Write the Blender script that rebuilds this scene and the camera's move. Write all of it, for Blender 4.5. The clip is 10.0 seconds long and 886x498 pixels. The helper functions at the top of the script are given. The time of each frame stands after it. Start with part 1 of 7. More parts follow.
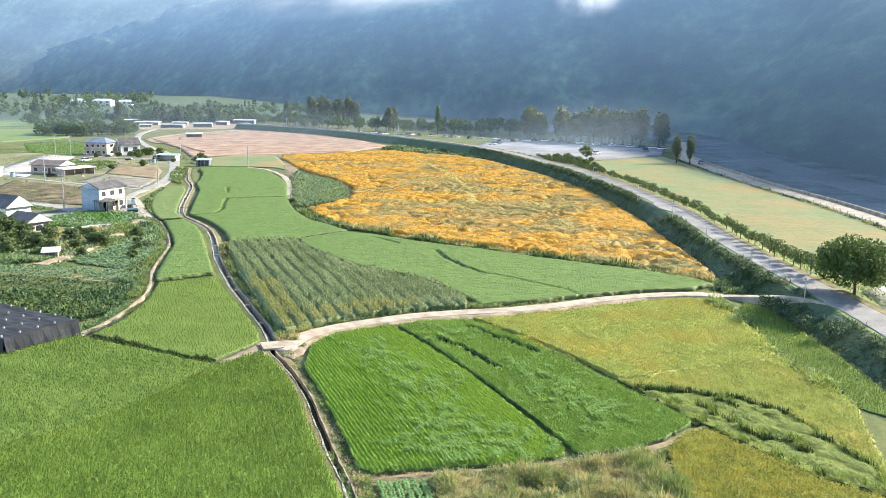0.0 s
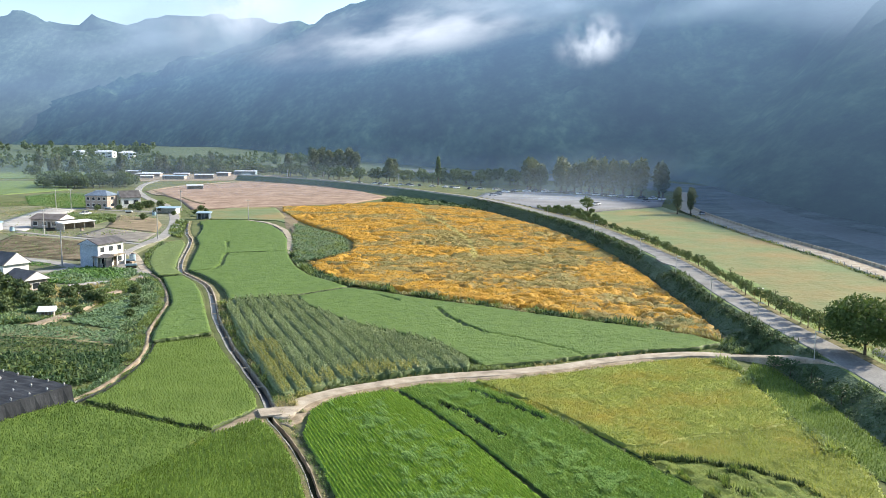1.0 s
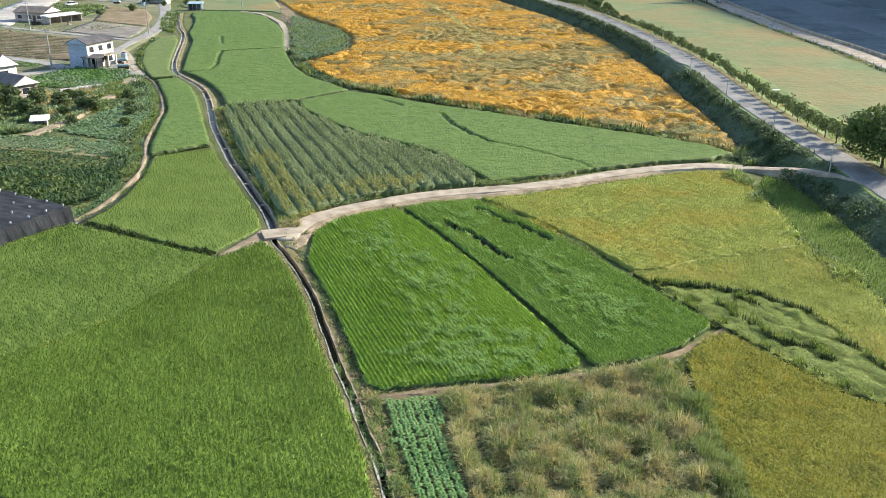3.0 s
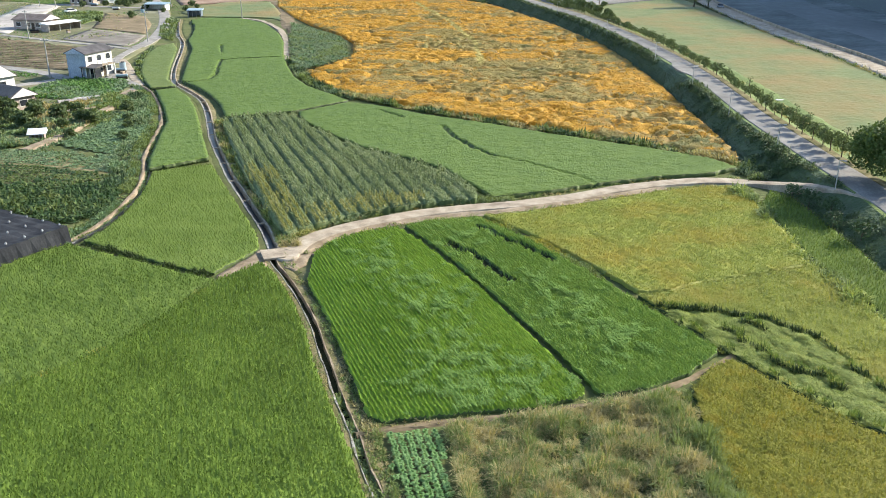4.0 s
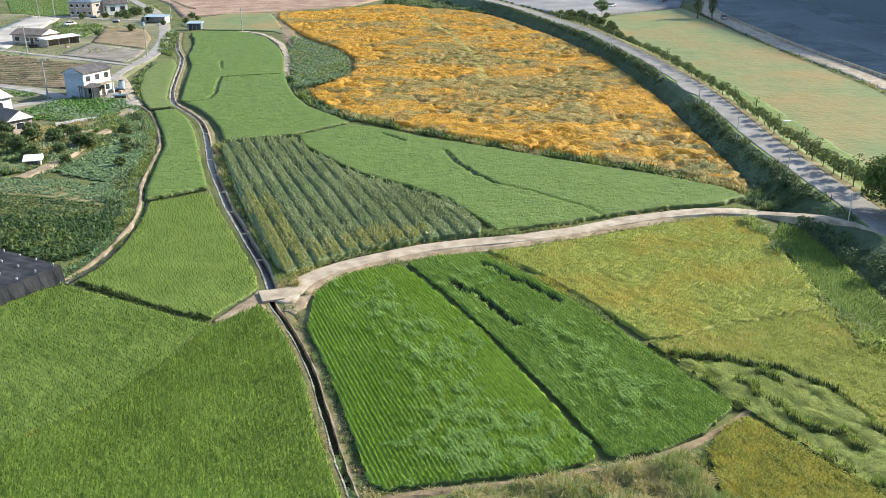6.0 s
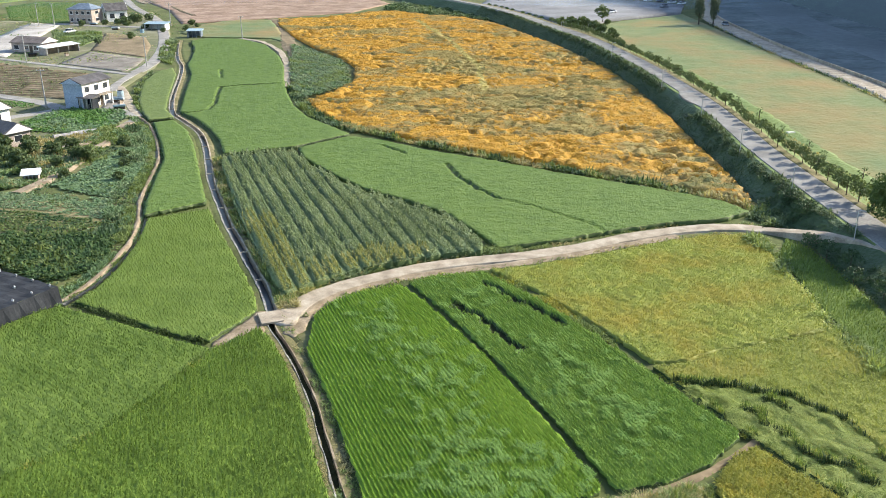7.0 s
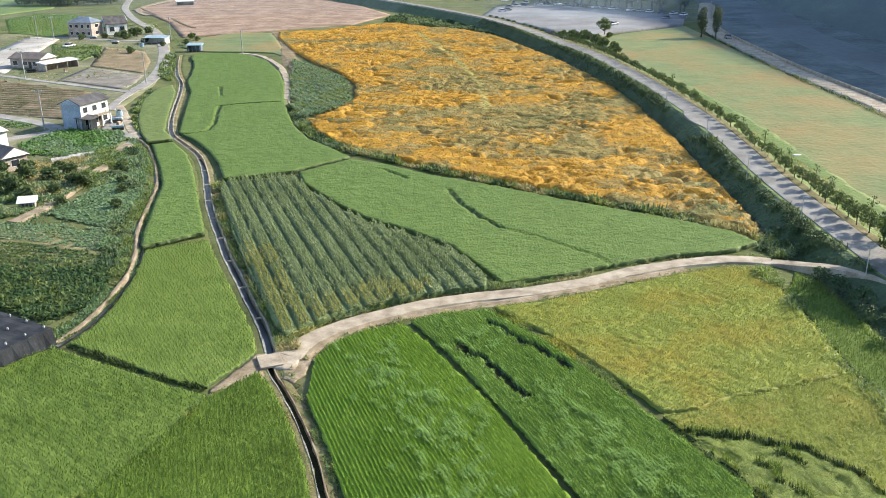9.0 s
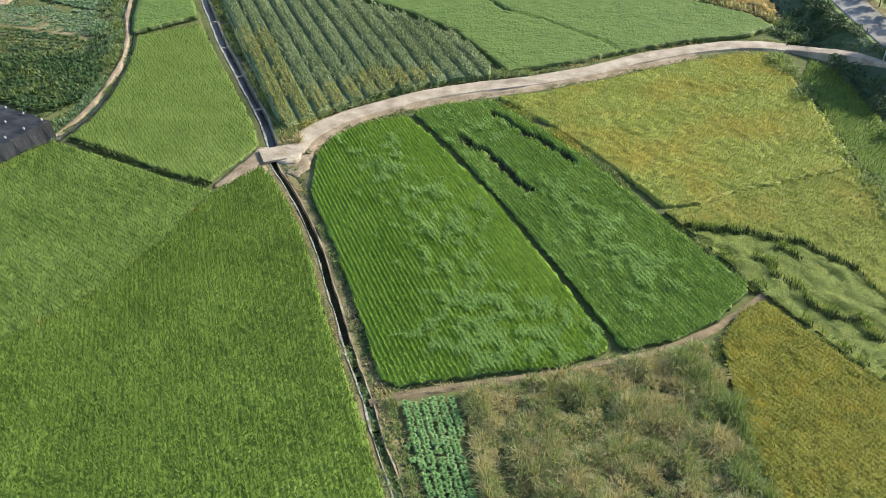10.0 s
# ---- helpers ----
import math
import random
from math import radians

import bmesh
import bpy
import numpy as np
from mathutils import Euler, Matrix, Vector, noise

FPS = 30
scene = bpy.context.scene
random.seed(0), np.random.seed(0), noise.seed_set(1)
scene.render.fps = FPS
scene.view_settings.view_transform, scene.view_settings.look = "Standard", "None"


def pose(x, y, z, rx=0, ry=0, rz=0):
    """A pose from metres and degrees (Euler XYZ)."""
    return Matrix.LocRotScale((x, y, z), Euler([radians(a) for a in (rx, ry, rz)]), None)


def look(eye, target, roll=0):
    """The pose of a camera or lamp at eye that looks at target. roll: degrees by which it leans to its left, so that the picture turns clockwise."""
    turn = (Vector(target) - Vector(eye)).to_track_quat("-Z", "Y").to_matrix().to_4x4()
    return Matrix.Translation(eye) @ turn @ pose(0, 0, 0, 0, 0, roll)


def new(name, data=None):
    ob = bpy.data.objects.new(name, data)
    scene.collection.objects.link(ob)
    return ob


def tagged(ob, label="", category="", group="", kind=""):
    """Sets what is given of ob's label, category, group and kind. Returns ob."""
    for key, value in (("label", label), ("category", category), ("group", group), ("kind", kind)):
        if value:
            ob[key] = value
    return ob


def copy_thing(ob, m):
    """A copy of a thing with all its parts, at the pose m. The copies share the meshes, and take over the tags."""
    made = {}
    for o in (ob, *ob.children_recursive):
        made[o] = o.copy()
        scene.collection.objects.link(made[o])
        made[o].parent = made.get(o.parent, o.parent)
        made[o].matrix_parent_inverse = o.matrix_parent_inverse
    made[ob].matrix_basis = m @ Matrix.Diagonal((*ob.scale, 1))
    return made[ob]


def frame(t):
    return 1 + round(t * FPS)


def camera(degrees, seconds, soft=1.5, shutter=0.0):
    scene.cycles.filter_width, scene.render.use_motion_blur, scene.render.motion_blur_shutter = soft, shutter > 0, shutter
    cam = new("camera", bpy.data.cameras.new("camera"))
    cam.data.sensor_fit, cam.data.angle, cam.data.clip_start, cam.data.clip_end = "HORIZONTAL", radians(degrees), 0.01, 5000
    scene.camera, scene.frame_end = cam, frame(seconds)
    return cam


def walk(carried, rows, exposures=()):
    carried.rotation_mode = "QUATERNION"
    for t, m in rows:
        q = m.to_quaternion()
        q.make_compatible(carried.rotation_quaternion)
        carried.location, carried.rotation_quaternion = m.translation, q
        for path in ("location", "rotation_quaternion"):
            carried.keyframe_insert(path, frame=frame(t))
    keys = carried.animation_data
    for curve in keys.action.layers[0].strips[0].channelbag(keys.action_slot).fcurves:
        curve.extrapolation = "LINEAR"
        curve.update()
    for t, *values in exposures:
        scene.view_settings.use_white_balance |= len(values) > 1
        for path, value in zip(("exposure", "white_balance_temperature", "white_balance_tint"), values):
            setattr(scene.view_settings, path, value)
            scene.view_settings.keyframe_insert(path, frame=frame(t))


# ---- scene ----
# A flight over a rice valley. x right, y ahead, z up, in metres.
cam = camera(54.45, 10.0, soft=0.85)
# seconds, x, y, z, yaw, pitch, roll
PATH_ROWS = [
    (0.0, 0.252, -1.03, 27.116, -0.786, -10.284, 0.457),
    (0.1, 0.239, -0.839, 27.244, -0.782, -8.314, 0.43),
    (0.2, 0.226, -0.648, 27.371, -0.779, -7.698, 0.404),
    (0.3, 0.213, -0.457, 27.499, -0.775, -7.341, 0.377),
    (0.4, 0.2, -0.266, 27.627, -0.772, -7.204, 0.351),
    (0.5, 0.187, -0.075, 27.755, -0.768, -7.155, 0.324),
    (1.0, 0.127, 0.88, 28.398, -0.736, -7.095, 0.24),
    (1.5, 0.072, 1.833, 29.045, -0.715, -7.048, 0.169),
    (1.6, 0.062, 2.023, 29.175, -0.7, -7.141, 0.149),
    (1.7, 0.052, 2.213, 29.305, -0.684, -7.803, 0.129),
    (1.8, 0.041, 2.403, 29.435, -0.669, -9.378, 0.109),
    (1.9, 0.031, 2.593, 29.565, -0.653, -11.519, 0.089),
    (2.0, 0.022, 2.783, 29.695, -0.638, -13.542, 0.069),
    (2.1, 0.012, 2.972, 29.825, -0.622, -16.267, 0.056),
    (2.2, 0.002, 3.162, 29.956, -0.606, -18.528, 0.042),
    (2.3, -0.007, 3.351, 30.086, -0.59, -20.455, 0.029),
    (2.4, -0.016, 3.539, 30.217, -0.573, -21.141, 0.016),
    (2.5, -0.025, 3.728, 30.347, -0.557, -21.201, 0.003),
    (2.6, -0.034, 3.916, 30.478, -0.553, -21.237, -0.011),
    (2.7, -0.043, 4.104, 30.609, -0.548, -21.249, -0.026),
    (3.8, -0.134, 6.151, 32.051, -0.498, -21.135, -0.185),
    (4.0, -0.149, 6.518, 32.313, -0.489, -21.13, -0.214),
    (4.5, -0.187, 7.428, 32.97, -0.448, -21.077, -0.276),
    (5.0, -0.223, 8.325, 33.626, -0.42, -21.02, -0.294),
    (5.5, -0.259, 9.207, 34.281, -0.396, -20.986, -0.334),
    (7.0, -0.37, 11.753, 36.235, -0.344, -20.75, -0.458),
    (7.5, -0.41, 12.562, 36.88, -0.329, -20.693, -0.496),
    (8.0, -0.452, 13.349, 37.522, -0.313, -20.598, -0.516),
    (8.5, -0.496, 14.112, 38.159, -0.292, -20.5, -0.541),
    (9.0, -0.544, 14.85, 38.791, -0.278, -20.43, -0.589),
    (9.1, -0.554, 14.994, 38.917, -0.243, -20.546, -0.623),
    (9.2, -0.564, 15.137, 39.043, -0.208, -21.339, -0.657),
    (9.3, -0.575, 15.28, 39.168, -0.173, -22.654, -0.692),
    (9.4, -0.585, 15.421, 39.293, -0.139, -24.646, -0.726),
    (9.5, -0.596, 15.561, 39.418, -0.104, -26.894, -0.76),
    (9.6, -0.607, 15.699, 39.543, -0.066, -29.702, -0.777),
    (9.7, -0.618, 15.837, 39.667, -0.027, -32.341, -0.795),
    (9.8, -0.629, 15.973, 39.791, 0.011, -34.409, -0.812),
    (9.9, -0.641, 16.109, 39.915, 0.049, -35.202, -0.83),
    (10.0, -0.652, 16.243, 40.039, 0.087, -35.319, -0.847),
]
walk(cam, [(t, pose(x, y, z, 90 + p, 0, a) @ pose(0, 0, 0, 0, 0, r)) for t, x, y, z, a, p, r in PATH_ROWS],
     exposures=[(0.0, 1.56), (0.3, 1.34), (0.8, 1.12), (1.6, 1.03), (2.5, 1.07), (4.0, 1.06), (7.0, 1.09), (9.0, 1.05), (9.5, 0.98), (10.0, 0.94)])

# ---- world and light ----
SUN_EL, SUN_AZ = 30.0, 67.0   # degrees above the horizon; degrees clockwise from +y
world = bpy.data.worlds.new("sky")
scene.world = world
world.use_nodes = True
wn = world.node_tree
wn.nodes.clear()
sky = wn.nodes.new("ShaderNodeTexSky")
sky.sky_type, sky.sun_disc = "NISHITA", False
sky.sun_elevation, sky.sun_rotation = radians(SUN_EL), radians(SUN_AZ)
sky.air_density, sky.dust_density, sky.ozone_density = 1.0, 0.6, 1.2
wb = wn.nodes.new("ShaderNodeBackground")
wb.inputs["Strength"].default_value = 0.155
wo = wn.nodes.new("ShaderNodeOutputWorld")
wn.links.new(sky.outputs[0], wb.inputs[0])
wn.links.new(wb.outputs[0], wo.inputs[0])

sun_data = bpy.data.lights.new("sun", "SUN")
sun_data.energy, sun_data.angle, sun_data.color = 4.95, radians(0.6), (1.0, 0.92, 0.765)
sun = new("sun", sun_data)
az, el = radians(SUN_AZ), radians(SUN_EL)
sun_to = Vector((math.sin(az) * math.cos(el), math.cos(az) * math.cos(el), math.sin(el)))
sun.matrix_world = look(sun_to * 300, (0, 0, 0))

# ---- materials ----
def material(name):
    m = bpy.data.materials.new(name)
    m.use_nodes = True
    nt = m.node_tree
    nt.nodes.clear()
    out = nt.nodes.new("ShaderNodeOutputMaterial")
    return m, nt, out


def ramp(nt, stops):
    r = nt.nodes.new("ShaderNodeValToRGB")
    r.color_ramp.elements[0].position, r.color_ramp.elements[0].color = stops[0][0], (*stops[0][1], 1)
    r.color_ramp.elements[1].position, r.color_ramp.elements[1].color = stops[-1][0], (*stops[-1][1], 1)
    for p, c in stops[1:-1]:
        e = r.color_ramp.elements.new(p)
        e.color = (*c, 1)
    return r


def noise_tex(nt, scale, detail=4.0, rough=0.55, where=None):
    if where is None:
        where = nt.nodes.new("ShaderNodeNewGeometry").outputs["Position"]
    n = nt.nodes.new("ShaderNodeTexNoise")
    n.inputs["Scale"].default_value = scale
    n.inputs["Detail"].default_value = detail
    n.inputs["Roughness"].default_value = rough
    nt.links.new(where, n.inputs["Vector"])
    return n


def mixc(nt, fac, a, b, kind="MIX"):
    m = nt.nodes.new("ShaderNodeMix")
    m.data_type, m.blend_type = "RGBA", kind
    for sock, v in ((m.inputs[0], fac), (m.inputs[6], a), (m.inputs[7], b)):
        if hasattr(v, "links"):
            nt.links.new(v, sock)
        elif isinstance(v, (int, float)):
            sock.default_value = v
        else:
            sock.default_value = (*v, 1)
    return m.outputs[2]


def surface(name, dark, mid, light, scale, rough=0.9, fine=None, bump=0.0, bump_scale=None, spec=0.2, metal=0.0):
    """A mineral, soil or painted surface: a broad stain pattern, and fine grain over it."""
    m, nt, out = material(name)
    b = nt.nodes.new("ShaderNodeBsdfPrincipled")
    n1 = noise_tex(nt, scale)
    r = ramp(nt, [(0.3, dark), (0.5, mid), (0.7, light)])
    nt.links.new(n1.outputs["Fac"], r.inputs[0])
    n2 = noise_tex(nt, fine or scale * 9, 3.0)
    g = ramp(nt, [(0.25, (0.72, 0.72, 0.72)), (0.75, (1.18, 1.18, 1.18))])
    nt.links.new(n2.outputs["Fac"], g.inputs[0])
    nt.links.new(mixc(nt, 1.0, r.outputs[0], g.outputs[0], "MULTIPLY"), b.inputs["Base Color"])
    b.inputs["Roughness"].default_value = rough
    b.inputs["Specular IOR Level"].default_value = spec
    b.inputs["Metallic"].default_value = metal
    if bump:
        n3 = noise_tex(nt, bump_scale or scale * 6, 4.0)
        bp = nt.nodes.new("ShaderNodeBump")
        bp.inputs["Strength"].default_value = bump
        bp.inputs["Distance"].default_value = 0.1
        nt.links.new(n3.outputs["Fac"], bp.inputs["Height"])
        nt.links.new(bp.outputs[0], b.inputs["Normal"])
    nt.links.new(b.outputs[0], out.inputs[0])
    return m


def foliage(name, dark, mid, light, patch=0.08, see=0.22, tint=None, tint_scale=0.05, tint_lo=0.5, tint_hi=0.62, rough=0.6, shift=0.0, each=0.4, lumps=0.0, depth=0.3):
    """Leaves: each blade its own shade, broad patches over the plot, light passing through."""
    m, nt, out = material(name)
    geo = nt.nodes.new("ShaderNodeNewGeometry")
    n = noise_tex(nt, patch, 5.0, 0.6, geo.outputs["Position"])
    add = nt.nodes.new("ShaderNodeMath")
    add.operation = "MULTIPLY_ADD"
    add.inputs[1].default_value = each
    nt.links.new(geo.outputs["Random Per Island"], add.inputs[0])
    sc = nt.nodes.new("ShaderNodeMath")
    sc.operation = "MULTIPLY_ADD"
    sc.inputs[1].default_value, sc.inputs[2].default_value = 0.9, 0.05 - each / 2 + shift
    nt.links.new(n.outputs["Fac"], sc.inputs[0])
    nt.links.new(sc.outputs[0], add.inputs[2])
    r = ramp(nt, [(0.12, dark), (0.5, mid), (0.88, light)])
    nt.links.new(add.outputs[0], r.inputs[0])
    col = r.outputs[0]
    if tint:
        n2 = noise_tex(nt, tint_scale, 4.0, 0.6, geo.outputs["Position"])
        f = ramp(nt, [(tint_lo, (0, 0, 0)), (tint_hi, (1, 1, 1))])
        nt.links.new(n2.outputs["Fac"], f.inputs[0])
        col = mixc(nt, f.outputs[0], col, tint)
    b = nt.nodes.new("ShaderNodeBsdfPrincipled")
    b.inputs["Roughness"].default_value = rough
    b.inputs["Specular IOR Level"].default_value = 0.25
    nt.links.new(col, b.inputs["Base Color"])
    if lumps:
        n3 = noise_tex(nt, lumps, 3.0, 0.6, geo.outputs["Position"])
        bp = nt.nodes.new("ShaderNodeBump")
        bp.inputs["Strength"].default_value, bp.inputs["Distance"].default_value = 0.9, depth
        nt.links.new(n3.outputs["Fac"], bp.inputs["Height"])
        nt.links.new(bp.outputs[0], b.inputs["Normal"])
    t = nt.nodes.new("ShaderNodeBsdfTranslucent")
    nt.links.new(mixc(nt, 1.0, col, (1.25, 1.15, 0.6), "MULTIPLY"), t.inputs[0])
    mx = nt.nodes.new("ShaderNodeMixShader")
    mx.inputs[0].default_value = see
    nt.links.new(b.outputs[0], mx.inputs[1])
    nt.links.new(t.outputs[0], mx.inputs[2])
    nt.links.new(mx.outputs[0], out.inputs[0])
    return m


GROUND = surface("meadow_soil", (0.07, 0.075, 0.03), (0.10, 0.12, 0.04), (0.16, 0.15, 0.07), 0.12, 0.95, 1.6, 0.6)
BUND = surface("grassy_bund", (0.10, 0.10, 0.04), (0.17, 0.15, 0.07), (0.27, 0.23, 0.13), 0.5, 0.95, 4.0, 0.6)
DIRT = surface("bare_earth", (0.17, 0.13, 0.085), (0.26, 0.205, 0.14), (0.36, 0.29, 0.21), 0.6, 0.95, 5.0, 0.6)
PLOUGH = surface("ploughed_soil", (0.18, 0.12, 0.085), (0.265, 0.185, 0.135), (0.35, 0.26, 0.20), 0.12, 0.95, 0.7, 0.9)
GREY_SOIL = surface("grey_dry_soil", (0.14, 0.125, 0.105), (0.20, 0.18, 0.155), (0.27, 0.245, 0.21), 0.25, 0.95, 1.6, 0.6)
CONCRETE = surface("worn_concrete", (0.22, 0.18, 0.135), (0.35, 0.295, 0.225), (0.46, 0.40, 0.315), 0.6, 0.9, 7.0, 0.2)
PALE = surface("pale_yard", (0.28, 0.26, 0.235), (0.385, 0.36, 0.33), (0.47, 0.445, 0.41), 0.1, 0.9, 2.0, 0.1)
LOT_M = surface("grey_lot", (0.15, 0.15, 0.155), (0.21, 0.21, 0.215), (0.28, 0.28, 0.285), 0.06, 0.8, 1.0, 0.1)
TILL = surface("tilled_soil", (0.13, 0.105, 0.06), (0.20, 0.155, 0.095), (0.28, 0.215, 0.14), 0.2, 0.95, 1.8, 0.6)
ASPHALT = surface("grey_road", (0.155, 0.15, 0.14), (0.215, 0.208, 0.195), (0.28, 0.27, 0.25), 0.3, 0.9, 5.0, 0.2)
WATER_M = surface("ditch_water", (0.014, 0.018, 0.02), (0.026, 0.032, 0.036), (0.05, 0.055, 0.058), 0.5, 0.3, 3.0, 0.12, spec=0.3)
# wet mud, darkened and greened to carry the shade inside torn gaps
MUD = surface("shaded_wet_mud", (0.02, 0.024, 0.012), (0.03, 0.035, 0.017), (0.05, 0.055, 0.028), 1.2, 0.9, 6.0, 0.5, spec=0.05)
WHITE_C = surface("whitish_concrete", (0.15, 0.14, 0.115), (0.28, 0.265, 0.23), (0.46, 0.44, 0.40), 2.6, 0.9, 9.0, 0.4)
LANE_G = surface("grey_lane_concrete", (0.19, 0.18, 0.165), (0.27, 0.255, 0.235), (0.35, 0.335, 0.31), 0.3, 0.9, 4.0, 0.2)
PLOT_G = surface("village_soil", (0.105, 0.115, 0.06), (0.165, 0.165, 0.095), (0.24, 0.225, 0.155), 0.09, 0.95, 0.9, 0.6)
WALL_W = surface("white_render", (0.62, 0.61, 0.58), (0.74, 0.73, 0.70), (0.80, 0.79, 0.77), 0.4, 0.8, 4.0)
WALL_B = surface("blue_grey_render", (0.27, 0.33, 0.42), (0.33, 0.40, 0.50), (0.38, 0.45, 0.55), 0.4, 0.8, 4.0)
WALL_T = surface("tan_brick", (0.30, 0.245, 0.215), (0.39, 0.325, 0.285), (0.48, 0.41, 0.365), 0.8, 0.85, 6.0)
ROOF_D = surface("dark_roof_tile", (0.06, 0.055, 0.055), (0.095, 0.09, 0.09), (0.14, 0.13, 0.13), 0.6, 0.6, 5.0, 0.3)
ROOF_N = surface("brown_roof_sheet", (0.12, 0.095, 0.08), (0.17, 0.14, 0.12), (0.23, 0.19, 0.17), 0.6, 0.6, 5.0, 0.3)
ROOF_S = surface("slate_blue_roof", (0.11, 0.14, 0.18), (0.16, 0.20, 0.25), (0.23, 0.27, 0.32), 0.7, 0.5, 5.0, 0.3)
ROOF_L = surface("pale_metal_roof", (0.50, 0.52, 0.53), (0.60, 0.62, 0.63), (0.70, 0.71, 0.72), 0.3, 0.5, 3.0)
ROOF_B = surface("blue_grey_metal_roof", (0.20, 0.30, 0.36), (0.27, 0.37, 0.43), (0.36, 0.45, 0.50), 0.3, 0.5, 3.0)
GLASS_D = surface("dark_window", (0.02, 0.025, 0.03), (0.03, 0.035, 0.045), (0.05, 0.06, 0.07), 0.5, 0.12, 3.0, spec=0.6)
NET = surface("black_shade_net", (0.02, 0.022, 0.026), (0.033, 0.036, 0.042), (0.052, 0.056, 0.064), 0.5, 0.8, 8.0, spec=0.1)
STEEL = surface("galvanised_steel", (0.36, 0.37, 0.38), (0.45, 0.46, 0.47), (0.53, 0.54, 0.55), 2.0, 0.45, 9.0, metal=0.6)
POLE_M = surface("concrete_pole", (0.30, 0.30, 0.28), (0.38, 0.37, 0.35), (0.45, 0.44, 0.41), 1.0, 0.85, 9.0)
BARK = surface("bark", (0.05, 0.04, 0.03), (0.09, 0.07, 0.05), (0.13, 0.10, 0.08), 3.0, 0.95, 14.0, 0.6)

RICE = foliage("rice_green", (0.076, 0.124, 0.018), (0.14, 0.22, 0.034), (0.215, 0.305, 0.064), 0.2, each=0.45, rough=0.75)
RICE_E = foliage("rice_matt", (0.066, 0.108, 0.018), (0.112, 0.178, 0.03), (0.175, 0.25, 0.056), 0.2, each=0.45, rough=0.8)
RICE_G = foliage("rice_bright", (0.11, 0.205, 0.022), (0.18, 0.30, 0.036), (0.265, 0.39, 0.068), 0.16, each=0.3, rough=0.8)
RICE_H = foliage("rice_deep", (0.10, 0.18, 0.03), (0.162, 0.265, 0.05), (0.23, 0.34, 0.085), 0.16, each=0.3, rough=0.8)
RICE_Y = foliage("rice_ripening", (0.13, 0.175, 0.035), (0.265, 0.312, 0.06), (0.37, 0.40, 0.10), 0.3, tint=(0.36, 0.315, 0.06), tint_scale=0.1, tint_lo=0.44, tint_hi=0.66, each=0.45, see=0.3)
RICE_Y2 = foliage("rice_golden", (0.15, 0.185, 0.035), (0.30, 0.34, 0.078), (0.41, 0.43, 0.125), 0.3, tint=(0.39, 0.345, 0.085), tint_scale=0.12, tint_lo=0.50, tint_hi=0.70, each=0.4, see=0.32)
RICE_J = foliage("rice_ripe", (0.145, 0.165, 0.026), (0.265, 0.27, 0.044), (0.385, 0.365, 0.085), 0.5, tint=(0.33, 0.28, 0.042), tint_scale=0.6, tint_lo=0.54, tint_hi=0.7, each=0.5, see=0.3)
RICE_FAR = foliage("rice_far", (0.075, 0.13, 0.024), (0.125, 0.197, 0.038), (0.175, 0.252, 0.058), 0.5, each=0.0, lumps=3.0, depth=0.35)
# lower stalks, darkened further to paint shade on paddy sides
STEM_SHADE = foliage("shaded_rice_stalks", (0.03, 0.05, 0.014), (0.05, 0.08, 0.02), (0.085, 0.12, 0.035), 0.6, see=0.05)
RICE_L = foliage("rice_light", (0.10, 0.15, 0.035), (0.16, 0.212, 0.06), (0.215, 0.265, 0.085), 0.5, each=0.0, lumps=3.0, depth=0.3)
RICE_B = foliage("bent_rice", (0.115, 0.205, 0.045), (0.168, 0.285, 0.066), (0.225, 0.345, 0.10), 0.3, each=0.3, rough=0.8)
RICE_D = foliage("rice_olive", (0.09, 0.14, 0.026), (0.15, 0.22, 0.042), (0.22, 0.295, 0.075), 0.2, each=0.45, rough=0.75)
LODGED = foliage("lodged_rice", (0.15, 0.20, 0.048), (0.285, 0.35, 0.09), (0.43, 0.48, 0.155), 0.8, see=0.25, each=0.6)
CORN = foliage("corn_leaf", (0.10, 0.145, 0.055), (0.205, 0.265, 0.12), (0.38, 0.43, 0.25), 0.15, each=0.8, rough=0.5)
CORN_BED = foliage("corn_bed", (0.08, 0.12, 0.045), (0.15, 0.205, 0.085), (0.26, 0.31, 0.155), 1.2, see=0.1, each=0.0, lumps=4.0, depth=0.5)
CORN_Y = foliage("corn_leaf_yellowing", (0.15, 0.17, 0.04), (0.28, 0.29, 0.08), (0.44, 0.42, 0.18), 0.12, each=0.8, rough=0.4)
WEED = foliage("dry_weeds", (0.22, 0.205, 0.10), (0.36, 0.33, 0.17), (0.52, 0.47, 0.27), 0.3, see=0.4)
WEED_Y = foliage("track_grass", (0.22, 0.20, 0.06), (0.38, 0.33, 0.10), (0.52, 0.44, 0.15), 0.3, see=0.3, lumps=2.0, depth=0.3)
WEED_G = foliage("green_weeds", (0.11, 0.16, 0.05), (0.175, 0.235, 0.08), (0.265, 0.325, 0.135), 0.3, see=0.35)
SOY = foliage("soy_leaf", (0.10, 0.20, 0.06), (0.165, 0.29, 0.10), (0.25, 0.38, 0.16), 0.4, each=0.3)
ORANGE = foliage("orange_blossom", (0.36, 0.20, 0.025), (0.56, 0.315, 0.036), (0.70, 0.42, 0.07), 0.15, see=0.35, tint=(0.36, 0.26, 0.07), tint_scale=0.35, tint_lo=0.52, tint_hi=0.72, lumps=2.2, depth=0.4)
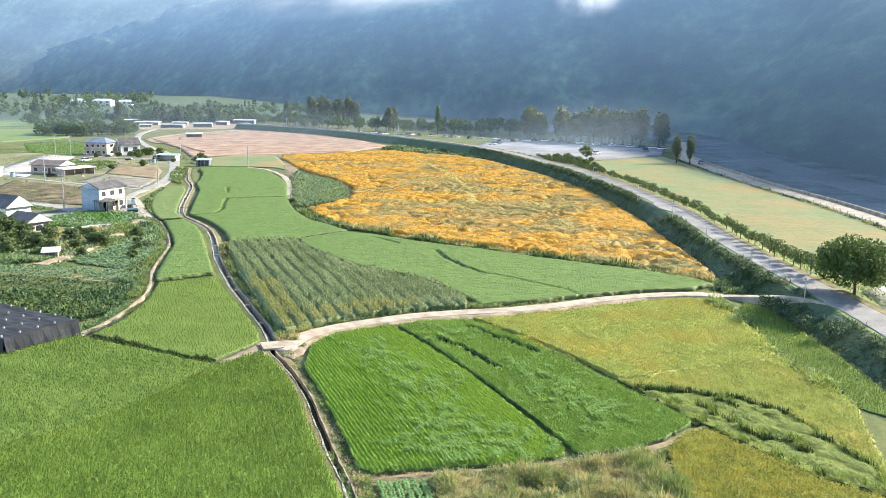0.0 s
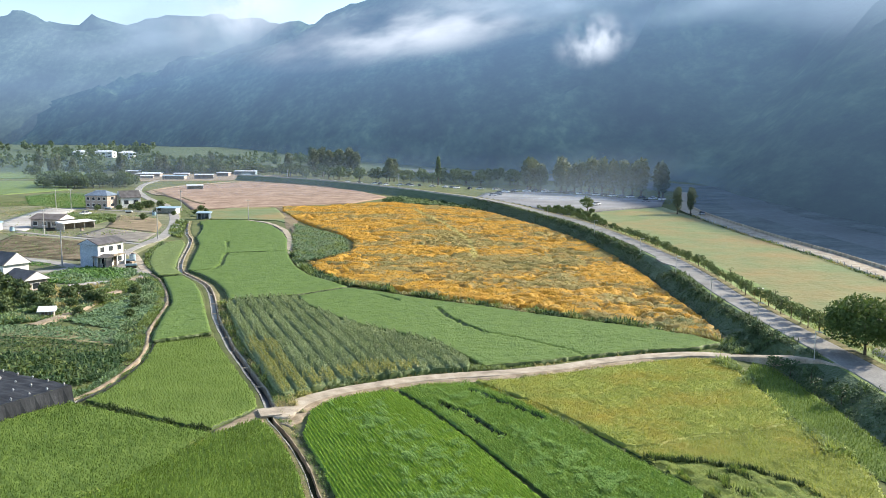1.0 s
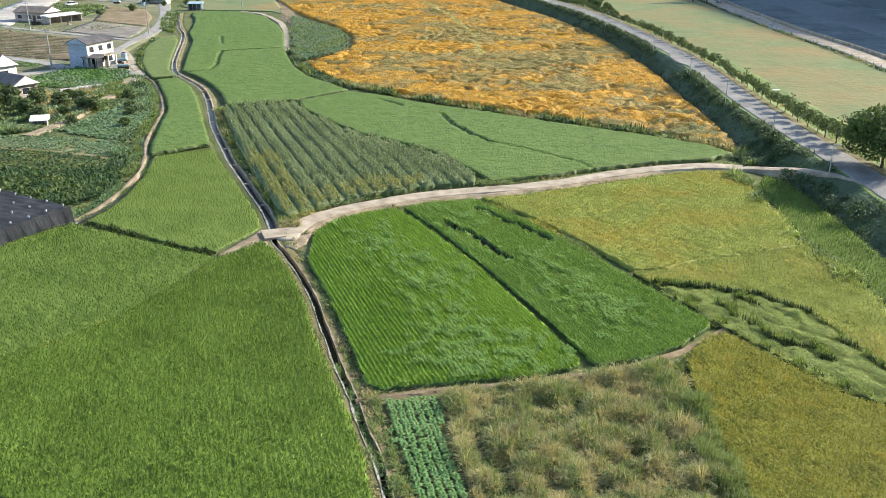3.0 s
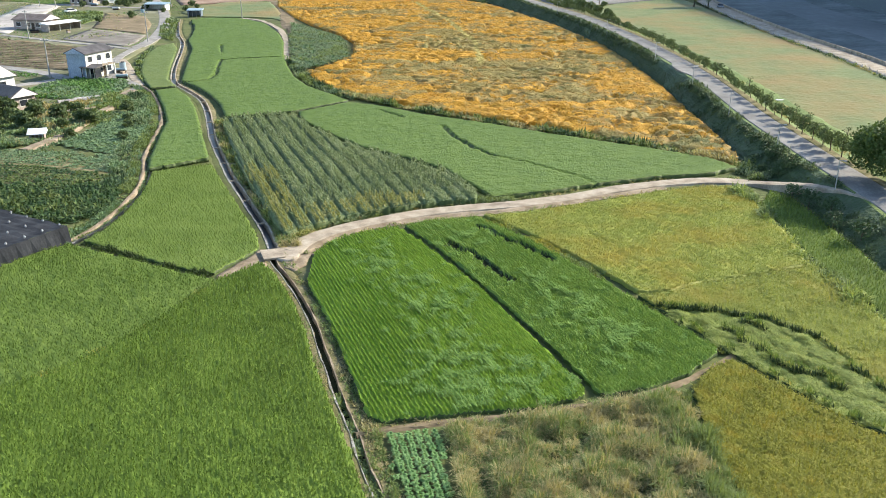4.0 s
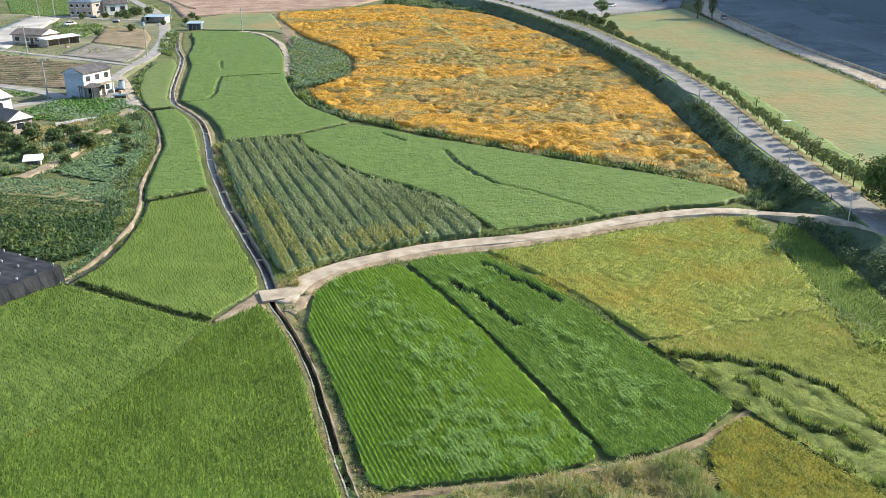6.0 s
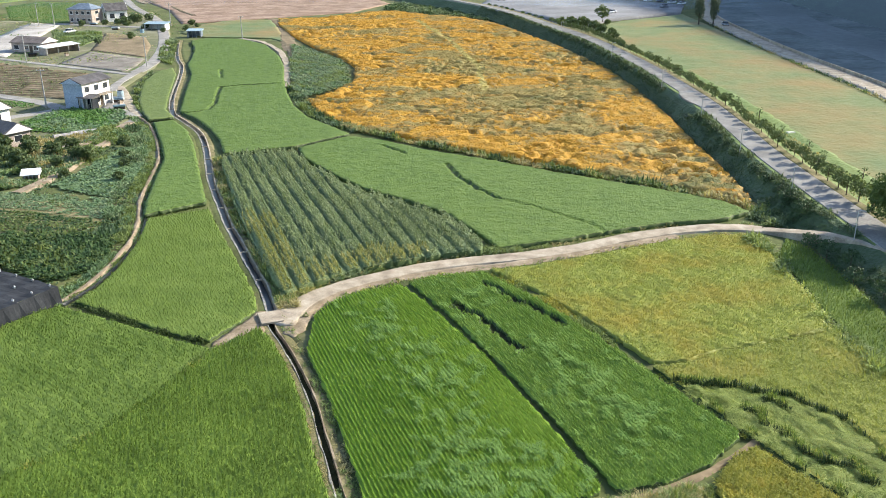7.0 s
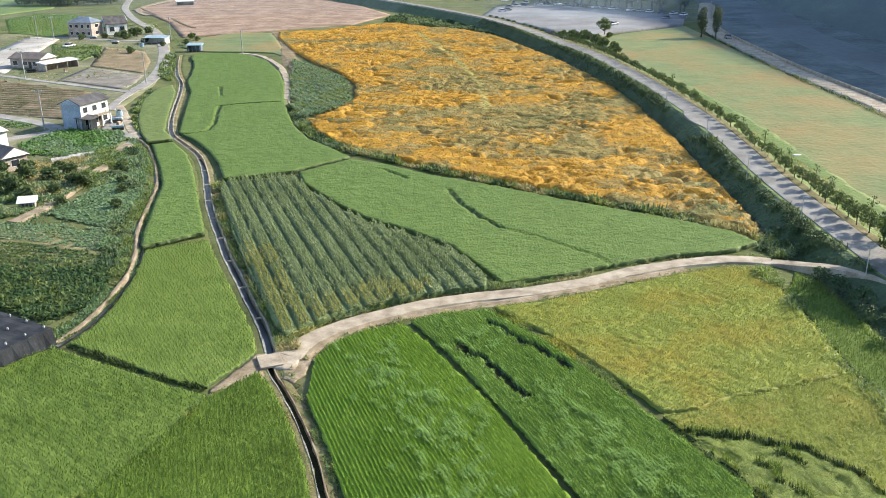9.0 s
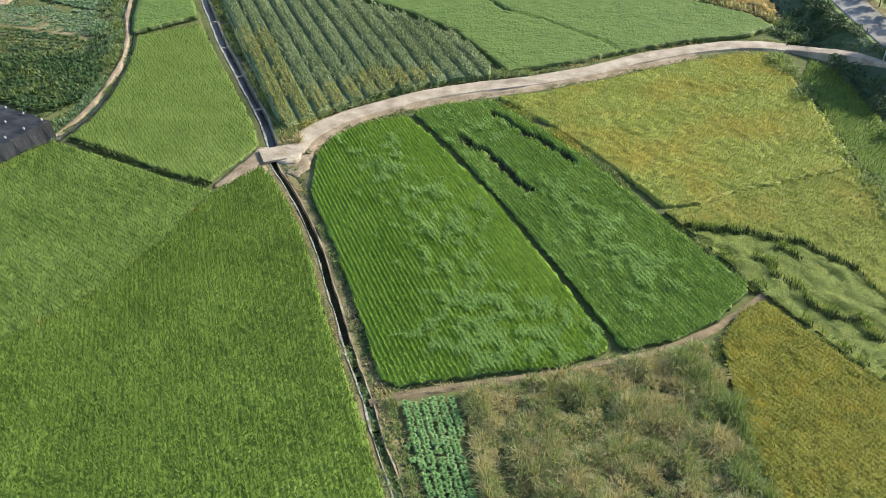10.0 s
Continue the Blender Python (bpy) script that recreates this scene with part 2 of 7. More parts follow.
ORANGE_M = foliage("fading_blossom", (0.24, 0.165, 0.045), (0.38, 0.255, 0.065), (0.52, 0.35, 0.11), 0.3, see=0.35, tint=(0.24, 0.21, 0.08), tint_scale=0.6, tint_lo=0.48, tint_hi=0.66, lumps=2.2, depth=0.4)
OLIVE = foliage("blossom_stems", (0.17, 0.15, 0.045), (0.325, 0.265, 0.085), (0.46, 0.36, 0.13), 0.15, see=0.35, tint=(0.19, 0.20, 0.07), tint_scale=0.14, tint_lo=0.50, tint_hi=0.68, lumps=2.2, depth=0.45)
SHRUB = foliage("dark_shrub", (0.035, 0.065, 0.028), (0.06, 0.105, 0.045), (0.11, 0.16, 0.07), 0.3)
LEAF = foliage("tree_leaf", (0.04, 0.07, 0.022), (0.07, 0.115, 0.035), (0.125, 0.175, 0.06), 0.2, see=0.3)
# darker copy of the leaf; the bank's shade is in its colour
LEAF_B = foliage("shaded_leaf", (0.03, 0.055, 0.026), (0.052, 0.09, 0.04), (0.095, 0.145, 0.065), 0.3, see=0.12)
# leaf colour greyed to stand in for haze before the far trees
LEAF_P = foliage("hazed_poplar_leaf", (0.075, 0.10, 0.07), (0.11, 0.14, 0.098), (0.16, 0.19, 0.135), 0.2, see=0.35)
LEAF_Y = foliage("young_leaf", (0.055, 0.085, 0.035), (0.09, 0.13, 0.055), (0.15, 0.19, 0.085), 0.3, see=0.3)
# paler, bluer leaf: distance haze is mixed into this colour
LEAF_F = foliage("hazed_woodland_leaf", (0.05, 0.085, 0.042), (0.08, 0.12, 0.06), (0.125, 0.165, 0.09), 0.02, see=0.4)
TURF_F = foliage("hill_turf", (0.06, 0.09, 0.045), (0.10, 0.13, 0.065), (0.15, 0.175, 0.09), 0.012, see=0.1, lumps=0.05, depth=3.0)
BANK = foliage("bank_grass", (0.10, 0.155, 0.075), (0.17, 0.23, 0.115), (0.27, 0.33, 0.18), 0.4, each=0.5)
CROP = foliage("bluish_crop", (0.09, 0.155, 0.07), (0.145, 0.225, 0.105), (0.21, 0.30, 0.155), 0.2)
CROP_D = foliage("dark_crop", (0.02, 0.048, 0.012), (0.042, 0.085, 0.022), (0.09, 0.135, 0.04), 0.3, see=0.1)
CROP_O = foliage("olive_crop", (0.045, 0.07, 0.016), (0.085, 0.12, 0.028), (0.15, 0.185, 0.05), 0.3, see=0.1)
CROP_G = foliage("garden_crop", (0.06, 0.14, 0.03), (0.10, 0.20, 0.045), (0.16, 0.28, 0.08), 0.2)
MEADOW = foliage("meadow_turf", (0.085, 0.14, 0.045), (0.145, 0.185, 0.068), (0.225, 0.24, 0.10), 0.16, tint=(0.26, 0.19, 0.072), tint_scale=0.03, tint_lo=0.45, tint_hi=0.66, see=0.1, lumps=0.7, depth=0.32)
TURF = foliage("green_turf", (0.085, 0.14, 0.035), (0.145, 0.20, 0.05), (0.22, 0.26, 0.085), 0.12, see=0.1, lumps=1.2, depth=0.4)

# turf with the levee bank's shade put into its colour
BANK_SHADE = foliage("shaded_bank_turf", (0.035, 0.06, 0.028), (0.06, 0.095, 0.042), (0.10, 0.14, 0.065), 0.15, see=0.08, lumps=1.6, depth=0.5)


# ---- mesh tools ----
def lattice(ix, iy, seed):
    h = (ix.astype(np.int64) * 374761393 + iy.astype(np.int64) * 668265263 + seed * 1442695041) & 0x7FFFFFFF
    h = ((h ^ (h >> 13)) * 1274126177) & 0x7FFFFFFF
    return ((h ^ (h >> 16)) & 0xFFFF) / 65535.0


def vnoise(x, y, seed=0):
    """Smooth value noise, 0 to 1."""
    x, y = np.asarray(x, float), np.asarray(y, float)
    ix, iy = np.floor(x), np.floor(y)
    fx, fy = x - ix, y - iy
    fx, fy = fx * fx * (3 - 2 * fx), fy * fy * (3 - 2 * fy)
    a, b = lattice(ix, iy, seed), lattice(ix + 1, iy, seed)
    c, d = lattice(ix, iy + 1, seed), lattice(ix + 1, iy + 1, seed)
    return (a * (1 - fx) + b * fx) * (1 - fy) + (c * (1 - fx) + d * fx) * fy


def fbm(x, y, seed=0, octaves=4):
    s, amp, total = 0.0, 1.0, 0.0
    for k in range(octaves):
        s = s + amp * vnoise(x * 2 ** k, y * 2 ** k, seed + 17 * k)
        total += amp
        amp *= 0.5
    return s / total


def inside(poly, x, y):
    p = np.array(poly, float)
    hit = np.zeros(x.shape, bool)
    for (x0, y0), (x1, y1) in zip(p, np.roll(p, -1, 0)):
        if y0 == y1:
            continue
        hit ^= ((y0 > y) != (y1 > y)) & (x < (x1 - x0) * (y - y0) / (y1 - y0) + x0)
    return hit


def near_line(line, x, y, closed=False):
    """Distance to a polyline, and the nearest points on it."""
    p = np.array(line, float)
    ends = np.roll(p, -1, 0) if closed else p[1:]
    best, bx, by = np.full(np.shape(x), 1e9), np.array(x, float), np.array(y, float)
    for (x0, y0), (x1, y1) in zip(p, ends):
        l2 = (x1 - x0) ** 2 + (y1 - y0) ** 2 + 1e-9
        t = np.clip(((x - x0) * (x1 - x0) + (y - y0) * (y1 - y0)) / l2, 0, 1)
        qx, qy = x0 + t * (x1 - x0), y0 + t * (y1 - y0)
        d = np.hypot(x - qx, y - qy)
        m = d < best
        best, bx, by = np.where(m, d, best), np.where(m, qx, bx), np.where(m, qy, by)
    return best, bx, by


def smooth_line(line, step):
    """A polyline rounded off and cut into even steps."""
    p = np.array(line, float)
    q = []
    for i in range(len(p) - 1):
        a, b, c, d = p[max(i - 1, 0)], p[i], p[i + 1], p[min(i + 2, len(p) - 1)]
        for t in np.linspace(0, 1, 12, endpoint=False):
            q.append(0.5 * (2 * b + (c - a) * t + (2 * a - 5 * b + 4 * c - d) * t * t + (3 * b - a - 3 * c + d) * t ** 3))
    q = np.array(q + [p[-1]])
    s = np.r_[0, np.cumsum(np.linalg.norm(np.diff(q, axis=0), axis=1))]
    at = np.linspace(0, s[-1], max(2, int(round(s[-1] / step)) + 1))
    return np.stack([np.interp(at, s, q[:, k]) for k in range(q.shape[1])], 1)


def mesh_np(name, verts, faces, mats, index=None, smooth=False):
    """A mesh from arrays; all faces of one kind (triangles or quads)."""
    verts, faces = np.ascontiguousarray(verts, np.float32), np.ascontiguousarray(faces, np.int32)
    me = bpy.data.meshes.new(name)
    k = faces.shape[1]
    me.vertices.add(len(verts))
    me.vertices.foreach_set("co", verts.ravel())
    me.loops.add(faces.size)
    me.loops.foreach_set("vertex_index", faces.ravel())
    me.polygons.add(len(faces))
    me.polygons.foreach_set("loop_start", np.arange(0, faces.size, k, dtype=np.int32))
    me.polygons.foreach_set("loop_total", np.full(len(faces), k, np.int32))
    for m in mats if isinstance(mats, (list, tuple)) else [mats]:
        me.materials.append(m)
    if index is not None:
        me.polygons.foreach_set("material_index", np.asarray(index, np.int32))
    me.polygons.foreach_set("use_smooth", np.full(len(faces), smooth))
    me.update(calc_edges=True)
    return me


def under(ob, parent):
    ob.parent = parent
    return ob


def part(name, bm, mat, parent, label=""):
    me = bpy.data.meshes.new(name)
    bm.to_mesh(me)
    bm.free()
    me.materials.append(mat)
    ob = new(name, me)
    if parent is not None:
        ob.parent = parent
    if label:
        ob["label"] = label
    return ob


def thing(name, x, y, z, turn, label, category, group="", kind=""):
    ob = new(name)
    ob.matrix_basis = pose(x, y, z, 0, 0, turn)
    return tagged(ob, label, category, group, kind)


def box(bm, x0, x1, y0, y1, z0, z1, bevel=0.0):
    r = bmesh.ops.create_cube(bm, size=1.0)
    for v in r["verts"]:
        v.co = Vector(((x0 + x1) / 2 + v.co.x * (x1 - x0), (y0 + y1) / 2 + v.co.y * (y1 - y0), (z0 + z1) / 2 + v.co.z * (z1 - z0)))
    if bevel:
        edges = list({e for v in r["verts"] for e in v.link_edges})
        bmesh.ops.bevel(bm, geom=edges, offset=bevel, segments=1, affect="EDGES")
    return bm


def boxed(*a, **k):
    return box(bmesh.new(), *a, **k)


def ribbon(name, line, profile, mat, step=1.0, wobble=0.0, seed=1, heights=None):
    """A profile of (across, up) points drawn along a line."""
    p = smooth_line(line, step)
    d = np.gradient(p[:, :2], axis=0)
    d /= np.linalg.norm(d, axis=1)[:, None] + 1e-9
    side = np.stack([d[:, 1], -d[:, 0]], 1)
    n, k = len(p), len(profile)
    verts = np.zeros((n, k, 3))
    for j, (u, z) in enumerate(profile):
        w = u + wobble * (vnoise(np.arange(n) * 0.45, np.full(n, j * 3.7), seed) - 0.5) * 2
        verts[:, j, :2] = p[:, :2] + side * w[:, None]
        verts[:, j, 2] = z + (p[:, 2] if p.shape[1] > 2 else 0)
    i, j = np.meshgrid(np.arange(n - 1), np.arange(k - 1), indexing="ij")
    a = (i * k + j).ravel()
    return mesh_np(name, verts.reshape(-1, 3), np.stack([a, a + 1, a + k + 1, a + k], 1), mat)


def fold_height(x, y, size):
    """Wind-laid stems: soft folds, cut by short dark creases."""
    w = 2.6 * fbm(x * 0.11, y * 0.11, 21, 2)
    soft = (1 - 2 * np.abs(2 * vnoise(x * 0.42 + w, y * 0.85 - w, 22) - 1)) * (0.3 + vnoise(x * 0.06, y * 0.06, 23))
    line = np.exp(-((vnoise(x * 0.32 - w, y * 0.75 + w, 26) - 0.5) / 0.12) ** 2)
    patchy = np.clip((fbm(x * 0.11, y * 0.11, 25, 2) - 0.38) * 5, 0, 1)
    return size * (soft - 2.6 * line * patchy)


def canopy_mesh(name, poly, height, du, dv, turn, mat, row=0.0, row_amp=0.0, rough=0.1, rough_scale=1.0, gaps=(), seed=1, base=0.0, fold=0.0, low=None, stalks=False, furrow=0.0, tear=1.2):
    """The closed leaf cover of a plot: ridged along its rows, uneven, with sides down to the soil."""
    a = radians(turn)
    ca, sa = math.cos(a), math.sin(a)
    P = np.array(poly, float)
    U, V = P[:, 0] * ca + P[:, 1] * sa, -P[:, 0] * sa + P[:, 1] * ca
    us, vs = np.arange(U.min() - du, U.max() + du * 2, du), np.arange(V.min() - dv, V.max() + dv * 2, dv)
    gu, gv = np.meshgrid(us, vs, indexing="ij")
    x, y = gu * ca - gv * sa, gu * sa + gv * ca
    mu, mv = gu[:-1, :-1] + du / 2, gv[:-1, :-1] + dv / 2
    keep = inside(poly, mu * ca - mv * sa, mu * sa + mv * ca)
    n1 = len(vs)
    i, j = np.nonzero(keep)
    q = i * n1 + j
    faces = np.stack([q, q + n1, q + n1 + 1, q + 1], 1)
    used, inv = np.unique(faces, return_inverse=True)
    faces = inv.reshape(faces.shape)
    x, y, gv = x.ravel()[used], y.ravel()[used], gv.ravel()[used]
    e = np.concatenate([faces[:, [k, (k + 1) % 4]] for k in range(4)])
    key = np.sort(e, 1)
    _, first, count = np.unique(key[:, 0] * len(used) + key[:, 1], return_index=True, return_counts=True)
    rim = e[first[count == 1]]
    rv = np.unique(rim)
    d, bx, by = near_line(poly, x[rv], y[rv], closed=True)
    snap = d < max(du, dv) * 1.2
    x[rv] = np.where(snap, bx, x[rv]) + (vnoise(x[rv] * 2.2, y[rv] * 2.2, seed) - 0.5) * 0.3
    y[rv] = np.where(snap, by, y[rv]) + (vnoise(x[rv] * 2.2, y[rv] * 2.2, seed + 5) - 0.5) * 0.3
    z = height + rough * (fbm(x * rough_scale, y * rough_scale, seed, 4) - 0.5) * 2
    if fold:
        z = z + fold_height(x, y, fold)
    if row and furrow:
        z = z + row_amp * (1 - 2 * np.exp(-((np.mod(gv / row + 0.5, 1) - 0.5) / furrow) ** 2))
    elif row:
        z = z + row_amp * np.cos(2 * np.pi * gv / row)
    for line, width, depth in gaps:
        dd, _, _ = near_line(line, x + (vnoise(x * 0.9, y * 0.9, 3) - 0.5) * tear, y + (vnoise(x * 0.9, y * 0.9, 4) - 0.5) * tear)
        z = z - depth * np.clip((1.15 - dd / width) * 3.0, 0, 1)
    if low:
        z = np.where(low(x, y), 0.08 + 0.12 * vnoise(x * 2.1, y * 2.1, seed + 9), z)
    z = np.maximum(z, 0.03)
    z[rv] *= 0.85
    top = np.stack([x, y, z + base], 1)
    foot = top[rv].copy()
    foot[:, 2] = base - 0.05
    where = np.full(len(used), -1)
    where[rv] = len(used) + np.arange(len(rv))
    sides = np.stack([rim[:, 1], rim[:, 0], where[rim[:, 0]], where[rim[:, 1]]], 1)
    every = np.concatenate([faces, sides])
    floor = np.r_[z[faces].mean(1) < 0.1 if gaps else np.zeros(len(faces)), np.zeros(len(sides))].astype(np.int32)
    if stalks:   # sides and torn gaps take the stalk colour darkened for their shade
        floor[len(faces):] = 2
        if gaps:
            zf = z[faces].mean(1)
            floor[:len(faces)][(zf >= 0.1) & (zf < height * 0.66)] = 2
    return mesh_np(name, np.concatenate([top, foot]), every, [mat, MUD, STEM_SHADE] if stalks else [mat, MUD] if gaps else mat, floor, smooth=True)


def spread(poly, du, dv, turn, seed, jitter=0.25):
    """Plant places in rows over a plot."""
    rng = np.random.default_rng(seed)
    a = radians(turn)
    ca, sa = math.cos(a), math.sin(a)
    P = np.array(poly, float)
    U, V = P[:, 0] * ca + P[:, 1] * sa, -P[:, 0] * sa + P[:, 1] * ca
    u, v = np.meshgrid(np.arange(U.min(), U.max(), du), np.arange(math.floor(V.min() / dv) * dv, V.max(), dv), indexing="ij")
    u = u.ravel() + rng.uniform(-0.5, 0.5, u.size) * du
    v = v.ravel() + rng.normal(0, jitter * dv, v.size)
    x, y = u * ca - v * sa, u * sa + v * ca
    k = inside(poly, x, y)
    return x[k], y[k], v[k]


def blades(x, y, z, count, length, width, rise, seed, lean=(0.0, 0.0), bend=0.5):
    """Tufts of bent leaf blades, two triangles each, standing at the given places."""
    rng = np.random.default_rng(seed)
    n = len(x)
    X, Y, Z = (np.repeat(v, count) for v in (x, y, np.broadcast_to(z, (n,))))
    L = np.repeat(np.broadcast_to(length, (n,)), count) * rng.uniform(0.65, 1.25, n * count)
    W = np.repeat(np.broadcast_to(width, (n,)), count) * rng.uniform(0.7, 1.3, n * count)
    RZ = np.repeat(np.broadcast_to(rise, (n,)), count)
    th = rng.uniform(0, 2 * np.pi, n * count)
    up = np.clip(rng.normal(0, 0.16, n * count) + RZ, 0.05, 0.98)
    out = np.sqrt(1 - up ** 2)
    lx, ly = (np.repeat(np.broadcast_to(v, (n,)), count) for v in lean)
    dx, dy = np.cos(th) * out + lx, np.sin(th) * out + ly
    sx, sy = -np.sin(th) * W / 2, np.cos(th) * W / 2
    b = np.stack([X, Y, Z], 1)
    mid = b + np.stack([dx * L * 0.45, dy * L * 0.45, up * L * 0.62], 1)
    tip = b + np.stack([dx * L, dy * L, up * L * (1 - bend * out)], 1)
    s = np.stack([sx, sy, 0 * sx], 1)
    verts = np.stack([b, mid - s, mid + s, tip], 1).reshape(-1, 3)
    k = np.arange(n * count)[:, None] * 4
    return verts, np.concatenate([k + [[0, 1, 2]], k + [[1, 3, 2]]], 1).reshape(-1, 3)


def stuff(name, label, category, pieces):
    """One uncountable cover made of (part name, mesh) pieces."""
    if len(pieces) == 1:
        return tagged(new(name, pieces[0][1]), label, category, kind="stuff")
    top = tagged(new(name), label, category, kind="stuff")
    for n, me in pieces:
        under(new(n, me), top)
    return top


# ---- plan ----
DITCH_LOW = [(-16.9, 88.2), (-16.1, 85.9), (-14.2, 81.9), (-12.1, 76.8), (-10.4, 71.9), (-9.3, 67.8), (-8.3, 64.5), (-7.5, 61.4), (-6.5, 58.3),
             (-5.7, 55.9), (-4.9, 52.8), (-3.6, 48.7), (-2.2, 43.0), (0.0, 35.0), (2.5, 26.0)]
DITCH_UP = [(-16.9, 89.8), (-19.0, 96.2), (-22.0, 103.6), (-24.7, 110.4), (-27.8, 118.1), (-30.5, 125.8), (-32.7, 131.9), (-35.4, 140.1),
            (-38.0, 149.4), (-41.1, 160.0), (-44.8, 170.1), (-49.9, 179.2), (-54.5, 187.5), (-58.5, 200.6), (-62.2, 216.6), (-65.7, 233.0),
            (-70.0, 250.2), (-74.9, 264.0), (-81.0, 285.0), (-86.6, 307.0)]
LANE = [(-15.6, 89.6), (-14.8, 91.0), (-13.3, 93.5), (-10.1, 96.5), (-5.6, 99.3), (-1.4, 101.5), (3.5, 103.0), (9.8, 104.5), (16.5, 107.0),
        (23.6, 110.6), (30.8, 113.0), (36.3, 113.7), (40.0, 112.6)]
RAMP = [(40.0, 112.6, 0.0), (43.0, 110.4, 0.5), (45.8, 107.4, 1.2), (48.0, 103.4, 1.75), (49.6, 99.0, 1.9)]
LEVEE = [(48.2, 40.0), (49.3, 65.0), (50.1, 80.0), (50.5, 88.0), (50.9, 97.0), (50.7, 106.0), (50.2, 118.0), (49.9, 139.0), (50.6, 158.0), (51.2, 178.0), (51.0, 200.0), (50.2, 224.0),
         (47.0, 262.0), (43.6, 285.0), (37.9, 312.0), (30.9, 347.0), (21.4, 381.0), (9.4, 410.0), (-20.0, 473.0), (-57.0, 538.0), (-95.0, 590.0), (-140.0, 640.0)]
LEVEE_H = 3.6


def levee_z(y):
    return np.interp(y, [88, 97, 106, 118, 139, 158, 178], [2.05, 2.1, 2.3, 2.6, 3.0, 3.4, 3.6])


LEVEE_3D = [(x, y, float(levee_z(y))) for x, y in LEVEE]
LEFT_PATH = [(-39.5, 91.9), (-39.0, 93.5), (-38.0, 97.4), (-37.7, 103.3), (-38.0, 110.8), (-39.5, 118.5), (-42.1, 127.4), (-43.9, 137.6),
             (-46.2, 149.7), (-50.2, 162.3), (-55.9, 176.3), (-60.5, 184.0)]
FAR_LANE = [(-79.2, 240.0), (-79.4, 250.0), (-81.3, 265.1), (-87.3, 292.3), (-98.9, 331.4), (-114.9, 375.6), (-138.7, 424.7), (-154.0, 460.0), (-169.5, 500.5), (-186.0, 560.0), (-196.0, 620.0)]

# ---- ground ----
def ground_sheet():
    def axis(lo, hi, fine, a, b):
        left = lo - (np.geomspace(1, lo - a + 1, 26) - 1)[::-1]
        right = hi + np.geomspace(1, b - hi + 1, 26) - 1
        return np.unique(np.r_[left, np.arange(lo, hi, fine), right].round(3))
    xs, ys = axis(-92, 8, 0.65, -4200, 4200), axis(30, 310, 1.0, -4200, 4200)
    gx, gy = np.meshgrid(xs, ys, indexing="ij")
    z = (fbm(gx * 0.2, gy * 0.2, 2) - 0.5) * 0.1
    d, _, _ = near_line(smooth_line(DITCH_LOW, 2), gx, gy)
    z = np.where(d < 0.68, -0.9, z)
    d, _, _ = near_line(smooth_line(DITCH_UP, 2), gx, gy)
    z = np.where(d < 0.82, -1.2, z)
    n = len(ys)
    i, j = np.meshgrid(np.arange(len(xs) - 1), np.arange(n - 1), indexing="ij")
    q = (i * n + j).ravel()
    return mesh_np("ground", np.stack([gx, gy, z], -1).reshape(-1, 3), np.stack([q, q + n, q + n + 1, q + 1], 1), GROUND, smooth=True)


tagged(new("ground", ground_sheet()), "grassy brown valley floor between the fields", "ground", kind="structure")

# ---- irrigation ditches ----
def ditch(name, line, half, depth, wall, label, banks, walls, bed):
    top = tagged(new(name), label, "ditch", kind="structure")
    for s, n in ((-1, "channel_wall"), (1, "channel_wall")):
        prof = [(s * (half + wall), -depth), (s * (half + wall), 0.12), (s * half, 0.12), (s * half, -depth)]
        under(new(n, ribbon(n, line, prof if s < 0 else prof[::-1], walls[s > 0], 0.5, 0.07, 3 + s)), top)
        prof = [(s * (half + wall - 0.02), 0.07), (s * (half + wall + 0.35), 0.06), (s * (half + wall + 0.75), 0.0), (s * (half + wall + 0.85), -0.2)]
        under(new("bank", ribbon("bank", line, prof if s > 0 else prof[::-1], banks[s > 0], 0.6, 0.16, 8 + s)), top)
    under(new("channel_bed", ribbon("channel_bed", line, [(-half, -depth * 0.85), (half, -depth * 0.85)], DIRT, 0.8)), top)
    under(new("water", ribbon("water", line, [(-half, -depth * 0.7), (half, -depth * 0.7)], bed, 0.8)), top)
    return top


low = ditch("field_ditch", DITCH_LOW, 0.26, 0.55, 0.1, "narrow concrete irrigation ditch with weedy earth banks", (BUND, BUND), (DIRT, WHITE_C), MUD)
up = ditch("concrete_channel", DITCH_UP, 0.4, 1.0, 0.2, "wider concrete irrigation channel with struts across dark water", (GROUND, BUND), (WHITE_C, CONCRETE), WATER_M)
line = smooth_line(DITCH_UP, 9.0)
for a, b in zip(line[1:-1], line[2:]):
    ob = part("strut", boxed(-0.57, 0.57, -0.08, 0.08, -0.06, 0.1), CONCRETE, up)
    ob.matrix_basis = pose(a[0], a[1], 0, 0, 0, math.degrees(math.atan2(b[1] - a[1], b[0] - a[0])) - 90)

# ---- lanes ----
def road_top(name, line, half, z, thick, mat, label, cat="road", wob=0.12):
    prof = [(-half - 0.25, z - thick - 0.3), (-half, z - 0.02), (-half * 0.9, z), (0, z + 0.03), (half * 0.9, z), (half, z - 0.02), (half + 0.25, z - thick - 0.3)]
    return tagged(new(name, ribbon(name, line, prof, mat, 0.8, wob, 5)), label, cat, kind="structure")


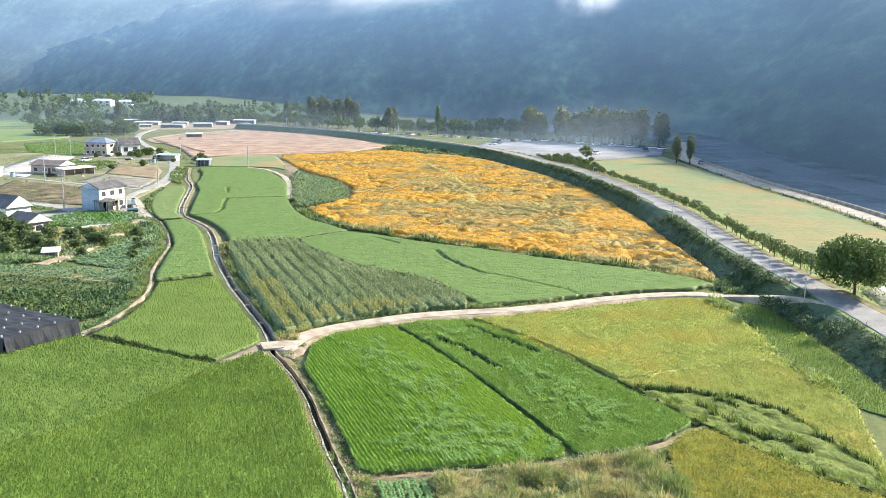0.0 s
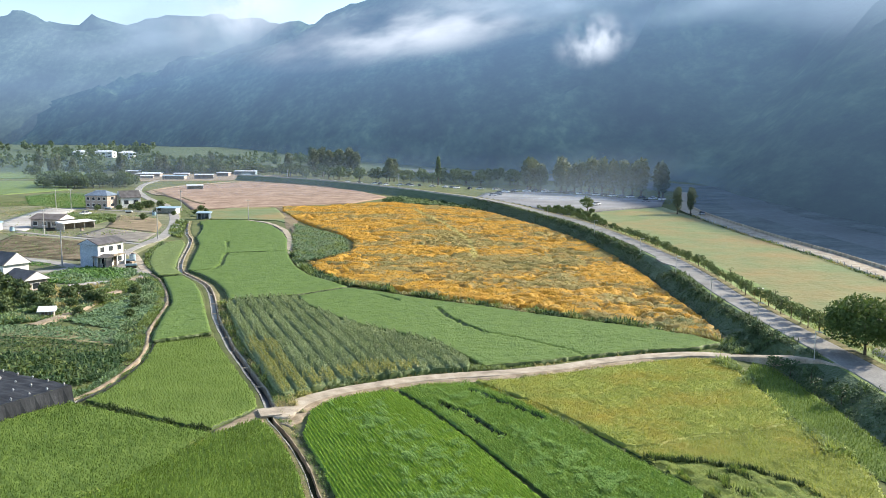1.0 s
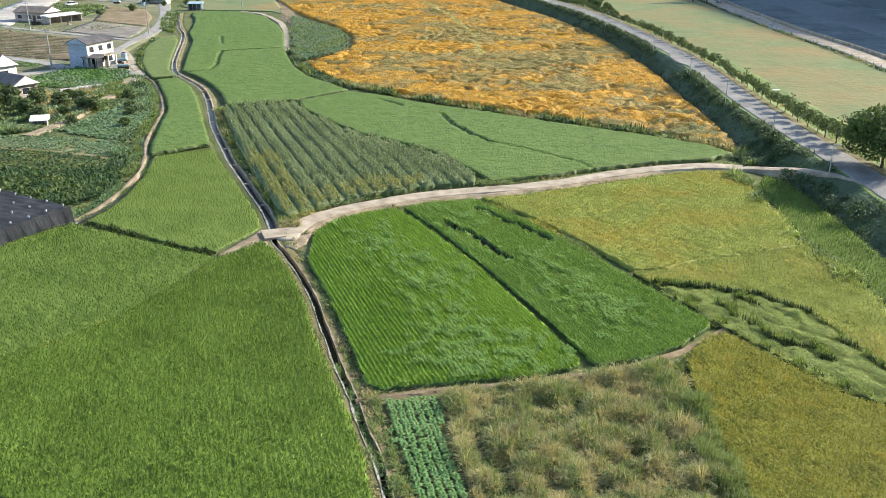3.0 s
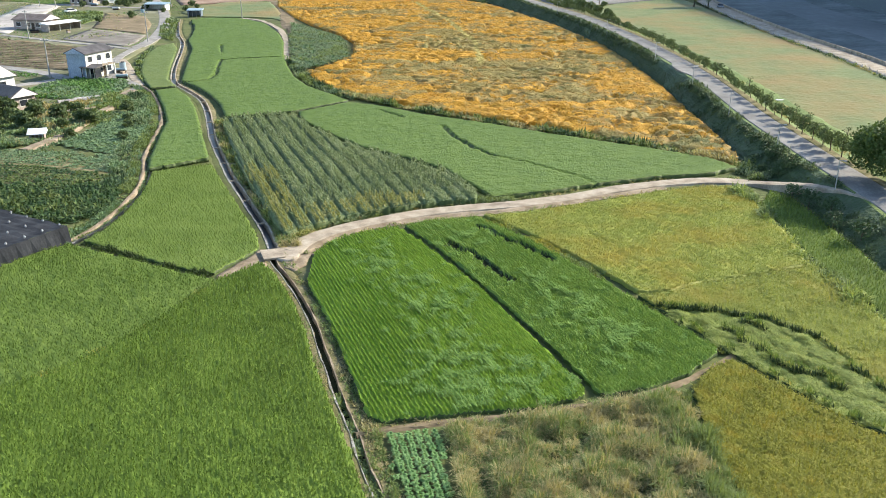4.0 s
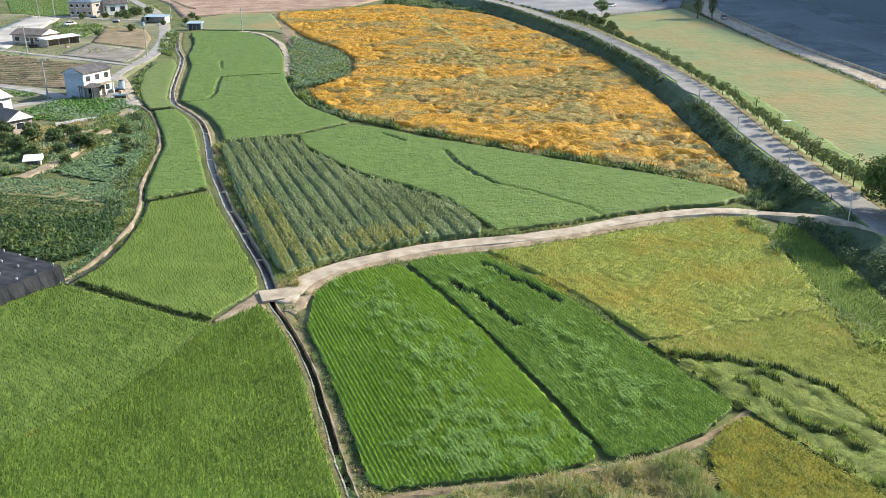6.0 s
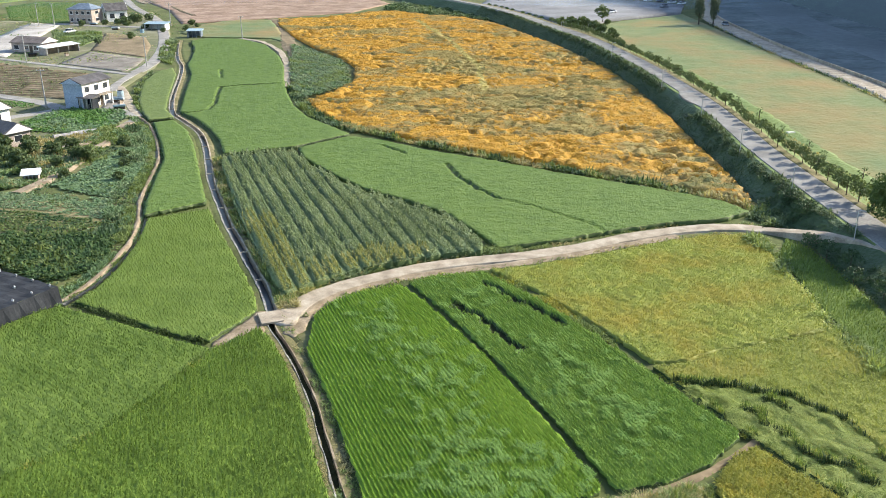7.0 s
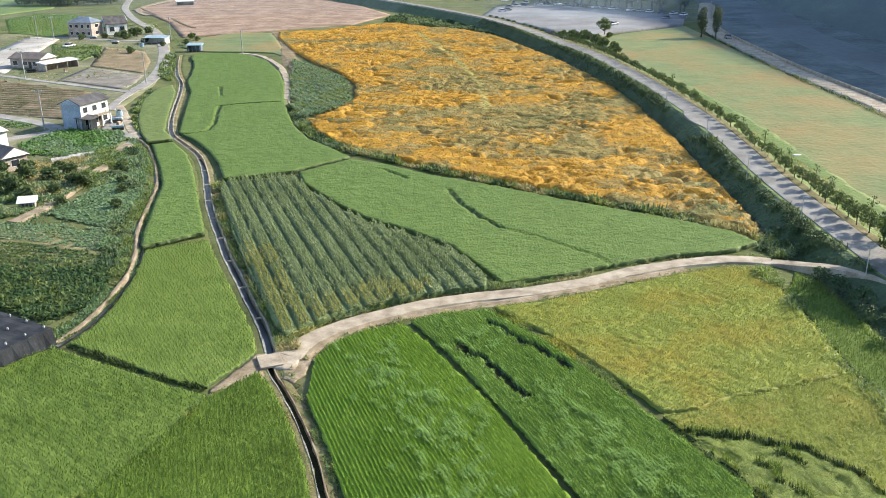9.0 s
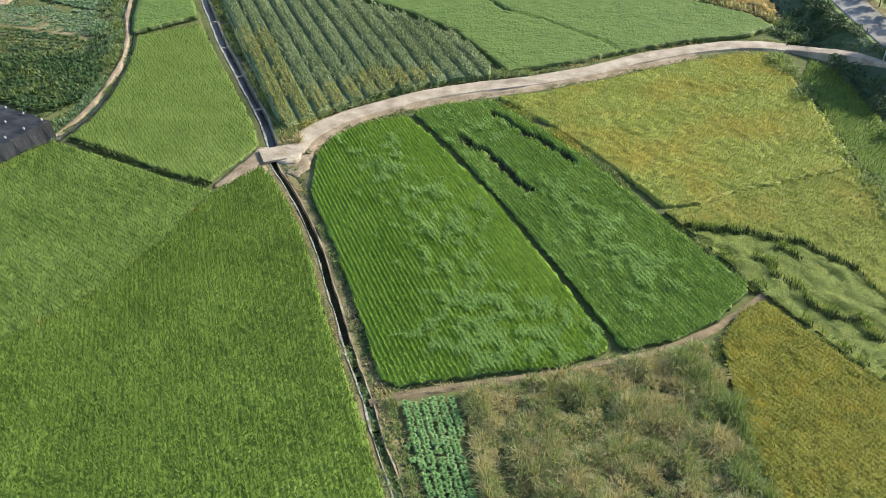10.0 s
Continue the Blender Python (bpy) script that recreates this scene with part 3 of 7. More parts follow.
road_top("farm_lane", LANE, 1.12, 0.26, 0.15, CONCRETE, "pale worn concrete farm lane between the fields")
road_top("lane_ramp", [(x, y, z) for x, y, z in RAMP], 0.85, 0.27, 0.8, CONCRETE, "concrete ramp from the lane up to the levee road")
road_top("village_lane", FAR_LANE, 1.75, 0.2, 0.1, LANE_G, "grey concrete village lane past the houses")
road_top("village_lane", [(-76.2, 213.0), (-78.0, 222.0), (-78.8, 232.0), (-79.3, 243.0)], 1.1, 0.19, 0.1, LANE_G, "narrow concrete lane up from the white house")
road_top("lane_end", [(-60.5, 184.0), (-64.5, 192.5), (-69.5, 204.0), (-74.0, 214.5), (-76.5, 219.0)], 0.9, 0.17, 0.1, CONCRETE, "narrow concrete path down to the fields")
tagged(new("left_path", ribbon("left_path", LEFT_PATH, [(-0.46, 0), (-0.2, 0.27), (0, 0.3), (0.13, 0.26), (0.34, 0.0)], DIRT, 0.8, 0.15, 4)), "bare earth footpath on a low bank", "path", kind="structure")
lp2 = [(x + 1.0, y + 0.2) for x, y in LEFT_PATH]
tagged(new("path_ditch", ribbon("path_ditch", lp2, [(-0.2, 0.25), (-0.15, 0.04), (0.15, 0.04), (0.2, 0.3)], WATER_M, 0.8, 0.05, 4)), "shallow dark runnel beside the footpath", "ditch", kind="structure")
bridge = thing("culvert_slab", -16.9, 88.2, 0, 20, "pale concrete slab bridging the ditch", "bridge")
part("slab", boxed(-1.0, 1.2, -1.3, 1.3, 0.17, 0.39, 0.03), CONCRETE, bridge, "pinkish concrete deck")
part("abutment", boxed(-1.0, -0.5, -1.25, 1.25, -0.7, 0.169), CONCRETE, bridge)
part("abutment", boxed(0.45, 1.1, -1.25, 1.25, -0.7, 0.169), CONCRETE, bridge)
pad = [(-16.3, 87.2), (-15.2, 86.6), (-14.3, 86.8), (-13.9, 88.6), (-13.5, 90.2), (-12.4, 92.3), (-10.6, 94.6), (-12.2, 95.6), (-14.2, 93.4), (-16.3, 90.9), (-17.0, 89.6)]
tagged(new("lane_mouth", canopy_mesh("lane_mouth", pad, 0.25, 0.3, 0.3, 0, CONCRETE, rough=0.02)), "pale concrete mouth of the farm lane", "road", kind="structure")
for apron in ([(-15.45, 87.0), (-15.1, 85.0), (-14.0, 84.2), (-13.2, 85.6), (-12.9, 89.5), (-11.5, 93.0), (-13.2, 94.0), (-14.6, 91.5), (-15.3, 89.0)],
              [(-17.6, 90.0), (-17.5, 87.4), (-16.75, 85.6), (-17.6, 84.6), (-21.2, 82.6), (-21.4, 83.2), (-19.2, 88.0), (-18.4, 90.2)]):
    tagged(new("earth_apron", canopy_mesh("earth_apron", apron, 0.12, 0.3, 0.3, 0, DIRT, rough=0.06, rough_scale=2.0)), "trampled bare earth round the culvert", "path", kind="structure")
BANK_LINE = [(-13.3, 88.6), (-12.6, 91.0), (-10.4, 94.2), (-7.5, 96.6), (-3.0, 98.8), (2.5, 100.6), (8.5, 102.2), (14.5, 104.5), (22.0, 107.8), (29.0, 110.6)]
tagged(new("lane_bank", ribbon("lane_bank", BANK_LINE, [(-0.5, 0.24), (-0.2, 0.22), (0.15, 0.1), (0.5, 0.02)], DIRT, 0.5, 0.14, 6)), "crumbly earth bank below the farm lane", "bank", kind="structure")
H_PATH = [(23.1, 66.3), (21.2, 64.6), (17.8, 62.2), (14.0, 60.3), (10.8, 59.3), (7.0, 58.2), (2.4, 57.5), (-3.2, 56.4), (-5.6, 55.7)]
tagged(new("bund_path", ribbon("bund_path", H_PATH, [(-0.34, 0.0), (-0.18, 0.14), (0.18, 0.14), (0.36, 0.0)], TILL, 0.5, 0.15, 7)), "brown earth footpath on a low bund", "path", kind="structure")

# ---- levee ----
def levee_mesh():
    p = smooth_line(LEVEE_3D, 2.0)
    d = np.gradient(p[:, :2], axis=0)
    d /= np.linalg.norm(d, axis=1)[:, None]
    side = np.stack([d[:, 1], -d[:, 0]], 1)
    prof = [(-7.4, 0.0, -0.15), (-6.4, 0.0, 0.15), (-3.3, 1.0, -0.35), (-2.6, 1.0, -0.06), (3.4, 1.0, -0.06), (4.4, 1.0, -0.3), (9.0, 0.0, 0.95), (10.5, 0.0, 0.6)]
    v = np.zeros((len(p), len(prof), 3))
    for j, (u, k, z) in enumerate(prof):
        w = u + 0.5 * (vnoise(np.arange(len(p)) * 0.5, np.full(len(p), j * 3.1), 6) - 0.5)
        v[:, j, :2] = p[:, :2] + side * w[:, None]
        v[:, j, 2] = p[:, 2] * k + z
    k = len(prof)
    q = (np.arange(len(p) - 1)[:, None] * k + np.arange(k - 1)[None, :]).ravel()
    # the bank facing the fields takes the turf painted darker for shade
    return mesh_np("levee", v.reshape(-1, 3), np.stack([q, q + 1, q + k + 1, q + k], 1), [TURF, BANK_SHADE], np.tile(np.arange(k - 1) < 3, len(p) - 1))


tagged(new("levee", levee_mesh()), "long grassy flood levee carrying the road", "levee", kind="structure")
road_top("levee_road", LEVEE_3D, 2.0, 0.06, 0.1, ASPHALT, "grey levee road with a worn surface", wob=0.06)
# added raised strip stands in for the pale top of the far road
tagged(new("far_road_strip", ribbon("far_road_strip", LEVEE_3D[15:], [(-2.7, -0.2), (-2.7, 0.5), (-2.3, 0.5), (-2.3, -0.1)], PALE, 3.0)), "raised pale strip added to show the far levee road's bright top", "kerb", kind="structure")
tagged(new("road_verge", ribbon("road_verge", LEVEE_3D, [(2.1, -0.02), (2.2, 0.03), (3.3, 0.03), (3.5, -0.05)], BUND, 1.5, 0.12, 9)), "dry tan verge beside the levee road", "verge", kind="structure")

# ---- fields ----
DIR_G, DIR_F = -70.0, -74.3
GAPS_H = [([(0.9, 91.3), (2.2, 89.6), (3.7, 87.6)], 0.36, 0.75), ([(4.0, 86.9), (5.2, 84.4), (6.8, 80.8)], 0.4, 0.75), ([(4.7, 96.2), (7.1, 92.3), (9.0, 89.9), (11.5, 86.2)], 0.4, 0.75)]
GAPS_I = [([(24.1, 70.1), (24.6, 68.2), (25.8, 66.4), (26.4, 65.0), (27.0, 63.6), (28.6, 63.2), (28.9, 61.3)], 0.72, 0.8), ([(26.0, 71.7), (26.9, 70.8)], 0.4, 0.6)]
LODGE = [(19.2, 75.4), (22.4, 74.7), (24.6, 74.2), (26.1, 73.0), (28.4, 72.5), (28.9, 70.9), (31.0, 69.0), (31.5, 64.0), (33.0, 58.5), (32.0, 53.5), (27.9, 57.0), (25.3, 61.9), (22.95, 66.7), (20.6, 72.0)]
GAPS_A = [([(-52.7, 185.9), (-49.8, 185.7), (-47.6, 188.4), (-47.7, 194.8), (-49.8, 205.5), (-51.0, 214.5), (-47.9, 216.4), (-43.0, 218.1), (-38.0, 219.1)], 0.3, 0.5), ([(-68.4, 244.8), (-70.0, 257.5), (-73.1, 273.0), (-77.7, 290.6)], 0.4, 0.6), ([(-57.2, 240.5), (-53.8, 227.4)], 0.3, 0.4)]
GAPS_O = [([(1.1, 144.1), (2.5, 137.3), (5.3, 130.0), (7.8, 125.7)], 0.3, 0.5), ([(7.8, 125.7), (12.4, 121.9), (16.2, 117.4), (19.2, 113.9), (20.4, 111.0)], 0.2, 0.28), ([(-9.7, 156.4), (-5.7, 150.9)], 0.3, 0.4)]
F_A = [(-81.0, 301.7), (-76.7, 308.1), (-64.6, 304.4), (-54.6, 290.6), (-45.6, 264.0), (-41.1, 244.7), (-37.8, 224.3), (-34.3, 207.0), (-30.5, 192.1),
       (-25.9, 180.1), (-21.3, 173.4), (-16.3, 165.5), (-21.6, 159.9), (-25.0, 156.4), (-31.2, 153.8), (-36.0, 152.3), (-39.3, 162.6), (-43.0, 171.0),
       (-47.6, 179.6), (-53.0, 187.0), (-57.0, 205.1), (-62.9, 233.5), (-68.6, 251.1), (-74.0, 276.8)]
F_B = [(-70.9, 244.9), (-73.3, 238.2), (-71.7, 222.6), (-65.5, 199.6), (-60.7, 187.0), (-56.9, 179.0), (-52.6, 181.4), (-56.4, 189.1), (-60.4, 205.3), (-66.8, 233.7)]
F_C = [(-55.4, 176.9), (-51.8, 178.5), (-47.0, 170.1), (-42.8, 158.9), (-39.4, 148.2), (-36.4, 138.4), (-32.3, 125.3), (-39.1, 119.7), (-40.4, 124.1), (-42.6, 135.3), (-45.0, 148.7), (-48.5, 159.2)]
F_D = [(-38.4, 119.0), (-31.4, 122.9), (-28.9, 116.6), (-25.9, 109.6), (-22.6, 101.6), (-19.6, 94.3), (-18.5, 90.0), (-19.4, 87.8), (-20.7, 85.2), (-21.7, 83.4), (-25.6, 85.0),
       (-32.0, 89.0), (-37.6, 92.6), (-36.7, 95.8), (-36.3, 101.0), (-36.7, 109.2), (-37.6, 115.1)]
F_E = [(-38.8, 91.5), (-31.5, 87.4), (-25.3, 83.8), (-21.2, 81.8), (-20.9, 81.2), (-23.0, 74.3), (-25.9, 68.2), (-28.4, 64.6), (-31.9, 61.3), (-45.6, 54.6), (-58.0, 66.0), (-46.5, 83.5)]
F_F = [(-21.0, 81.6), (-19.3, 83.7), (-17.5, 86.0), (-16.7, 84.6), (-15.48, 82.6), (-12.68, 75.8), (-10.98, 70.6), (-9.78, 65.8), (-8.53, 61.9), (-7.43, 58.5), (-6.43, 55.3), (-5.53, 52.5),
       (-4.43, 48.6), (-3.3, 42.5), (-12.0, 41.0), (-20.1, 43.6), (-25.2, 45.4), (-45.6, 54.5), (-32.25, 61.5), (-28.75, 64.7), (-26.25, 68.35), (-23.45, 74.45)]
F_F2 = [(-46.0, 52.5), (-25.6, 44.6), (-20.3, 42.8), (-12.0, 40.2), (-3.4, 41.6), (-1.0, 33.0), (-40.0, 34.0)]
F_G = [(-12.4, 84.0), (-12.5, 88.6), (-10.9, 92.2), (-8.2, 94.4), (-4.4, 96.0), (-1.75, 91.5), (2.65, 82.0), (5.65, 74.8), (8.4, 67.2), (10.6, 60.9), (10.2, 60.0), (7.3, 58.6), (2.4, 58.1), (-3.9, 57.0),
       (-4.9, 57.6), (-5.6, 59.9), (-7.4, 66.1), (-9.3, 72.6), (-12.2, 80.8)]
F_H = [(-3.5, 96.6), (-0.8, 98.3), (4.4, 99.3), (9.0, 93.1), (13.4, 85.1), (16.7, 78.2), (19.8, 71.5), (22.1, 67.1), (21.7, 66.3), (18.6, 63.0), (15.4, 61.2), (11.5, 60.2), (11.1, 61.4), (8.7, 68.5), (5.1, 77.7), (0.45, 88.7)]
F_I = [(5.4, 100.0), (9.5, 100.9), (15.9, 103.4), (26.4, 108.2), (33.4, 110.6), (38.4, 110.4), (37.7, 102.1), (37.6, 94.0), (36.5, 86.0), (36.6, 84.5), (31.5, 82.7), (28.0, 81.5), (24.8, 80.6), (21.5, 78.6), (18.2, 78.4), (17.6, 79.6), (14.3, 86.7), (9.9, 94.3)]
F_I2 = [(36.8, 84.1), (37.5, 79.0), (37.5, 70.0), (33.5, 57.0), (31.5, 53.4), (27.8, 56.8), (25.3, 61.8), (22.95, 66.6), (20.55, 71.9), (18.1, 77.4), (21.5, 78.1), (24.8, 80.1), (28.0, 81.0), (31.5, 82.2)]
F_J = [(22.7, 65.3), (24.75, 61.5), (27.9, 55.9), (32.0, 52.0), (28.0, 36.0), (17.6, 36.0), (17.8, 47.6), (17.8, 53.7), (18.0, 57.8), (18.4, 61.1), (20.6, 64.0)]
F_K = [(0.4, 56.3), (3.5, 57.1), (10.4, 58.7), (15.3, 60.0), (17.6, 60.9), (17.3, 55.7), (17.3, 51.0), (17.2, 47.6), (17.0, 36.0), (3.5, 36.0), (1.6, 47.9), (0.7, 53.1)]
F_L = [(-3.7, 55.6), (-0.2, 56.0), (0.4, 52.2), (1.2, 47.9), (2.2, 43.5), (4.0, 36.0), (0.9, 36.0), (-0.9, 43.5), (-2.2, 48.5), (-3.1, 52.2)]
F_M = [(41.6, 109.2), (43.2, 106.0), (43.4, 99.5), (43.4, 91.3), (43.0, 83.3), (42.6, 76.6), (41.0, 66.0), (38.2, 70.3), (38.6, 79.5), (37.7, 86.0), (38.2, 94.0), (38.8, 104.0)]
F_N = [(-35.3, 147.5), (-34.7, 149.8), (-24.6, 151.4), (-21.9, 146.4), (-15.2, 134.6), (-10.6, 128.0), (-4.9, 122.9), (0.3, 117.2), (3.4, 111.0), (5.0, 106.6), (4.6, 104.8),
       (0.2, 103.8), (-5.9, 101.2), (-10.6, 98.4), (-13.8, 95.6), (-16.2, 93.2), (-17.5, 95.4), (-21.0, 104.4), (-24.7, 114.4), (-28.6, 125.4), (-33.0, 139.7)]
F_O = [(-24.0, 155.6), (-16.2, 163.8), (-10.0, 160.3), (-2.0, 153.0), (8.8, 145.6), (18.5, 137.9), (29.5, 130.4), (38.6, 123.2), (40.6, 118.6), (35.8, 115.8), (28.7, 114.6), (22.0, 112.2), (14.1, 108.7), (6.6, 106.4), (5.0, 110.2), (1.0, 119.0), (-4.9, 125.5), (-10.8, 130.7), (-15.6, 137.6), (-22.2, 148.7)]
F_ORANGE = [(-28.3, 197.6), (-24.7, 186.0), (-19.3, 177.1), (-13.4, 169.9), (-8.0, 164.6), (-2.0, 159.2), (4.5, 153.6), (10.6, 148.6), (18.9, 142.6), (26.3, 136.6), (33.2, 131.0), (39.5, 125.9),
            (41.6, 122.6), (42.6, 124.5), (43.3, 131.9), (43.3, 140.3), (43.8, 155.1), (44.8, 180.4), (44.9, 208.7), (43.8, 232.7), (40.5, 257.8), (36.3, 283.9), (29.7, 311.6), (21.0, 348.6), (10.4, 367.2),
            (-3.4, 379.2), (-20.9, 400.0), (-36.3, 382.4), (-50.7, 367.2), (-63.3, 368.4), (-59.4, 345.7), (-49.1, 313.0), (-37.1, 281.0), (-28.0, 263.5), (-22.0, 244.0), (-20.0, 220.0), (-23.2, 207.0)]
F_SHRUBS = [(-45.9, 291.5), (-36.8, 273.0), (-29.0, 260.0), (-24.0, 243.5), (-21.4, 219.6), (-23.3, 209.5), (-27.6, 203.5), (-30.0, 199.8), (-33.8, 213.4), (-39.3, 244.6)]
F_BROWN = [(-160.4, 483.0), (-154.3, 544.8), (-128.8, 608.5), (-96.3, 580.0), (-44.0, 501.5), (-22.2, 440.6), (-36.5, 398.0), (-60.2, 381.1), (-86.7, 363.9), (-99.4, 357.2), (-121.0, 414.9), (-143.6, 457.9)]
F_PATCH = [(-91.1, 326.2), (-92.7, 351.2), (-80.2, 372.0), (-66.1, 367.0), (-54.6, 323.1), (-48.0, 296.5), (-55.5, 308.2), (-66.2, 311.3), (-79.9, 313.4)]


def lying(x, y):
    """Where the wind has laid the rice flat: ragged at its edge, with standing tufts left inside."""
    jx, jy = x + 1.0 * (vnoise(x * 1.4, y * 1.4, 41) - 0.5), y + 1.3 * (vnoise(x * 1.4, y * 1.4, 42) - 0.5)
    flat = inside(LODGE, jx, jy)
    for line, _, _ in GAPS_I:
        d, bx, by = near_line(line, jx, jy)
        flat &= ~((jy > by) & (d < 0.05 + 0.6 * vnoise(x * 1.3, y * 1.3, 43)))
    return flat


def rice(label, poly, turn, mat, h=0.85, hill=(0.16, 0.30), count=8, gaps=(), seed=1, rough=0.10, rise=0.92, blade=0.42, width=0.05, du=0.3, dv=0.11, row_amp=0.1, bent=0.0, rough_scale=0.8, skip=None, comb=0.0, bent_line=None, low=None, stalks=True):
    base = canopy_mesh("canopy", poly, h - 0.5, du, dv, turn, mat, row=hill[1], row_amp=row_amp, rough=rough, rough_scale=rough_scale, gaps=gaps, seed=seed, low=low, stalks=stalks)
    x, y, v = spread(poly, hill[0], hill[1], turn, seed, 0.05 if row_amp > 0.05 else 0.3)
    keep = np.ones(len(x), bool)
    for line, w, dpt in gaps:
        dd, _, _ = near_line(line, x + (vnoise(x * 0.9, y * 0.9, 3) - 0.5) * 0.7, y + (vnoise(x * 0.9, y * 0.9, 4) - 0.5) * 0.7)
        keep &= dd > w
    if skip:
        keep &= ~skip(x, y)
    x, y = x[keep], y[keep]
    z = h - 0.52 + (fbm(x * rough_scale, y * rough_scale, seed, 4) - 0.5) * 2 * rough
    pieces = [("canopy", base)]
    if bent:
        edge, _, _ = near_line(poly, x, y, closed=True)
        m = fbm(x * 1.5, y * 1.1, seed + 50, 2) + 0.45 * (fbm(x * 0.16, y * 0.1, seed + 51, 2) - 0.5) + 0.06 * np.clip(edge / 4 - 1, -1, 1) - 0.035 * np.clip(near_line(bent_line, x, y)[0] - 1.5, 0, 8) > 1 - bent
        ang = 5.5 * fbm(x[m] * 0.3, y[m] * 0.3, seed + 52, 2)
        vt, fc = blades(x[m], y[m], z[m] + 0.02 + 0.3 * fbm(x[m] * 1.1, y[m] * 1.1, seed + 53, 2), count + 1, blade * 1.2, width * 1.3, 0.6, seed + 7, lean=(0.4 * np.cos(ang), 0.4 * np.sin(ang)))
        pieces.append(("bent_blades", mesh_np("bent_blades", vt, fc, RICE_B)))
        x, y, z = x[~m], y[~m], z[~m]
    ang = 0.6 + 3.2 * fbm(x * 0.12, y * 0.12, seed + 60, 2)
    vt, fc = blades(x, y, z, count, blade, width, rise, seed, lean=(comb * np.cos(ang), comb * np.sin(ang)))
    pieces.append(("leaf_blades", mesh_np("leaf_blades", vt, fc, mat)))
    return stuff("rice_field", label, "rice field", pieces)


rice("bright green rice paddy in straight rows", F_G, DIR_G, RICE_G, seed=11, rough=0.10, rough_scale=1.5, bent=0.38, bent_line=[(-3.0, 84.0), (-0.5, 77.0), (2.0, 68.0), (5.0, 60.5)], hill=(0.12, 0.34), count=5, blade=0.35, width=0.055, rise=0.94, du=0.3, dv=0.113, row_amp=0.11)
rice("deep green rice paddy with flattened dark furrows", F_H, DIR_G, RICE_H, gaps=GAPS_H, seed=12, rough=0.12, rough_scale=1.5, bent=0.34, bent_line=[(2.0, 95.0), (8.0, 84.0), (12.0, 75.0), (14.0, 68.0)], hill=(0.12, 0.34), count=5, blade=0.36, width=0.055, rise=0.92, dv=0.113, row_amp=0.08)
rice("mid-green rice paddy in fine straight rows", F_F, DIR_F, RICE, seed=13, hill=(0.13, 0.34), rough=0.11, rough_scale=1.9, count=5, blade=0.34, width=0.055, rise=0.92, dv=0.113, row_amp=0.05)
rice("mid-green rice paddy beside the black net", F_E, -40, RICE_E, seed=14, row_amp=0.03, hill=(0.2, 0.36), count=4, dv=0.12, rough=0.17, rough_scale=1.9, rise=0.9, blade=0.34)
rice("green rice paddy across a low bund", F_F2, DIR_F, RICE, seed=22, hill=(0.4, 0.30), count=4, dv=0.15)
rice("mid-green rice paddy above the culvert", F_D, -60, RICE_D, seed=15, hill=(0.28, 0.34), count=4, dv=0.12, row_amp=0.05, rise=0.85, rough_scale=1.6, blade=0.34)
rice("yellowing rice paddy below the lane", F_I, -25, RICE_Y, seed=16, stalks=False, blade=0.3, hill=(0.2, 0.3), count=6, dv=0.15, row_amp=0.03, rough=0.24, rise=0.7, rough_scale=1.9, width=0.05, comb=0.12)
rice("ripening golden rice paddy, flattened along its edge", F_I2, -25, RICE_Y2, low=lying, skip=lying, seed=19, hill=(0.2, 0.34), count=6, dv=0.16, du=0.2, row_amp=0.03, rough=0.16, rise=0.7, rough_scale=1.3, width=0.06, comb=0.15)
rice("ripe golden rice paddy", F_J, -60, RICE_J, seed=17, hill=(0.2, 0.34), row_amp=0.06, dv=0.12, rise=0.75, rough=0.13, rough_scale=1.6)
rice("narrow shaded green plot at the levee foot", F_M, -80, RICE_D, seed=18, hill=(0.3, 0.3), count=6, h=0.6, row_amp=0.0, dv=0.2)
for k, (p, lab) in enumerate(((F_A, "smooth green rice paddy curving along the channel"), (F_B, "small light green rice paddy by the village lane"),
                              (F_C, "narrow green rice paddy between path and channel"), (F_O, "long green rice paddy below the orange field"))):
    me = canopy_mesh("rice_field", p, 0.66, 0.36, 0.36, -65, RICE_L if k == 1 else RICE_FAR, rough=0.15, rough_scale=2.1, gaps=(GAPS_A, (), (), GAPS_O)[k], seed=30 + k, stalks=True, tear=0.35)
    stuff("rice_field", lab, "rice field", [("rice_field", me)])

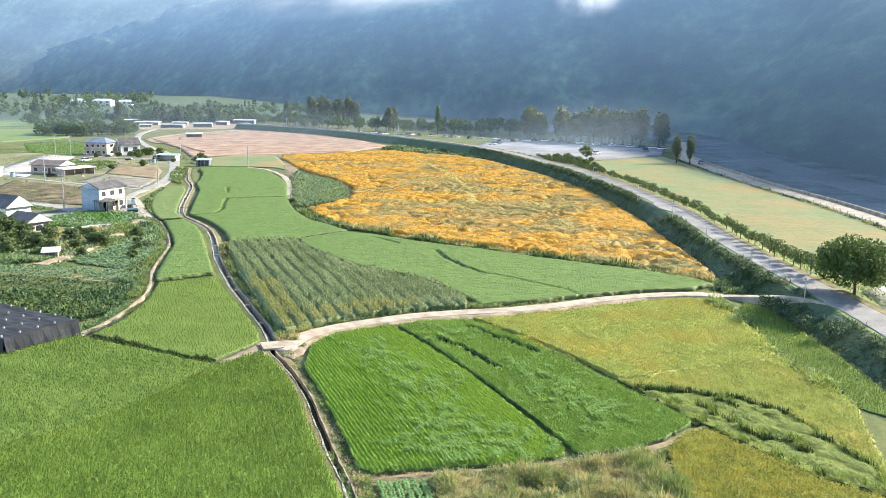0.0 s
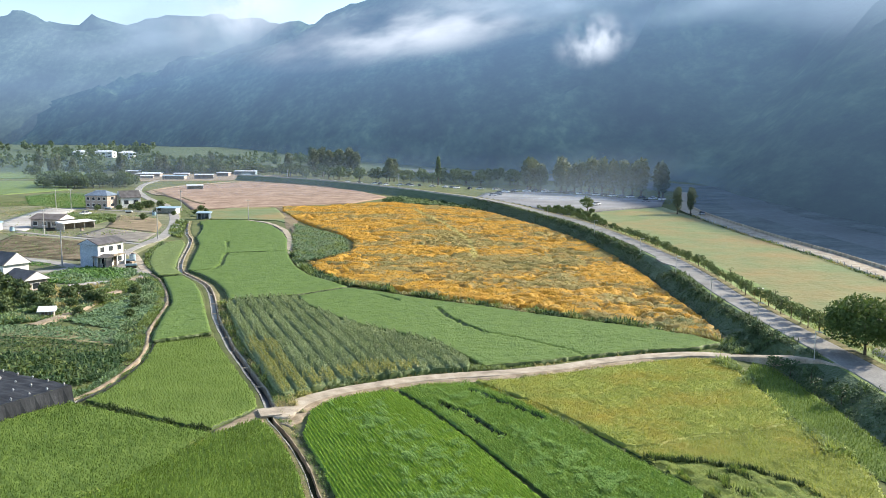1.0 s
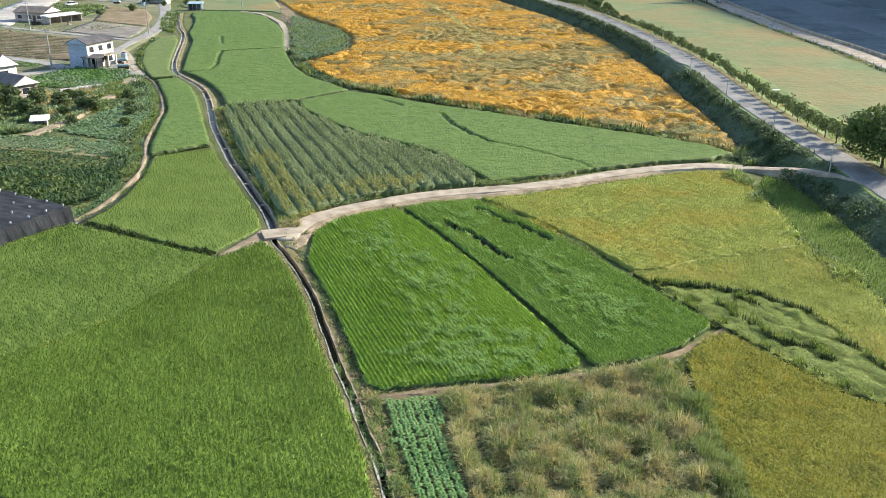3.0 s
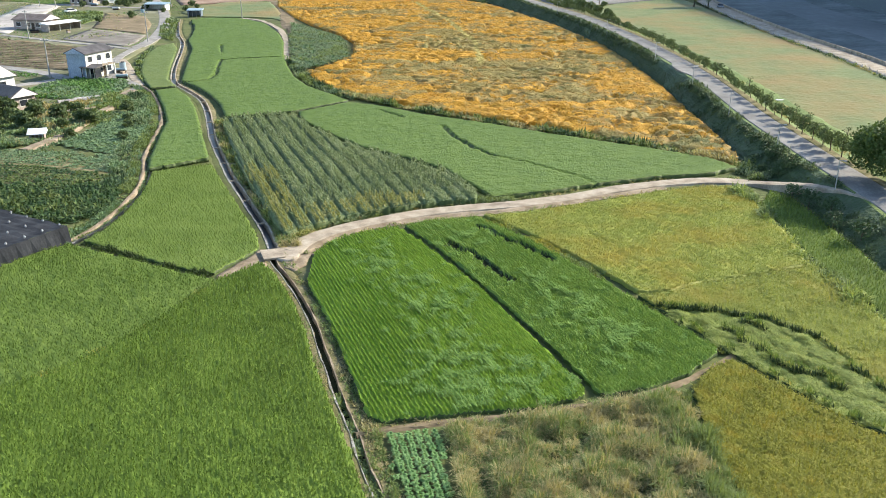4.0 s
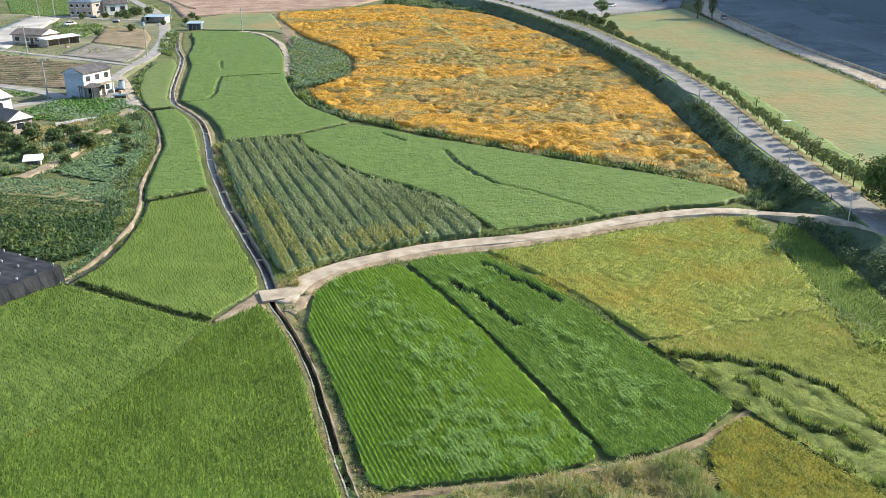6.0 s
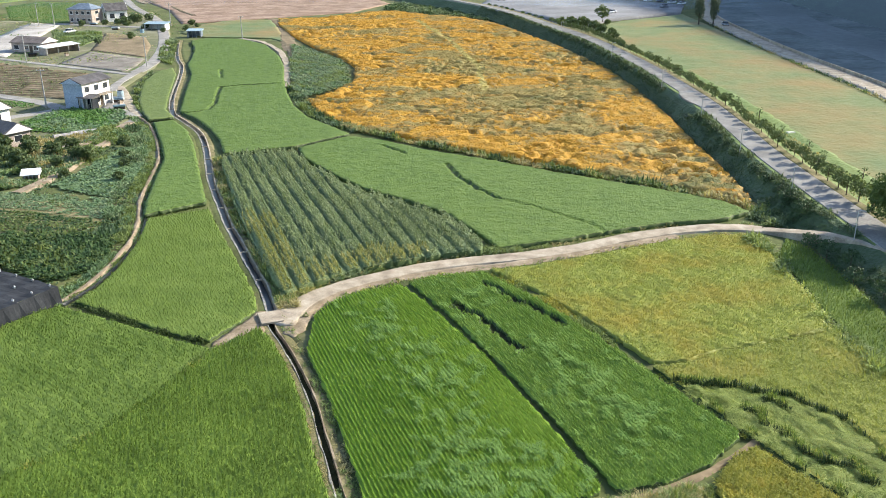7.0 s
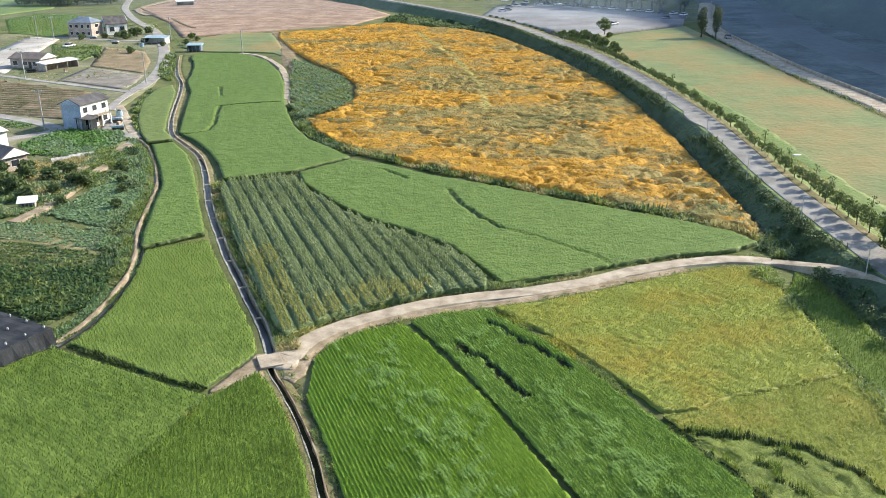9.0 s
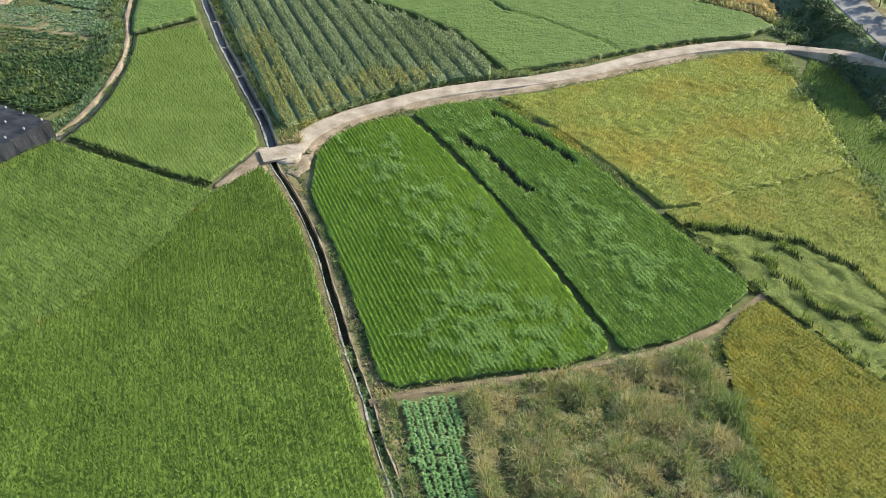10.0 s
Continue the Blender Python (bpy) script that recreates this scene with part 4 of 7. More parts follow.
# corn in broad beds
def corn_field():
    turn = -70.3
    x, y, v = spread(F_N, 0.28, 0.65, turn, 40, 0.07)
    bed = np.mod(np.round(v / 0.65), 3)
    rng = np.random.default_rng(4)
    ragged = np.clip((fbm(x * 0.2, y * 0.2, 47) - 0.5) * 1.8, 0.02, 0.3)   # lodged stalks close the furrows in places
    keep = (bed > 0.5) | (rng.random(len(x)) < ragged)
    x, y, bed = x[keep], y[keep], bed[keep]
    h = 1.55 + (fbm(x * 0.15, y * 0.15, 9) - 0.5) * 0.9 + rng.normal(0, 0.12, len(x))
    gold = (fbm(x * 0.12, y * 0.12, 5) + 0.02 * (118 - y) + 0.14 * np.clip((106 - y) / 6, -1, 1) - 0.30 * np.clip((x + 4) / 7, 0, 2) + 0.3 * (np.abs(x + 16.0 + 0.36 * (y - 95)) < 2.2)) > 0.72
    out = [("beds", canopy_mesh("beds", F_N, 0.8, 0.4, 0.13, turn, CORN_BED, row=1.95, row_amp=0.14, rough=0.24, rough_scale=1.6, seed=45, stalks=True, furrow=0.08))]
    for flag, mat, n in ((False, CORN, "leaves"), (True, CORN_Y, "yellowing_leaves")):
        k = gold == flag
        vv, ff, m = [], [], 0
        for level, length, rise in ((0.55, 0.46, 0.62), (0.75, 0.46, 0.7), (0.92, 0.4, 0.8), (1.04, 0.28, 0.92)):
            a, b = blades(x[k], y[k], h[k] * level - 0.15, 5, length, 0.115, rise, int(level * 100), bend=0.9)
            vv.append(a)
            ff.append(b + m)
            m += len(a)
        out.append((n, mesh_np(n, np.concatenate(vv), np.concatenate(ff), mat)))
    a, b = blades(x, y, 0.0 * x, 1, h, 0.06, 0.98, 77, bend=0.0)
    out.append(("stalks", mesh_np("stalks", a, b, CORN)))
    stuff("corn_field", "grey-green corn in broad rows, yellowing along its edge", "corn field", out)


corn_field()

# weeds, soy
def weeds(name, label, poly, mats, dens, height, seed, turn=20, width=0.07, cat="weeds", count=9, rise=0.75, base=0.0, clump=0.35, thin=0.36):
    x, y, _ = spread(poly, 1 / math.sqrt(dens), 1 / math.sqrt(dens), turn, seed, 0.4)
    n = fbm(x * clump, y * clump, seed, 3)
    k = n > thin
    x, y, n = x[k], y[k], n[k]
    rng = np.random.default_rng(seed)
    h = height * np.clip(0.1 + 1.5 * n + (n - 0.5), 0.2, 2) * rng.uniform(0.8, 1.2, len(x))
    pick = fbm(x * clump * 0.6 + 40, y * clump * 0.6, seed + 3, 3) + rng.normal(0, 0.05, len(x))
    pieces = []
    for m, mat in enumerate(mats):
        lo, hi = (np.quantile(pick, q) for q in (m / len(mats), (m + 1) / len(mats)))
        s = (pick >= lo) & (pick <= hi)
        a, b = blades(x[s], y[s], base + 0 * x[s], count, h[s], width, rise, seed + m)
        pieces.append(("tufts", mesh_np("tufts", a, b, mat)))
    return stuff(name, label, cat, pieces)


weeds("weed_plot", "tall dry and green weeds on a fallow plot", F_K, [WEED, WEED_G, WEED, WEED_G, WEED], 24, 0.9, 51, width=0.04, count=15, thin=0.0, rise=0.78, clump=0.75)
weeds("weed_clump", "denser dark weeds at the fallow plot's edge", [(15.0, 59.6), (18.1, 60.8), (17.9, 57.5), (17.7, 50.5), (17.6, 40.0), (16.2, 40.0), (15.8, 50.5), (15.0, 54.5)], [WEED_G, WEED_G], 24, 1.0, 151, width=0.045, count=12, rise=0.88, clump=0.8, thin=0.0)
def soy_plot():
    x, y, _ = spread(F_L, 0.3, 0.58, -77, 52, 0.05)
    a, b = blades(x, y, 0.12 + 0 * x, 26, 0.36, 0.15, 0.6, 53, bend=0.6)
    stuff("soy_rows", "leafy green soybean plants in close rows", "crop", [("leaves", mesh_np("leaves", a, b, SOY))])


soy_plot()

# the orange blossom field
def orange_field():
    poly = F_ORANGE
    base = canopy_mesh("stems", poly, 0.85, 0.45, 0.45, 15, OLIVE, rough=0.32, rough_scale=0.35, seed=61, fold=0.36)

    def bloom(x, y):
        """0: olive stems, 1: fading, 2: full blossom, 3: dry track."""
        m = fbm(x * 0.05, y * 0.06, 66, 3) * 0.5 + 0.6 * fbm(x * 0.15, y * 0.22, 68, 4)
        bare = sum(k * np.exp(-(((x - u) / p) ** 2 + ((y - v) / q) ** 2)) for u, v, p, q, k in ((20, 200, 11, 20, 0.13), (-11, 262, 7, 28, 0.11), (24, 250, 16, 22, 0.08), (33, 165, 6, 14, 0.09), (38, 134, 3, 8, 0.15), (10, 178, 9, 9, 0.05), (-20, 320, 12, 14, 0.05)))
        m = m - bare + 0.16 * (vnoise(x * 1.6, y * 1.6, 70) - 0.5) + 0.10 * (vnoise(x * 0.6, y * 1.4, 71) - 0.5)
        trk, _, _ = near_line([(-8.0, 360.0), (4.3, 293.0), (10.7, 240.0), (10.5, 206.0)], x, y)
        kind = np.where(m > 0.525, 2, np.where(m > 0.44, 1, 0))
        return np.where(trk + 1.2 * (vnoise(x * 0.5, y * 0.5, 72) - 0.5) < 0.9, 3, kind)

    for mat in (ORANGE_M, ORANGE, WEED_Y):
        base.materials.append(mat)
    cen = np.empty(len(base.polygons) * 3)
    base.polygons.foreach_get("center", cen)
    cen = cen.reshape(-1, 3)
    base.polygons.foreach_set("material_index", bloom(cen[:, 0], cen[:, 1]).astype(np.int32))
    x, y, _ = spread(poly, 0.66, 0.66, 15, 62, 0.4)
    z = np.maximum(0.78 + (fbm(x * 0.35, y * 0.35, 61, 4) - 0.5) * 0.64 + fold_height(x, y, 0.36), 0.0)
    rng = np.random.default_rng(63)
    kind = np.where(rng.uniform(0, 1, len(x)) < 0.08, 1, bloom(x, y))
    ang = 2.6 + 2.0 * fbm(x * 0.1, y * 0.1, 73, 2)
    out = [("stems", base)]
    for k, mat, n in ((2, ORANGE, "blossoms"), (1, ORANGE_M, "fading_blossoms"), (0, OLIVE, "foliage"), (3, WEED_Y, "dry_foliage")):
        s = kind == k
        a, b = blades(x[s], y[s], z[s] - 0.05, 5, 0.72, 0.10, 0.42, 64, bend=0.6, lean=(0.8 * np.cos(ang[s]), 0.8 * np.sin(ang[s])))
        out.append((n, mesh_np(n, a, b, mat)))
    stuff("blossom_field", "field of orange blossom, lodged and patchy with olive stems", "flower field", out)


orange_field()
weeds("hedge_strip", "green scrub between paddy and orange field", [(-37.0, 222.0), (-33.4, 205.5), (-29.6, 192.3), (-25.0, 180.5), (-20.6, 174.0), (-16.0, 167.5), (-13.0, 170.0), (-19.3, 177.1), (-24.7, 186.0), (-28.3, 197.6), (-31.0, 203.0), (-33.6, 212.0)], [BANK, SHRUB, WEED_G], 7, 1.0, 70, width=0.18, cat="scrub", count=8)
weeds("hedge_strip", "dark scrubby edge below the orange field", [(x, y - 0.4) for x, y in F_ORANGE[:13]] + [(x - 0.3, y - 2.6) for x, y in F_ORANGE[:13]][::-1], [SHRUB, WEED_G, WEED], 6, 1.1, 71, width=0.16, cat="scrub", count=8)
tagged(new("ploughed_field", canopy_mesh("ploughed_field", F_BROWN, 0.25, 2.0, 2.0, 30, PLOUGH, rough=0.2, rough_scale=0.2)), "bare reddish-brown ploughed field", "field", kind="structure")
tagged(new("rough_grass", canopy_mesh("rough_grass", F_PATCH, 0.3, 1.2, 1.2, 30, MEADOW, rough=0.25, rough_scale=0.2)), "patch of rough green grass", "grass", kind="stuff")
E_MEADOW = [(58.0, 60.0), (60.5, 100.0), (61.5, 150.0), (61.8, 200.0), (60.0, 240.0), (57.0, 290.0), (56.0, 330.0), (70.0, 348.0), (100.0, 372.0), (98.5, 330.0), (97.0, 300.0), (95.0, 255.0), (95.0, 215.0), (94.0, 180.0), (90.0, 100.0), (84.0, 60.0)]
tagged(new("riverside_meadow", canopy_mesh("riverside_meadow", E_MEADOW, 0.9, 1.0, 1.0, 5, MEADOW, rough=0.12, rough_scale=0.3)), "wide dry yellow-green meadow by the river", "meadow", kind="structure")

# ---- mountains ----
def ridge(name, foot, rise, reach, seed, mat, label, cells=14.0, rough=70.0, fall=(1.0, 0.95, 0.84, 0.6, 0.3)):
    p = smooth_line(foot, 30.0)
    d = np.gradient(p, axis=0)
    d /= np.linalg.norm(d, axis=1)[:, None]
    for _ in range(12):
        d[1:-1] = (d[:-2] + d[1:-1] + d[2:]) / 3
    d /= np.linalg.norm(d, axis=1)[:, None]
    side = np.stack([d[:, 1], -d[:, 0]], 1)
    out = np.r_[-40, np.arange(0, reach * 2, cells)]
    n, k = len(p), len(out)
    xy = p[:, None, :] + side[:, None, :] * out[None, :, None]
    x, y = xy[..., 0], xy[..., 1]
    t = np.clip(out / reach, 0, None)[None, :]
    crest = rise * np.interp(p[:, 1], [700, 1000, 1350, 1700, 2000], fall)[:, None] * (0.78 + 0.5 * fbm(np.arange(n)[:, None] * 0.09 + 0 * t, 0 * t + 3, seed, 3))
    prof = np.where(t < 1, np.sin(np.clip(t, 0, 1) * np.pi / 2) ** 1.15, 1 - 0.25 * (t - 1))
    z = crest * prof
    spur = 1 - np.abs(2 * fbm(x * 0.0055, y * 0.0055, seed + 3, 5) - 1)
    z = z + (spur - 0.6) * rough * np.clip(t * 3, 0, 1) * 1.9 + (fbm(x * 0.03, y * 0.03, seed + 8, 3) - 0.5) * 15 * np.clip(t * 6, 0, 1)
    flank = y < 900   # the sun just clears this flank over the river
    drift, climb = 1 / math.tan(az), math.tan(el) / math.sin(az)
    edge = np.interp(y - drift * (x - 100), [200, 230, 245, 300], [107, 101, 93, 91])
    z = np.where(flank, np.minimum(z, np.maximum(climb * (x - edge) + 0.25 * np.clip(y - drift * (x - 100) - 420, 0, 500), 0.5)), z)
    z = np.where(flank, z, np.minimum(z, 0.6 * (np.clip(out, 0, None)[None, :] + 25)))
    z[:, 0] = -8
    z[:, 1] = np.minimum(z[:, 1], 0.2)
    i, j = np.meshgrid(np.arange(n - 1), np.arange(k - 1), indexing="ij")
    q = (i * k + j).ravel()
    me = mesh_np(name, np.stack([x, y, z], -1).reshape(-1, 3), np.stack([q, q + 1, q + k + 1, q + k], 1)[:, ::-1], mat, smooth=True)
    return tagged(new(name, me), label, "mountain", kind="structure")


def far_forest(name, dark, mid, light, air, strength):
    """Wooded slopes far off; the haze before them is a glow of the slopes themselves."""
    m, nt, out = material(name)
    b = nt.nodes.new("ShaderNodeBsdfPrincipled")
    b.inputs["Roughness"].default_value = 0.95
    b.inputs["Specular IOR Level"].default_value = 0.0
    along = nt.nodes.new("ShaderNodeMapping")   # both noises drawn out along the valley
    along.inputs["Scale"].default_value = (1.0, 0.3, 1.0)
    nt.links.new(nt.nodes.new("ShaderNodeNewGeometry").outputs["Position"], along.inputs["Vector"])
    n1, n2 = noise_tex(nt, 0.07, 5.0, 0.66, along.outputs[0]), noise_tex(nt, 0.009, 5.0, 0.62, along.outputs[0])
    r = ramp(nt, [(0.34, dark), (0.5, mid), (0.66, light)])
    nt.links.new(n1.outputs["Fac"], r.inputs[0])
    # broad dark and light areas painted in for the shade between spurs
    g = ramp(nt, [(0.36, (0.3, 0.35, 0.4)), (0.5, (0.9, 0.95, 0.9)), (0.64, (1.8, 1.72, 1.6))])
    nt.links.new(n2.outputs["Fac"], g.inputs[0])
    nt.links.new(mixc(nt, 1.0, r.outputs[0], g.outputs[0], "MULTIPLY"), b.inputs["Base Color"])
    bp = nt.nodes.new("ShaderNodeBump")
    bp.inputs["Strength"].default_value, bp.inputs["Distance"].default_value = 0.3, 6.0
    nt.links.new(n1.outputs["Fac"], bp.inputs["Height"])
    nt.links.new(bp.outputs[0], b.inputs["Normal"])
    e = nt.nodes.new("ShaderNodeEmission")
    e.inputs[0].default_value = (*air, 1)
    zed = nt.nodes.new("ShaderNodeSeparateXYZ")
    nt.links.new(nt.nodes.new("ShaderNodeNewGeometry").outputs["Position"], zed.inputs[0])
    thick = nt.nodes.new("ShaderNodeMapRange")   # haze glow made stronger towards the crest
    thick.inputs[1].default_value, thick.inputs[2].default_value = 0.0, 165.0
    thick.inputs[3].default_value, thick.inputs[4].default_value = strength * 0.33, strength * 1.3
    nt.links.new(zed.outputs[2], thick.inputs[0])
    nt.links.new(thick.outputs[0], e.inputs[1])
    a = nt.nodes.new("ShaderNodeAddShader")
    nt.links.new(b.outputs[0], a.inputs[0])
    nt.links.new(e.outputs[0], a.inputs[1])
    nt.links.new(a.outputs[0], out.inputs[0])
    return m


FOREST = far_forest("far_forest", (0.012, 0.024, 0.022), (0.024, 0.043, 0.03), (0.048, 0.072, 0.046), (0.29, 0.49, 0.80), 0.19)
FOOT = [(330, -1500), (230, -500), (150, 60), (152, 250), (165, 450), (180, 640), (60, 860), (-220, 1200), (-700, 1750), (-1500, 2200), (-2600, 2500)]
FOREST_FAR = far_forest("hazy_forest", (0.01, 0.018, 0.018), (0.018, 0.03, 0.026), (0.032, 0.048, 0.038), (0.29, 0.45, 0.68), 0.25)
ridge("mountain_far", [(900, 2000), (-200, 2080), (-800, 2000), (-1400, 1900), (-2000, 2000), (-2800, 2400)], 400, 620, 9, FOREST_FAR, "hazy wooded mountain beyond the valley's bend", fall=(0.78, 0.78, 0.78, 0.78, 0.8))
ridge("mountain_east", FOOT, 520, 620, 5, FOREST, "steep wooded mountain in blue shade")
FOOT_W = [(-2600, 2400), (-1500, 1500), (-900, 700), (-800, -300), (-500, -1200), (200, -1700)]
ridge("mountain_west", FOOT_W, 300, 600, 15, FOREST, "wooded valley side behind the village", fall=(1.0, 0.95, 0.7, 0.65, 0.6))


# ---- river side ----
EMB = [(86.0, 60.0), (91.0, 120.0), (95.0, 170.0), (97.5, 205.0), (97.8, 232.0), (98.5, 258.0), (100.5, 295.0), (104.0, 340.0), (110.0, 375.0), (122.0, 420.0), (140.0, 480.0)]
tagged(new("river_path", ribbon("river_path", EMB, [(-2.9, 0.7), (-2.4, 1.05), (0, 1.1), (2.6, 1.05), (2.9, 1.0)], CONCRETE, 3.0, 0.1)), "pale concrete riverside path", "path", kind="structure")
wall_line = [(x + 3.1, y) for x, y in EMB]
tagged(new("flood_wall", ribbon("flood_wall", wall_line, [(-0.15, 0.9), (-0.15, 1.75), (0.15, 1.75), (0.15, 0.2), (7.0, -0.5)], CONCRETE, 3.0)), "low concrete flood wall above the river", "wall", kind="structure")
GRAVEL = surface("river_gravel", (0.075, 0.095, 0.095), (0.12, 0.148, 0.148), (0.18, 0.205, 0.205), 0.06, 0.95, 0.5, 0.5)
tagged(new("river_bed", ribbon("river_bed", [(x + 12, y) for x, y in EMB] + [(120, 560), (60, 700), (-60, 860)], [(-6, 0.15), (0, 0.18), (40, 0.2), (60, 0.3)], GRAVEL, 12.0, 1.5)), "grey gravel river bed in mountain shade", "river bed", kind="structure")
WATER_R = surface("river_water", (0.05, 0.072, 0.08), (0.075, 0.102, 0.11), (0.11, 0.138, 0.145), 0.03, 0.6, 0.4, 0.05, spec=0.25)
tagged(new("water", ribbon("water", [(x + 28, y) for x, y in EMB] + [(136, 560), (76, 705)], [(-6, 0.215), (12, 0.245)], WATER_R, 12.0, 0.8)), "slow dark river water", "water", kind="structure")
LOT = [(20.0, 424.0), (30.0, 470.0), (58.0, 482.0), (84.0, 446.0), (112.0, 414.0), (100.0, 376.0), (67.0, 354.0), (56.0, 337.0), (46.0, 338.0), (41.0, 366.0), (30.0, 398.0)]
tagged(new("car_park", canopy_mesh("car_park", LOT, 1.1, 3.0, 3.0, 10, LOT_M, rough=0.03)), "wide pale concrete car park", "car park", kind="structure")
FIELD_Y = [(53.6, 84.0), (53.8, 92.0), (54.0, 99.0), (55.4, 102.2), (57.6, 110.2), (62.0, 112.0), (70.0, 108.0), (72.0, 92.0), (68.0, 76.0), (56.0, 72.0)]
tagged(new("pale_yard", canopy_mesh("pale_yard", FIELD_Y, 2.16, 1.5, 1.5, 0, PALE, rough=0.03)), "pale concrete yard beside the levee road", "yard", kind="structure")
tagged(new("levee_lay_by", ribbon("levee_lay_by", [(50.6, 170.5), (49.6, 174.0), (49.0, 179.0), (49.3, 184.0), (50.4, 189.0)], [(-0.95, LEVEE_H - 0.5), (-0.8, LEVEE_H + 0.06), (0.9, LEVEE_H + 0.1), (1.0, LEVEE_H + 0.0)], ASPHALT, 1.0, 0.1)), "concrete lay-by on the levee edge", "road", kind="structure")

# levee scrub, and weeds along the bunds
def belt(line, a, b):
    p = smooth_line(line, 6.0)
    d = np.gradient(p[:, :2], axis=0)
    d /= np.linalg.norm(d, axis=1)[:, None]
    s = np.stack([d[:, 1], -d[:, 0]], 1)
    return [tuple(v) for v in p[:, :2] + s * a] + [tuple(v) for v in (p[:, :2] + s * b)[::-1]]


def bank_scrub():
    """Bushy growth on the shaded bank, higher up than at its foot."""
    rng = np.random.default_rng(81)
    p = smooth_line(LEVEE_3D[:17], 1.0)
    d = np.gradient(p[:, :2], axis=0)
    d /= np.linalg.norm(d, axis=1)[:, None]
    s = np.stack([d[:, 1], -d[:, 0]], 1)
    n = 16000
    k = rng.integers(0, len(p), n)
    k = k[rng.uniform(0, 1, len(k)) > np.clip((p[k, 1] - 150) / 300, 0, 1) * 0.75]
    off = -rng.uniform(2.5, 7.3, len(k))
    x, y = p[k, 0] + s[k, 0] * off + rng.normal(0, 0.3, len(k)), p[k, 1] + s[k, 1] * off + rng.normal(0, 0.3, len(k))
    z = np.where(off > -3.3, p[k, 2] - 0.3, np.interp(-off, [3.3, 6.4, 7.4], [1, 0.06, 0.0]) * (p[k, 2] - 0.35)) - 0.05
    grow = fbm(x * 0.5, y * 0.3, 82, 3)
    keep = ~((y > 168) & (y < 198) & (off > -4.0)) & ~((y > 94) & (y < 112) & (np.abs(x - np.interp(y, [94, 101.6, 106.6, 110.4], [48.6, 47.2, 45.4, 43.0])) < 1.7))
    x, y, z, grow = x[keep], y[keep], z[keep], grow[keep]
    wild = np.clip((122 - y) / 14, 0, 1)
    h = 0.3 + np.clip(grow - 0.56, 0, 1) * (1.2 + 2.8 * wild)
    far = np.clip((y - 130) / 150, 0, 1)
    lip = (off[keep] > -3.4) & (fbm(x * 0.33, y * 0.33, 85, 2) > 0.46)
    h = np.where(lip, 1.1, h)
    pieces = []
    pick = (fbm(x * 0.5 + 9, y * 0.35, 83, 3) - 0.25 * wild + 0.12 * lip) > 0.52
    for flag, mat in ((False, SHRUB), (True, LEAF_Y)):
        m = pick == flag
        a, b = blades(x[m], y[m], z[m], 7, h[m], 0.10 + 0.08 * far[m], 0.65, 84 + flag)
        pieces.append(("leaf_tufts", mesh_np("leaf_tufts", a, b, mat)))
    stuff("levee_scrub", "dark green scrub and grass over the shaded levee bank", "scrub", pieces)


bank_scrub()
tagged(new("meadow_verge", canopy_mesh("meadow_verge", belt(LEVEE[3:13], 8.3, 13.5), 1.03, 1.0, 1.0, 5, TURF, rough=0.12, rough_scale=0.5)), "green grass strip along the levee foot", "grass", kind="structure")
weeds("plot_weeds", "low weeds over the garden ground", [(-92.0, 104.0), (-42.0, 96.5), (-38.6, 103.0), (-39.0, 111.0), (-43.0, 127.0), (-47.5, 150.0), (-57.0, 176.0), (-92.0, 178.0)], [WEED_G, BANK, CROP], 3.2, 0.4, 187, width=0.2, count=6, cat="weeds", clump=0.3)
weeds("village_weeds", "patchy weeds between the village plots", [(-165.0, 200.0), (-75.0, 188.0), (-80.0, 240.0), (-84.0, 300.0), (-98.0, 350.0), (-130.0, 420.0), (-210.0, 400.0)], [WEED_G, WEED, CROP_G], 0.5, 0.5, 188, width=0.4, count=6, cat="weeds", clump=0.08, thin=0.45, rise=0.4)
weeds("verge_grass", "dry and green grass along the levee verge", belt(LEVEE[1:13], 3.5, 8.5), [WEED, WEED_G], 3.0, 0.5, 86, width=0.12, count=6, base=2.2, cat="grass")
weeds("ditch_weeds", "weeds hanging over the ditch banks", belt(DITCH_LOW, 0.75, 1.4), [WEED, WEED_G], 8.0, 0.25, 87, width=0.06, cat="weeds", clump=0.7)
weeds("ditch_weeds", "low weeds and stones along the ditch edge", belt(DITCH_LOW, -1.7, -0.6), [WEED_G, WEED], 15.0, 0.32, 88, width=0.06, cat="weeds", clump=0.7)
weeds("ditch_weeds", "rank green weeds between soybean rows and ditch", [(-5.0, 56.0), (-3.9, 55.6), (-3.2, 52.2), (-2.3, 48.5), (-1.0, 43.5), (1.0, 36.0), (-0.2, 36.0), (-2.0, 43.3), (-3.4, 48.7), (-4.6, 53.0)], [WEED_G, WEED_G], 20.0, 0.5, 89, width=0.05, cat="weeds", clump=0.8)
weeds("ditch_weeds", "green weeds growing in the ditch bed", belt(DITCH_LOW[7:], -0.45, 0.75), [WEED_G, CROP, WEED_G], 22.0, 0.55, 189, width=0.08, cat="weeds", clump=0.9, thin=0.42, base=-0.35)
weeds("ditch_weeds", "grass creeping over the white ditch edge", belt(DITCH_LOW, 0.36, 0.9), [WEED_G, WEED], 12.0, 0.22, 190, width=0.05, cat="weeds", clump=0.8, thin=0.46)
weeds("channel_weeds", "yellow-green weeds between corn and channel", belt(DITCH_UP[:9], 0.75, 2.6), [WEED_G, CORN_Y, WEED_G, WEED], 17.0, 0.8, 90, width=0.1, cat="weeds")
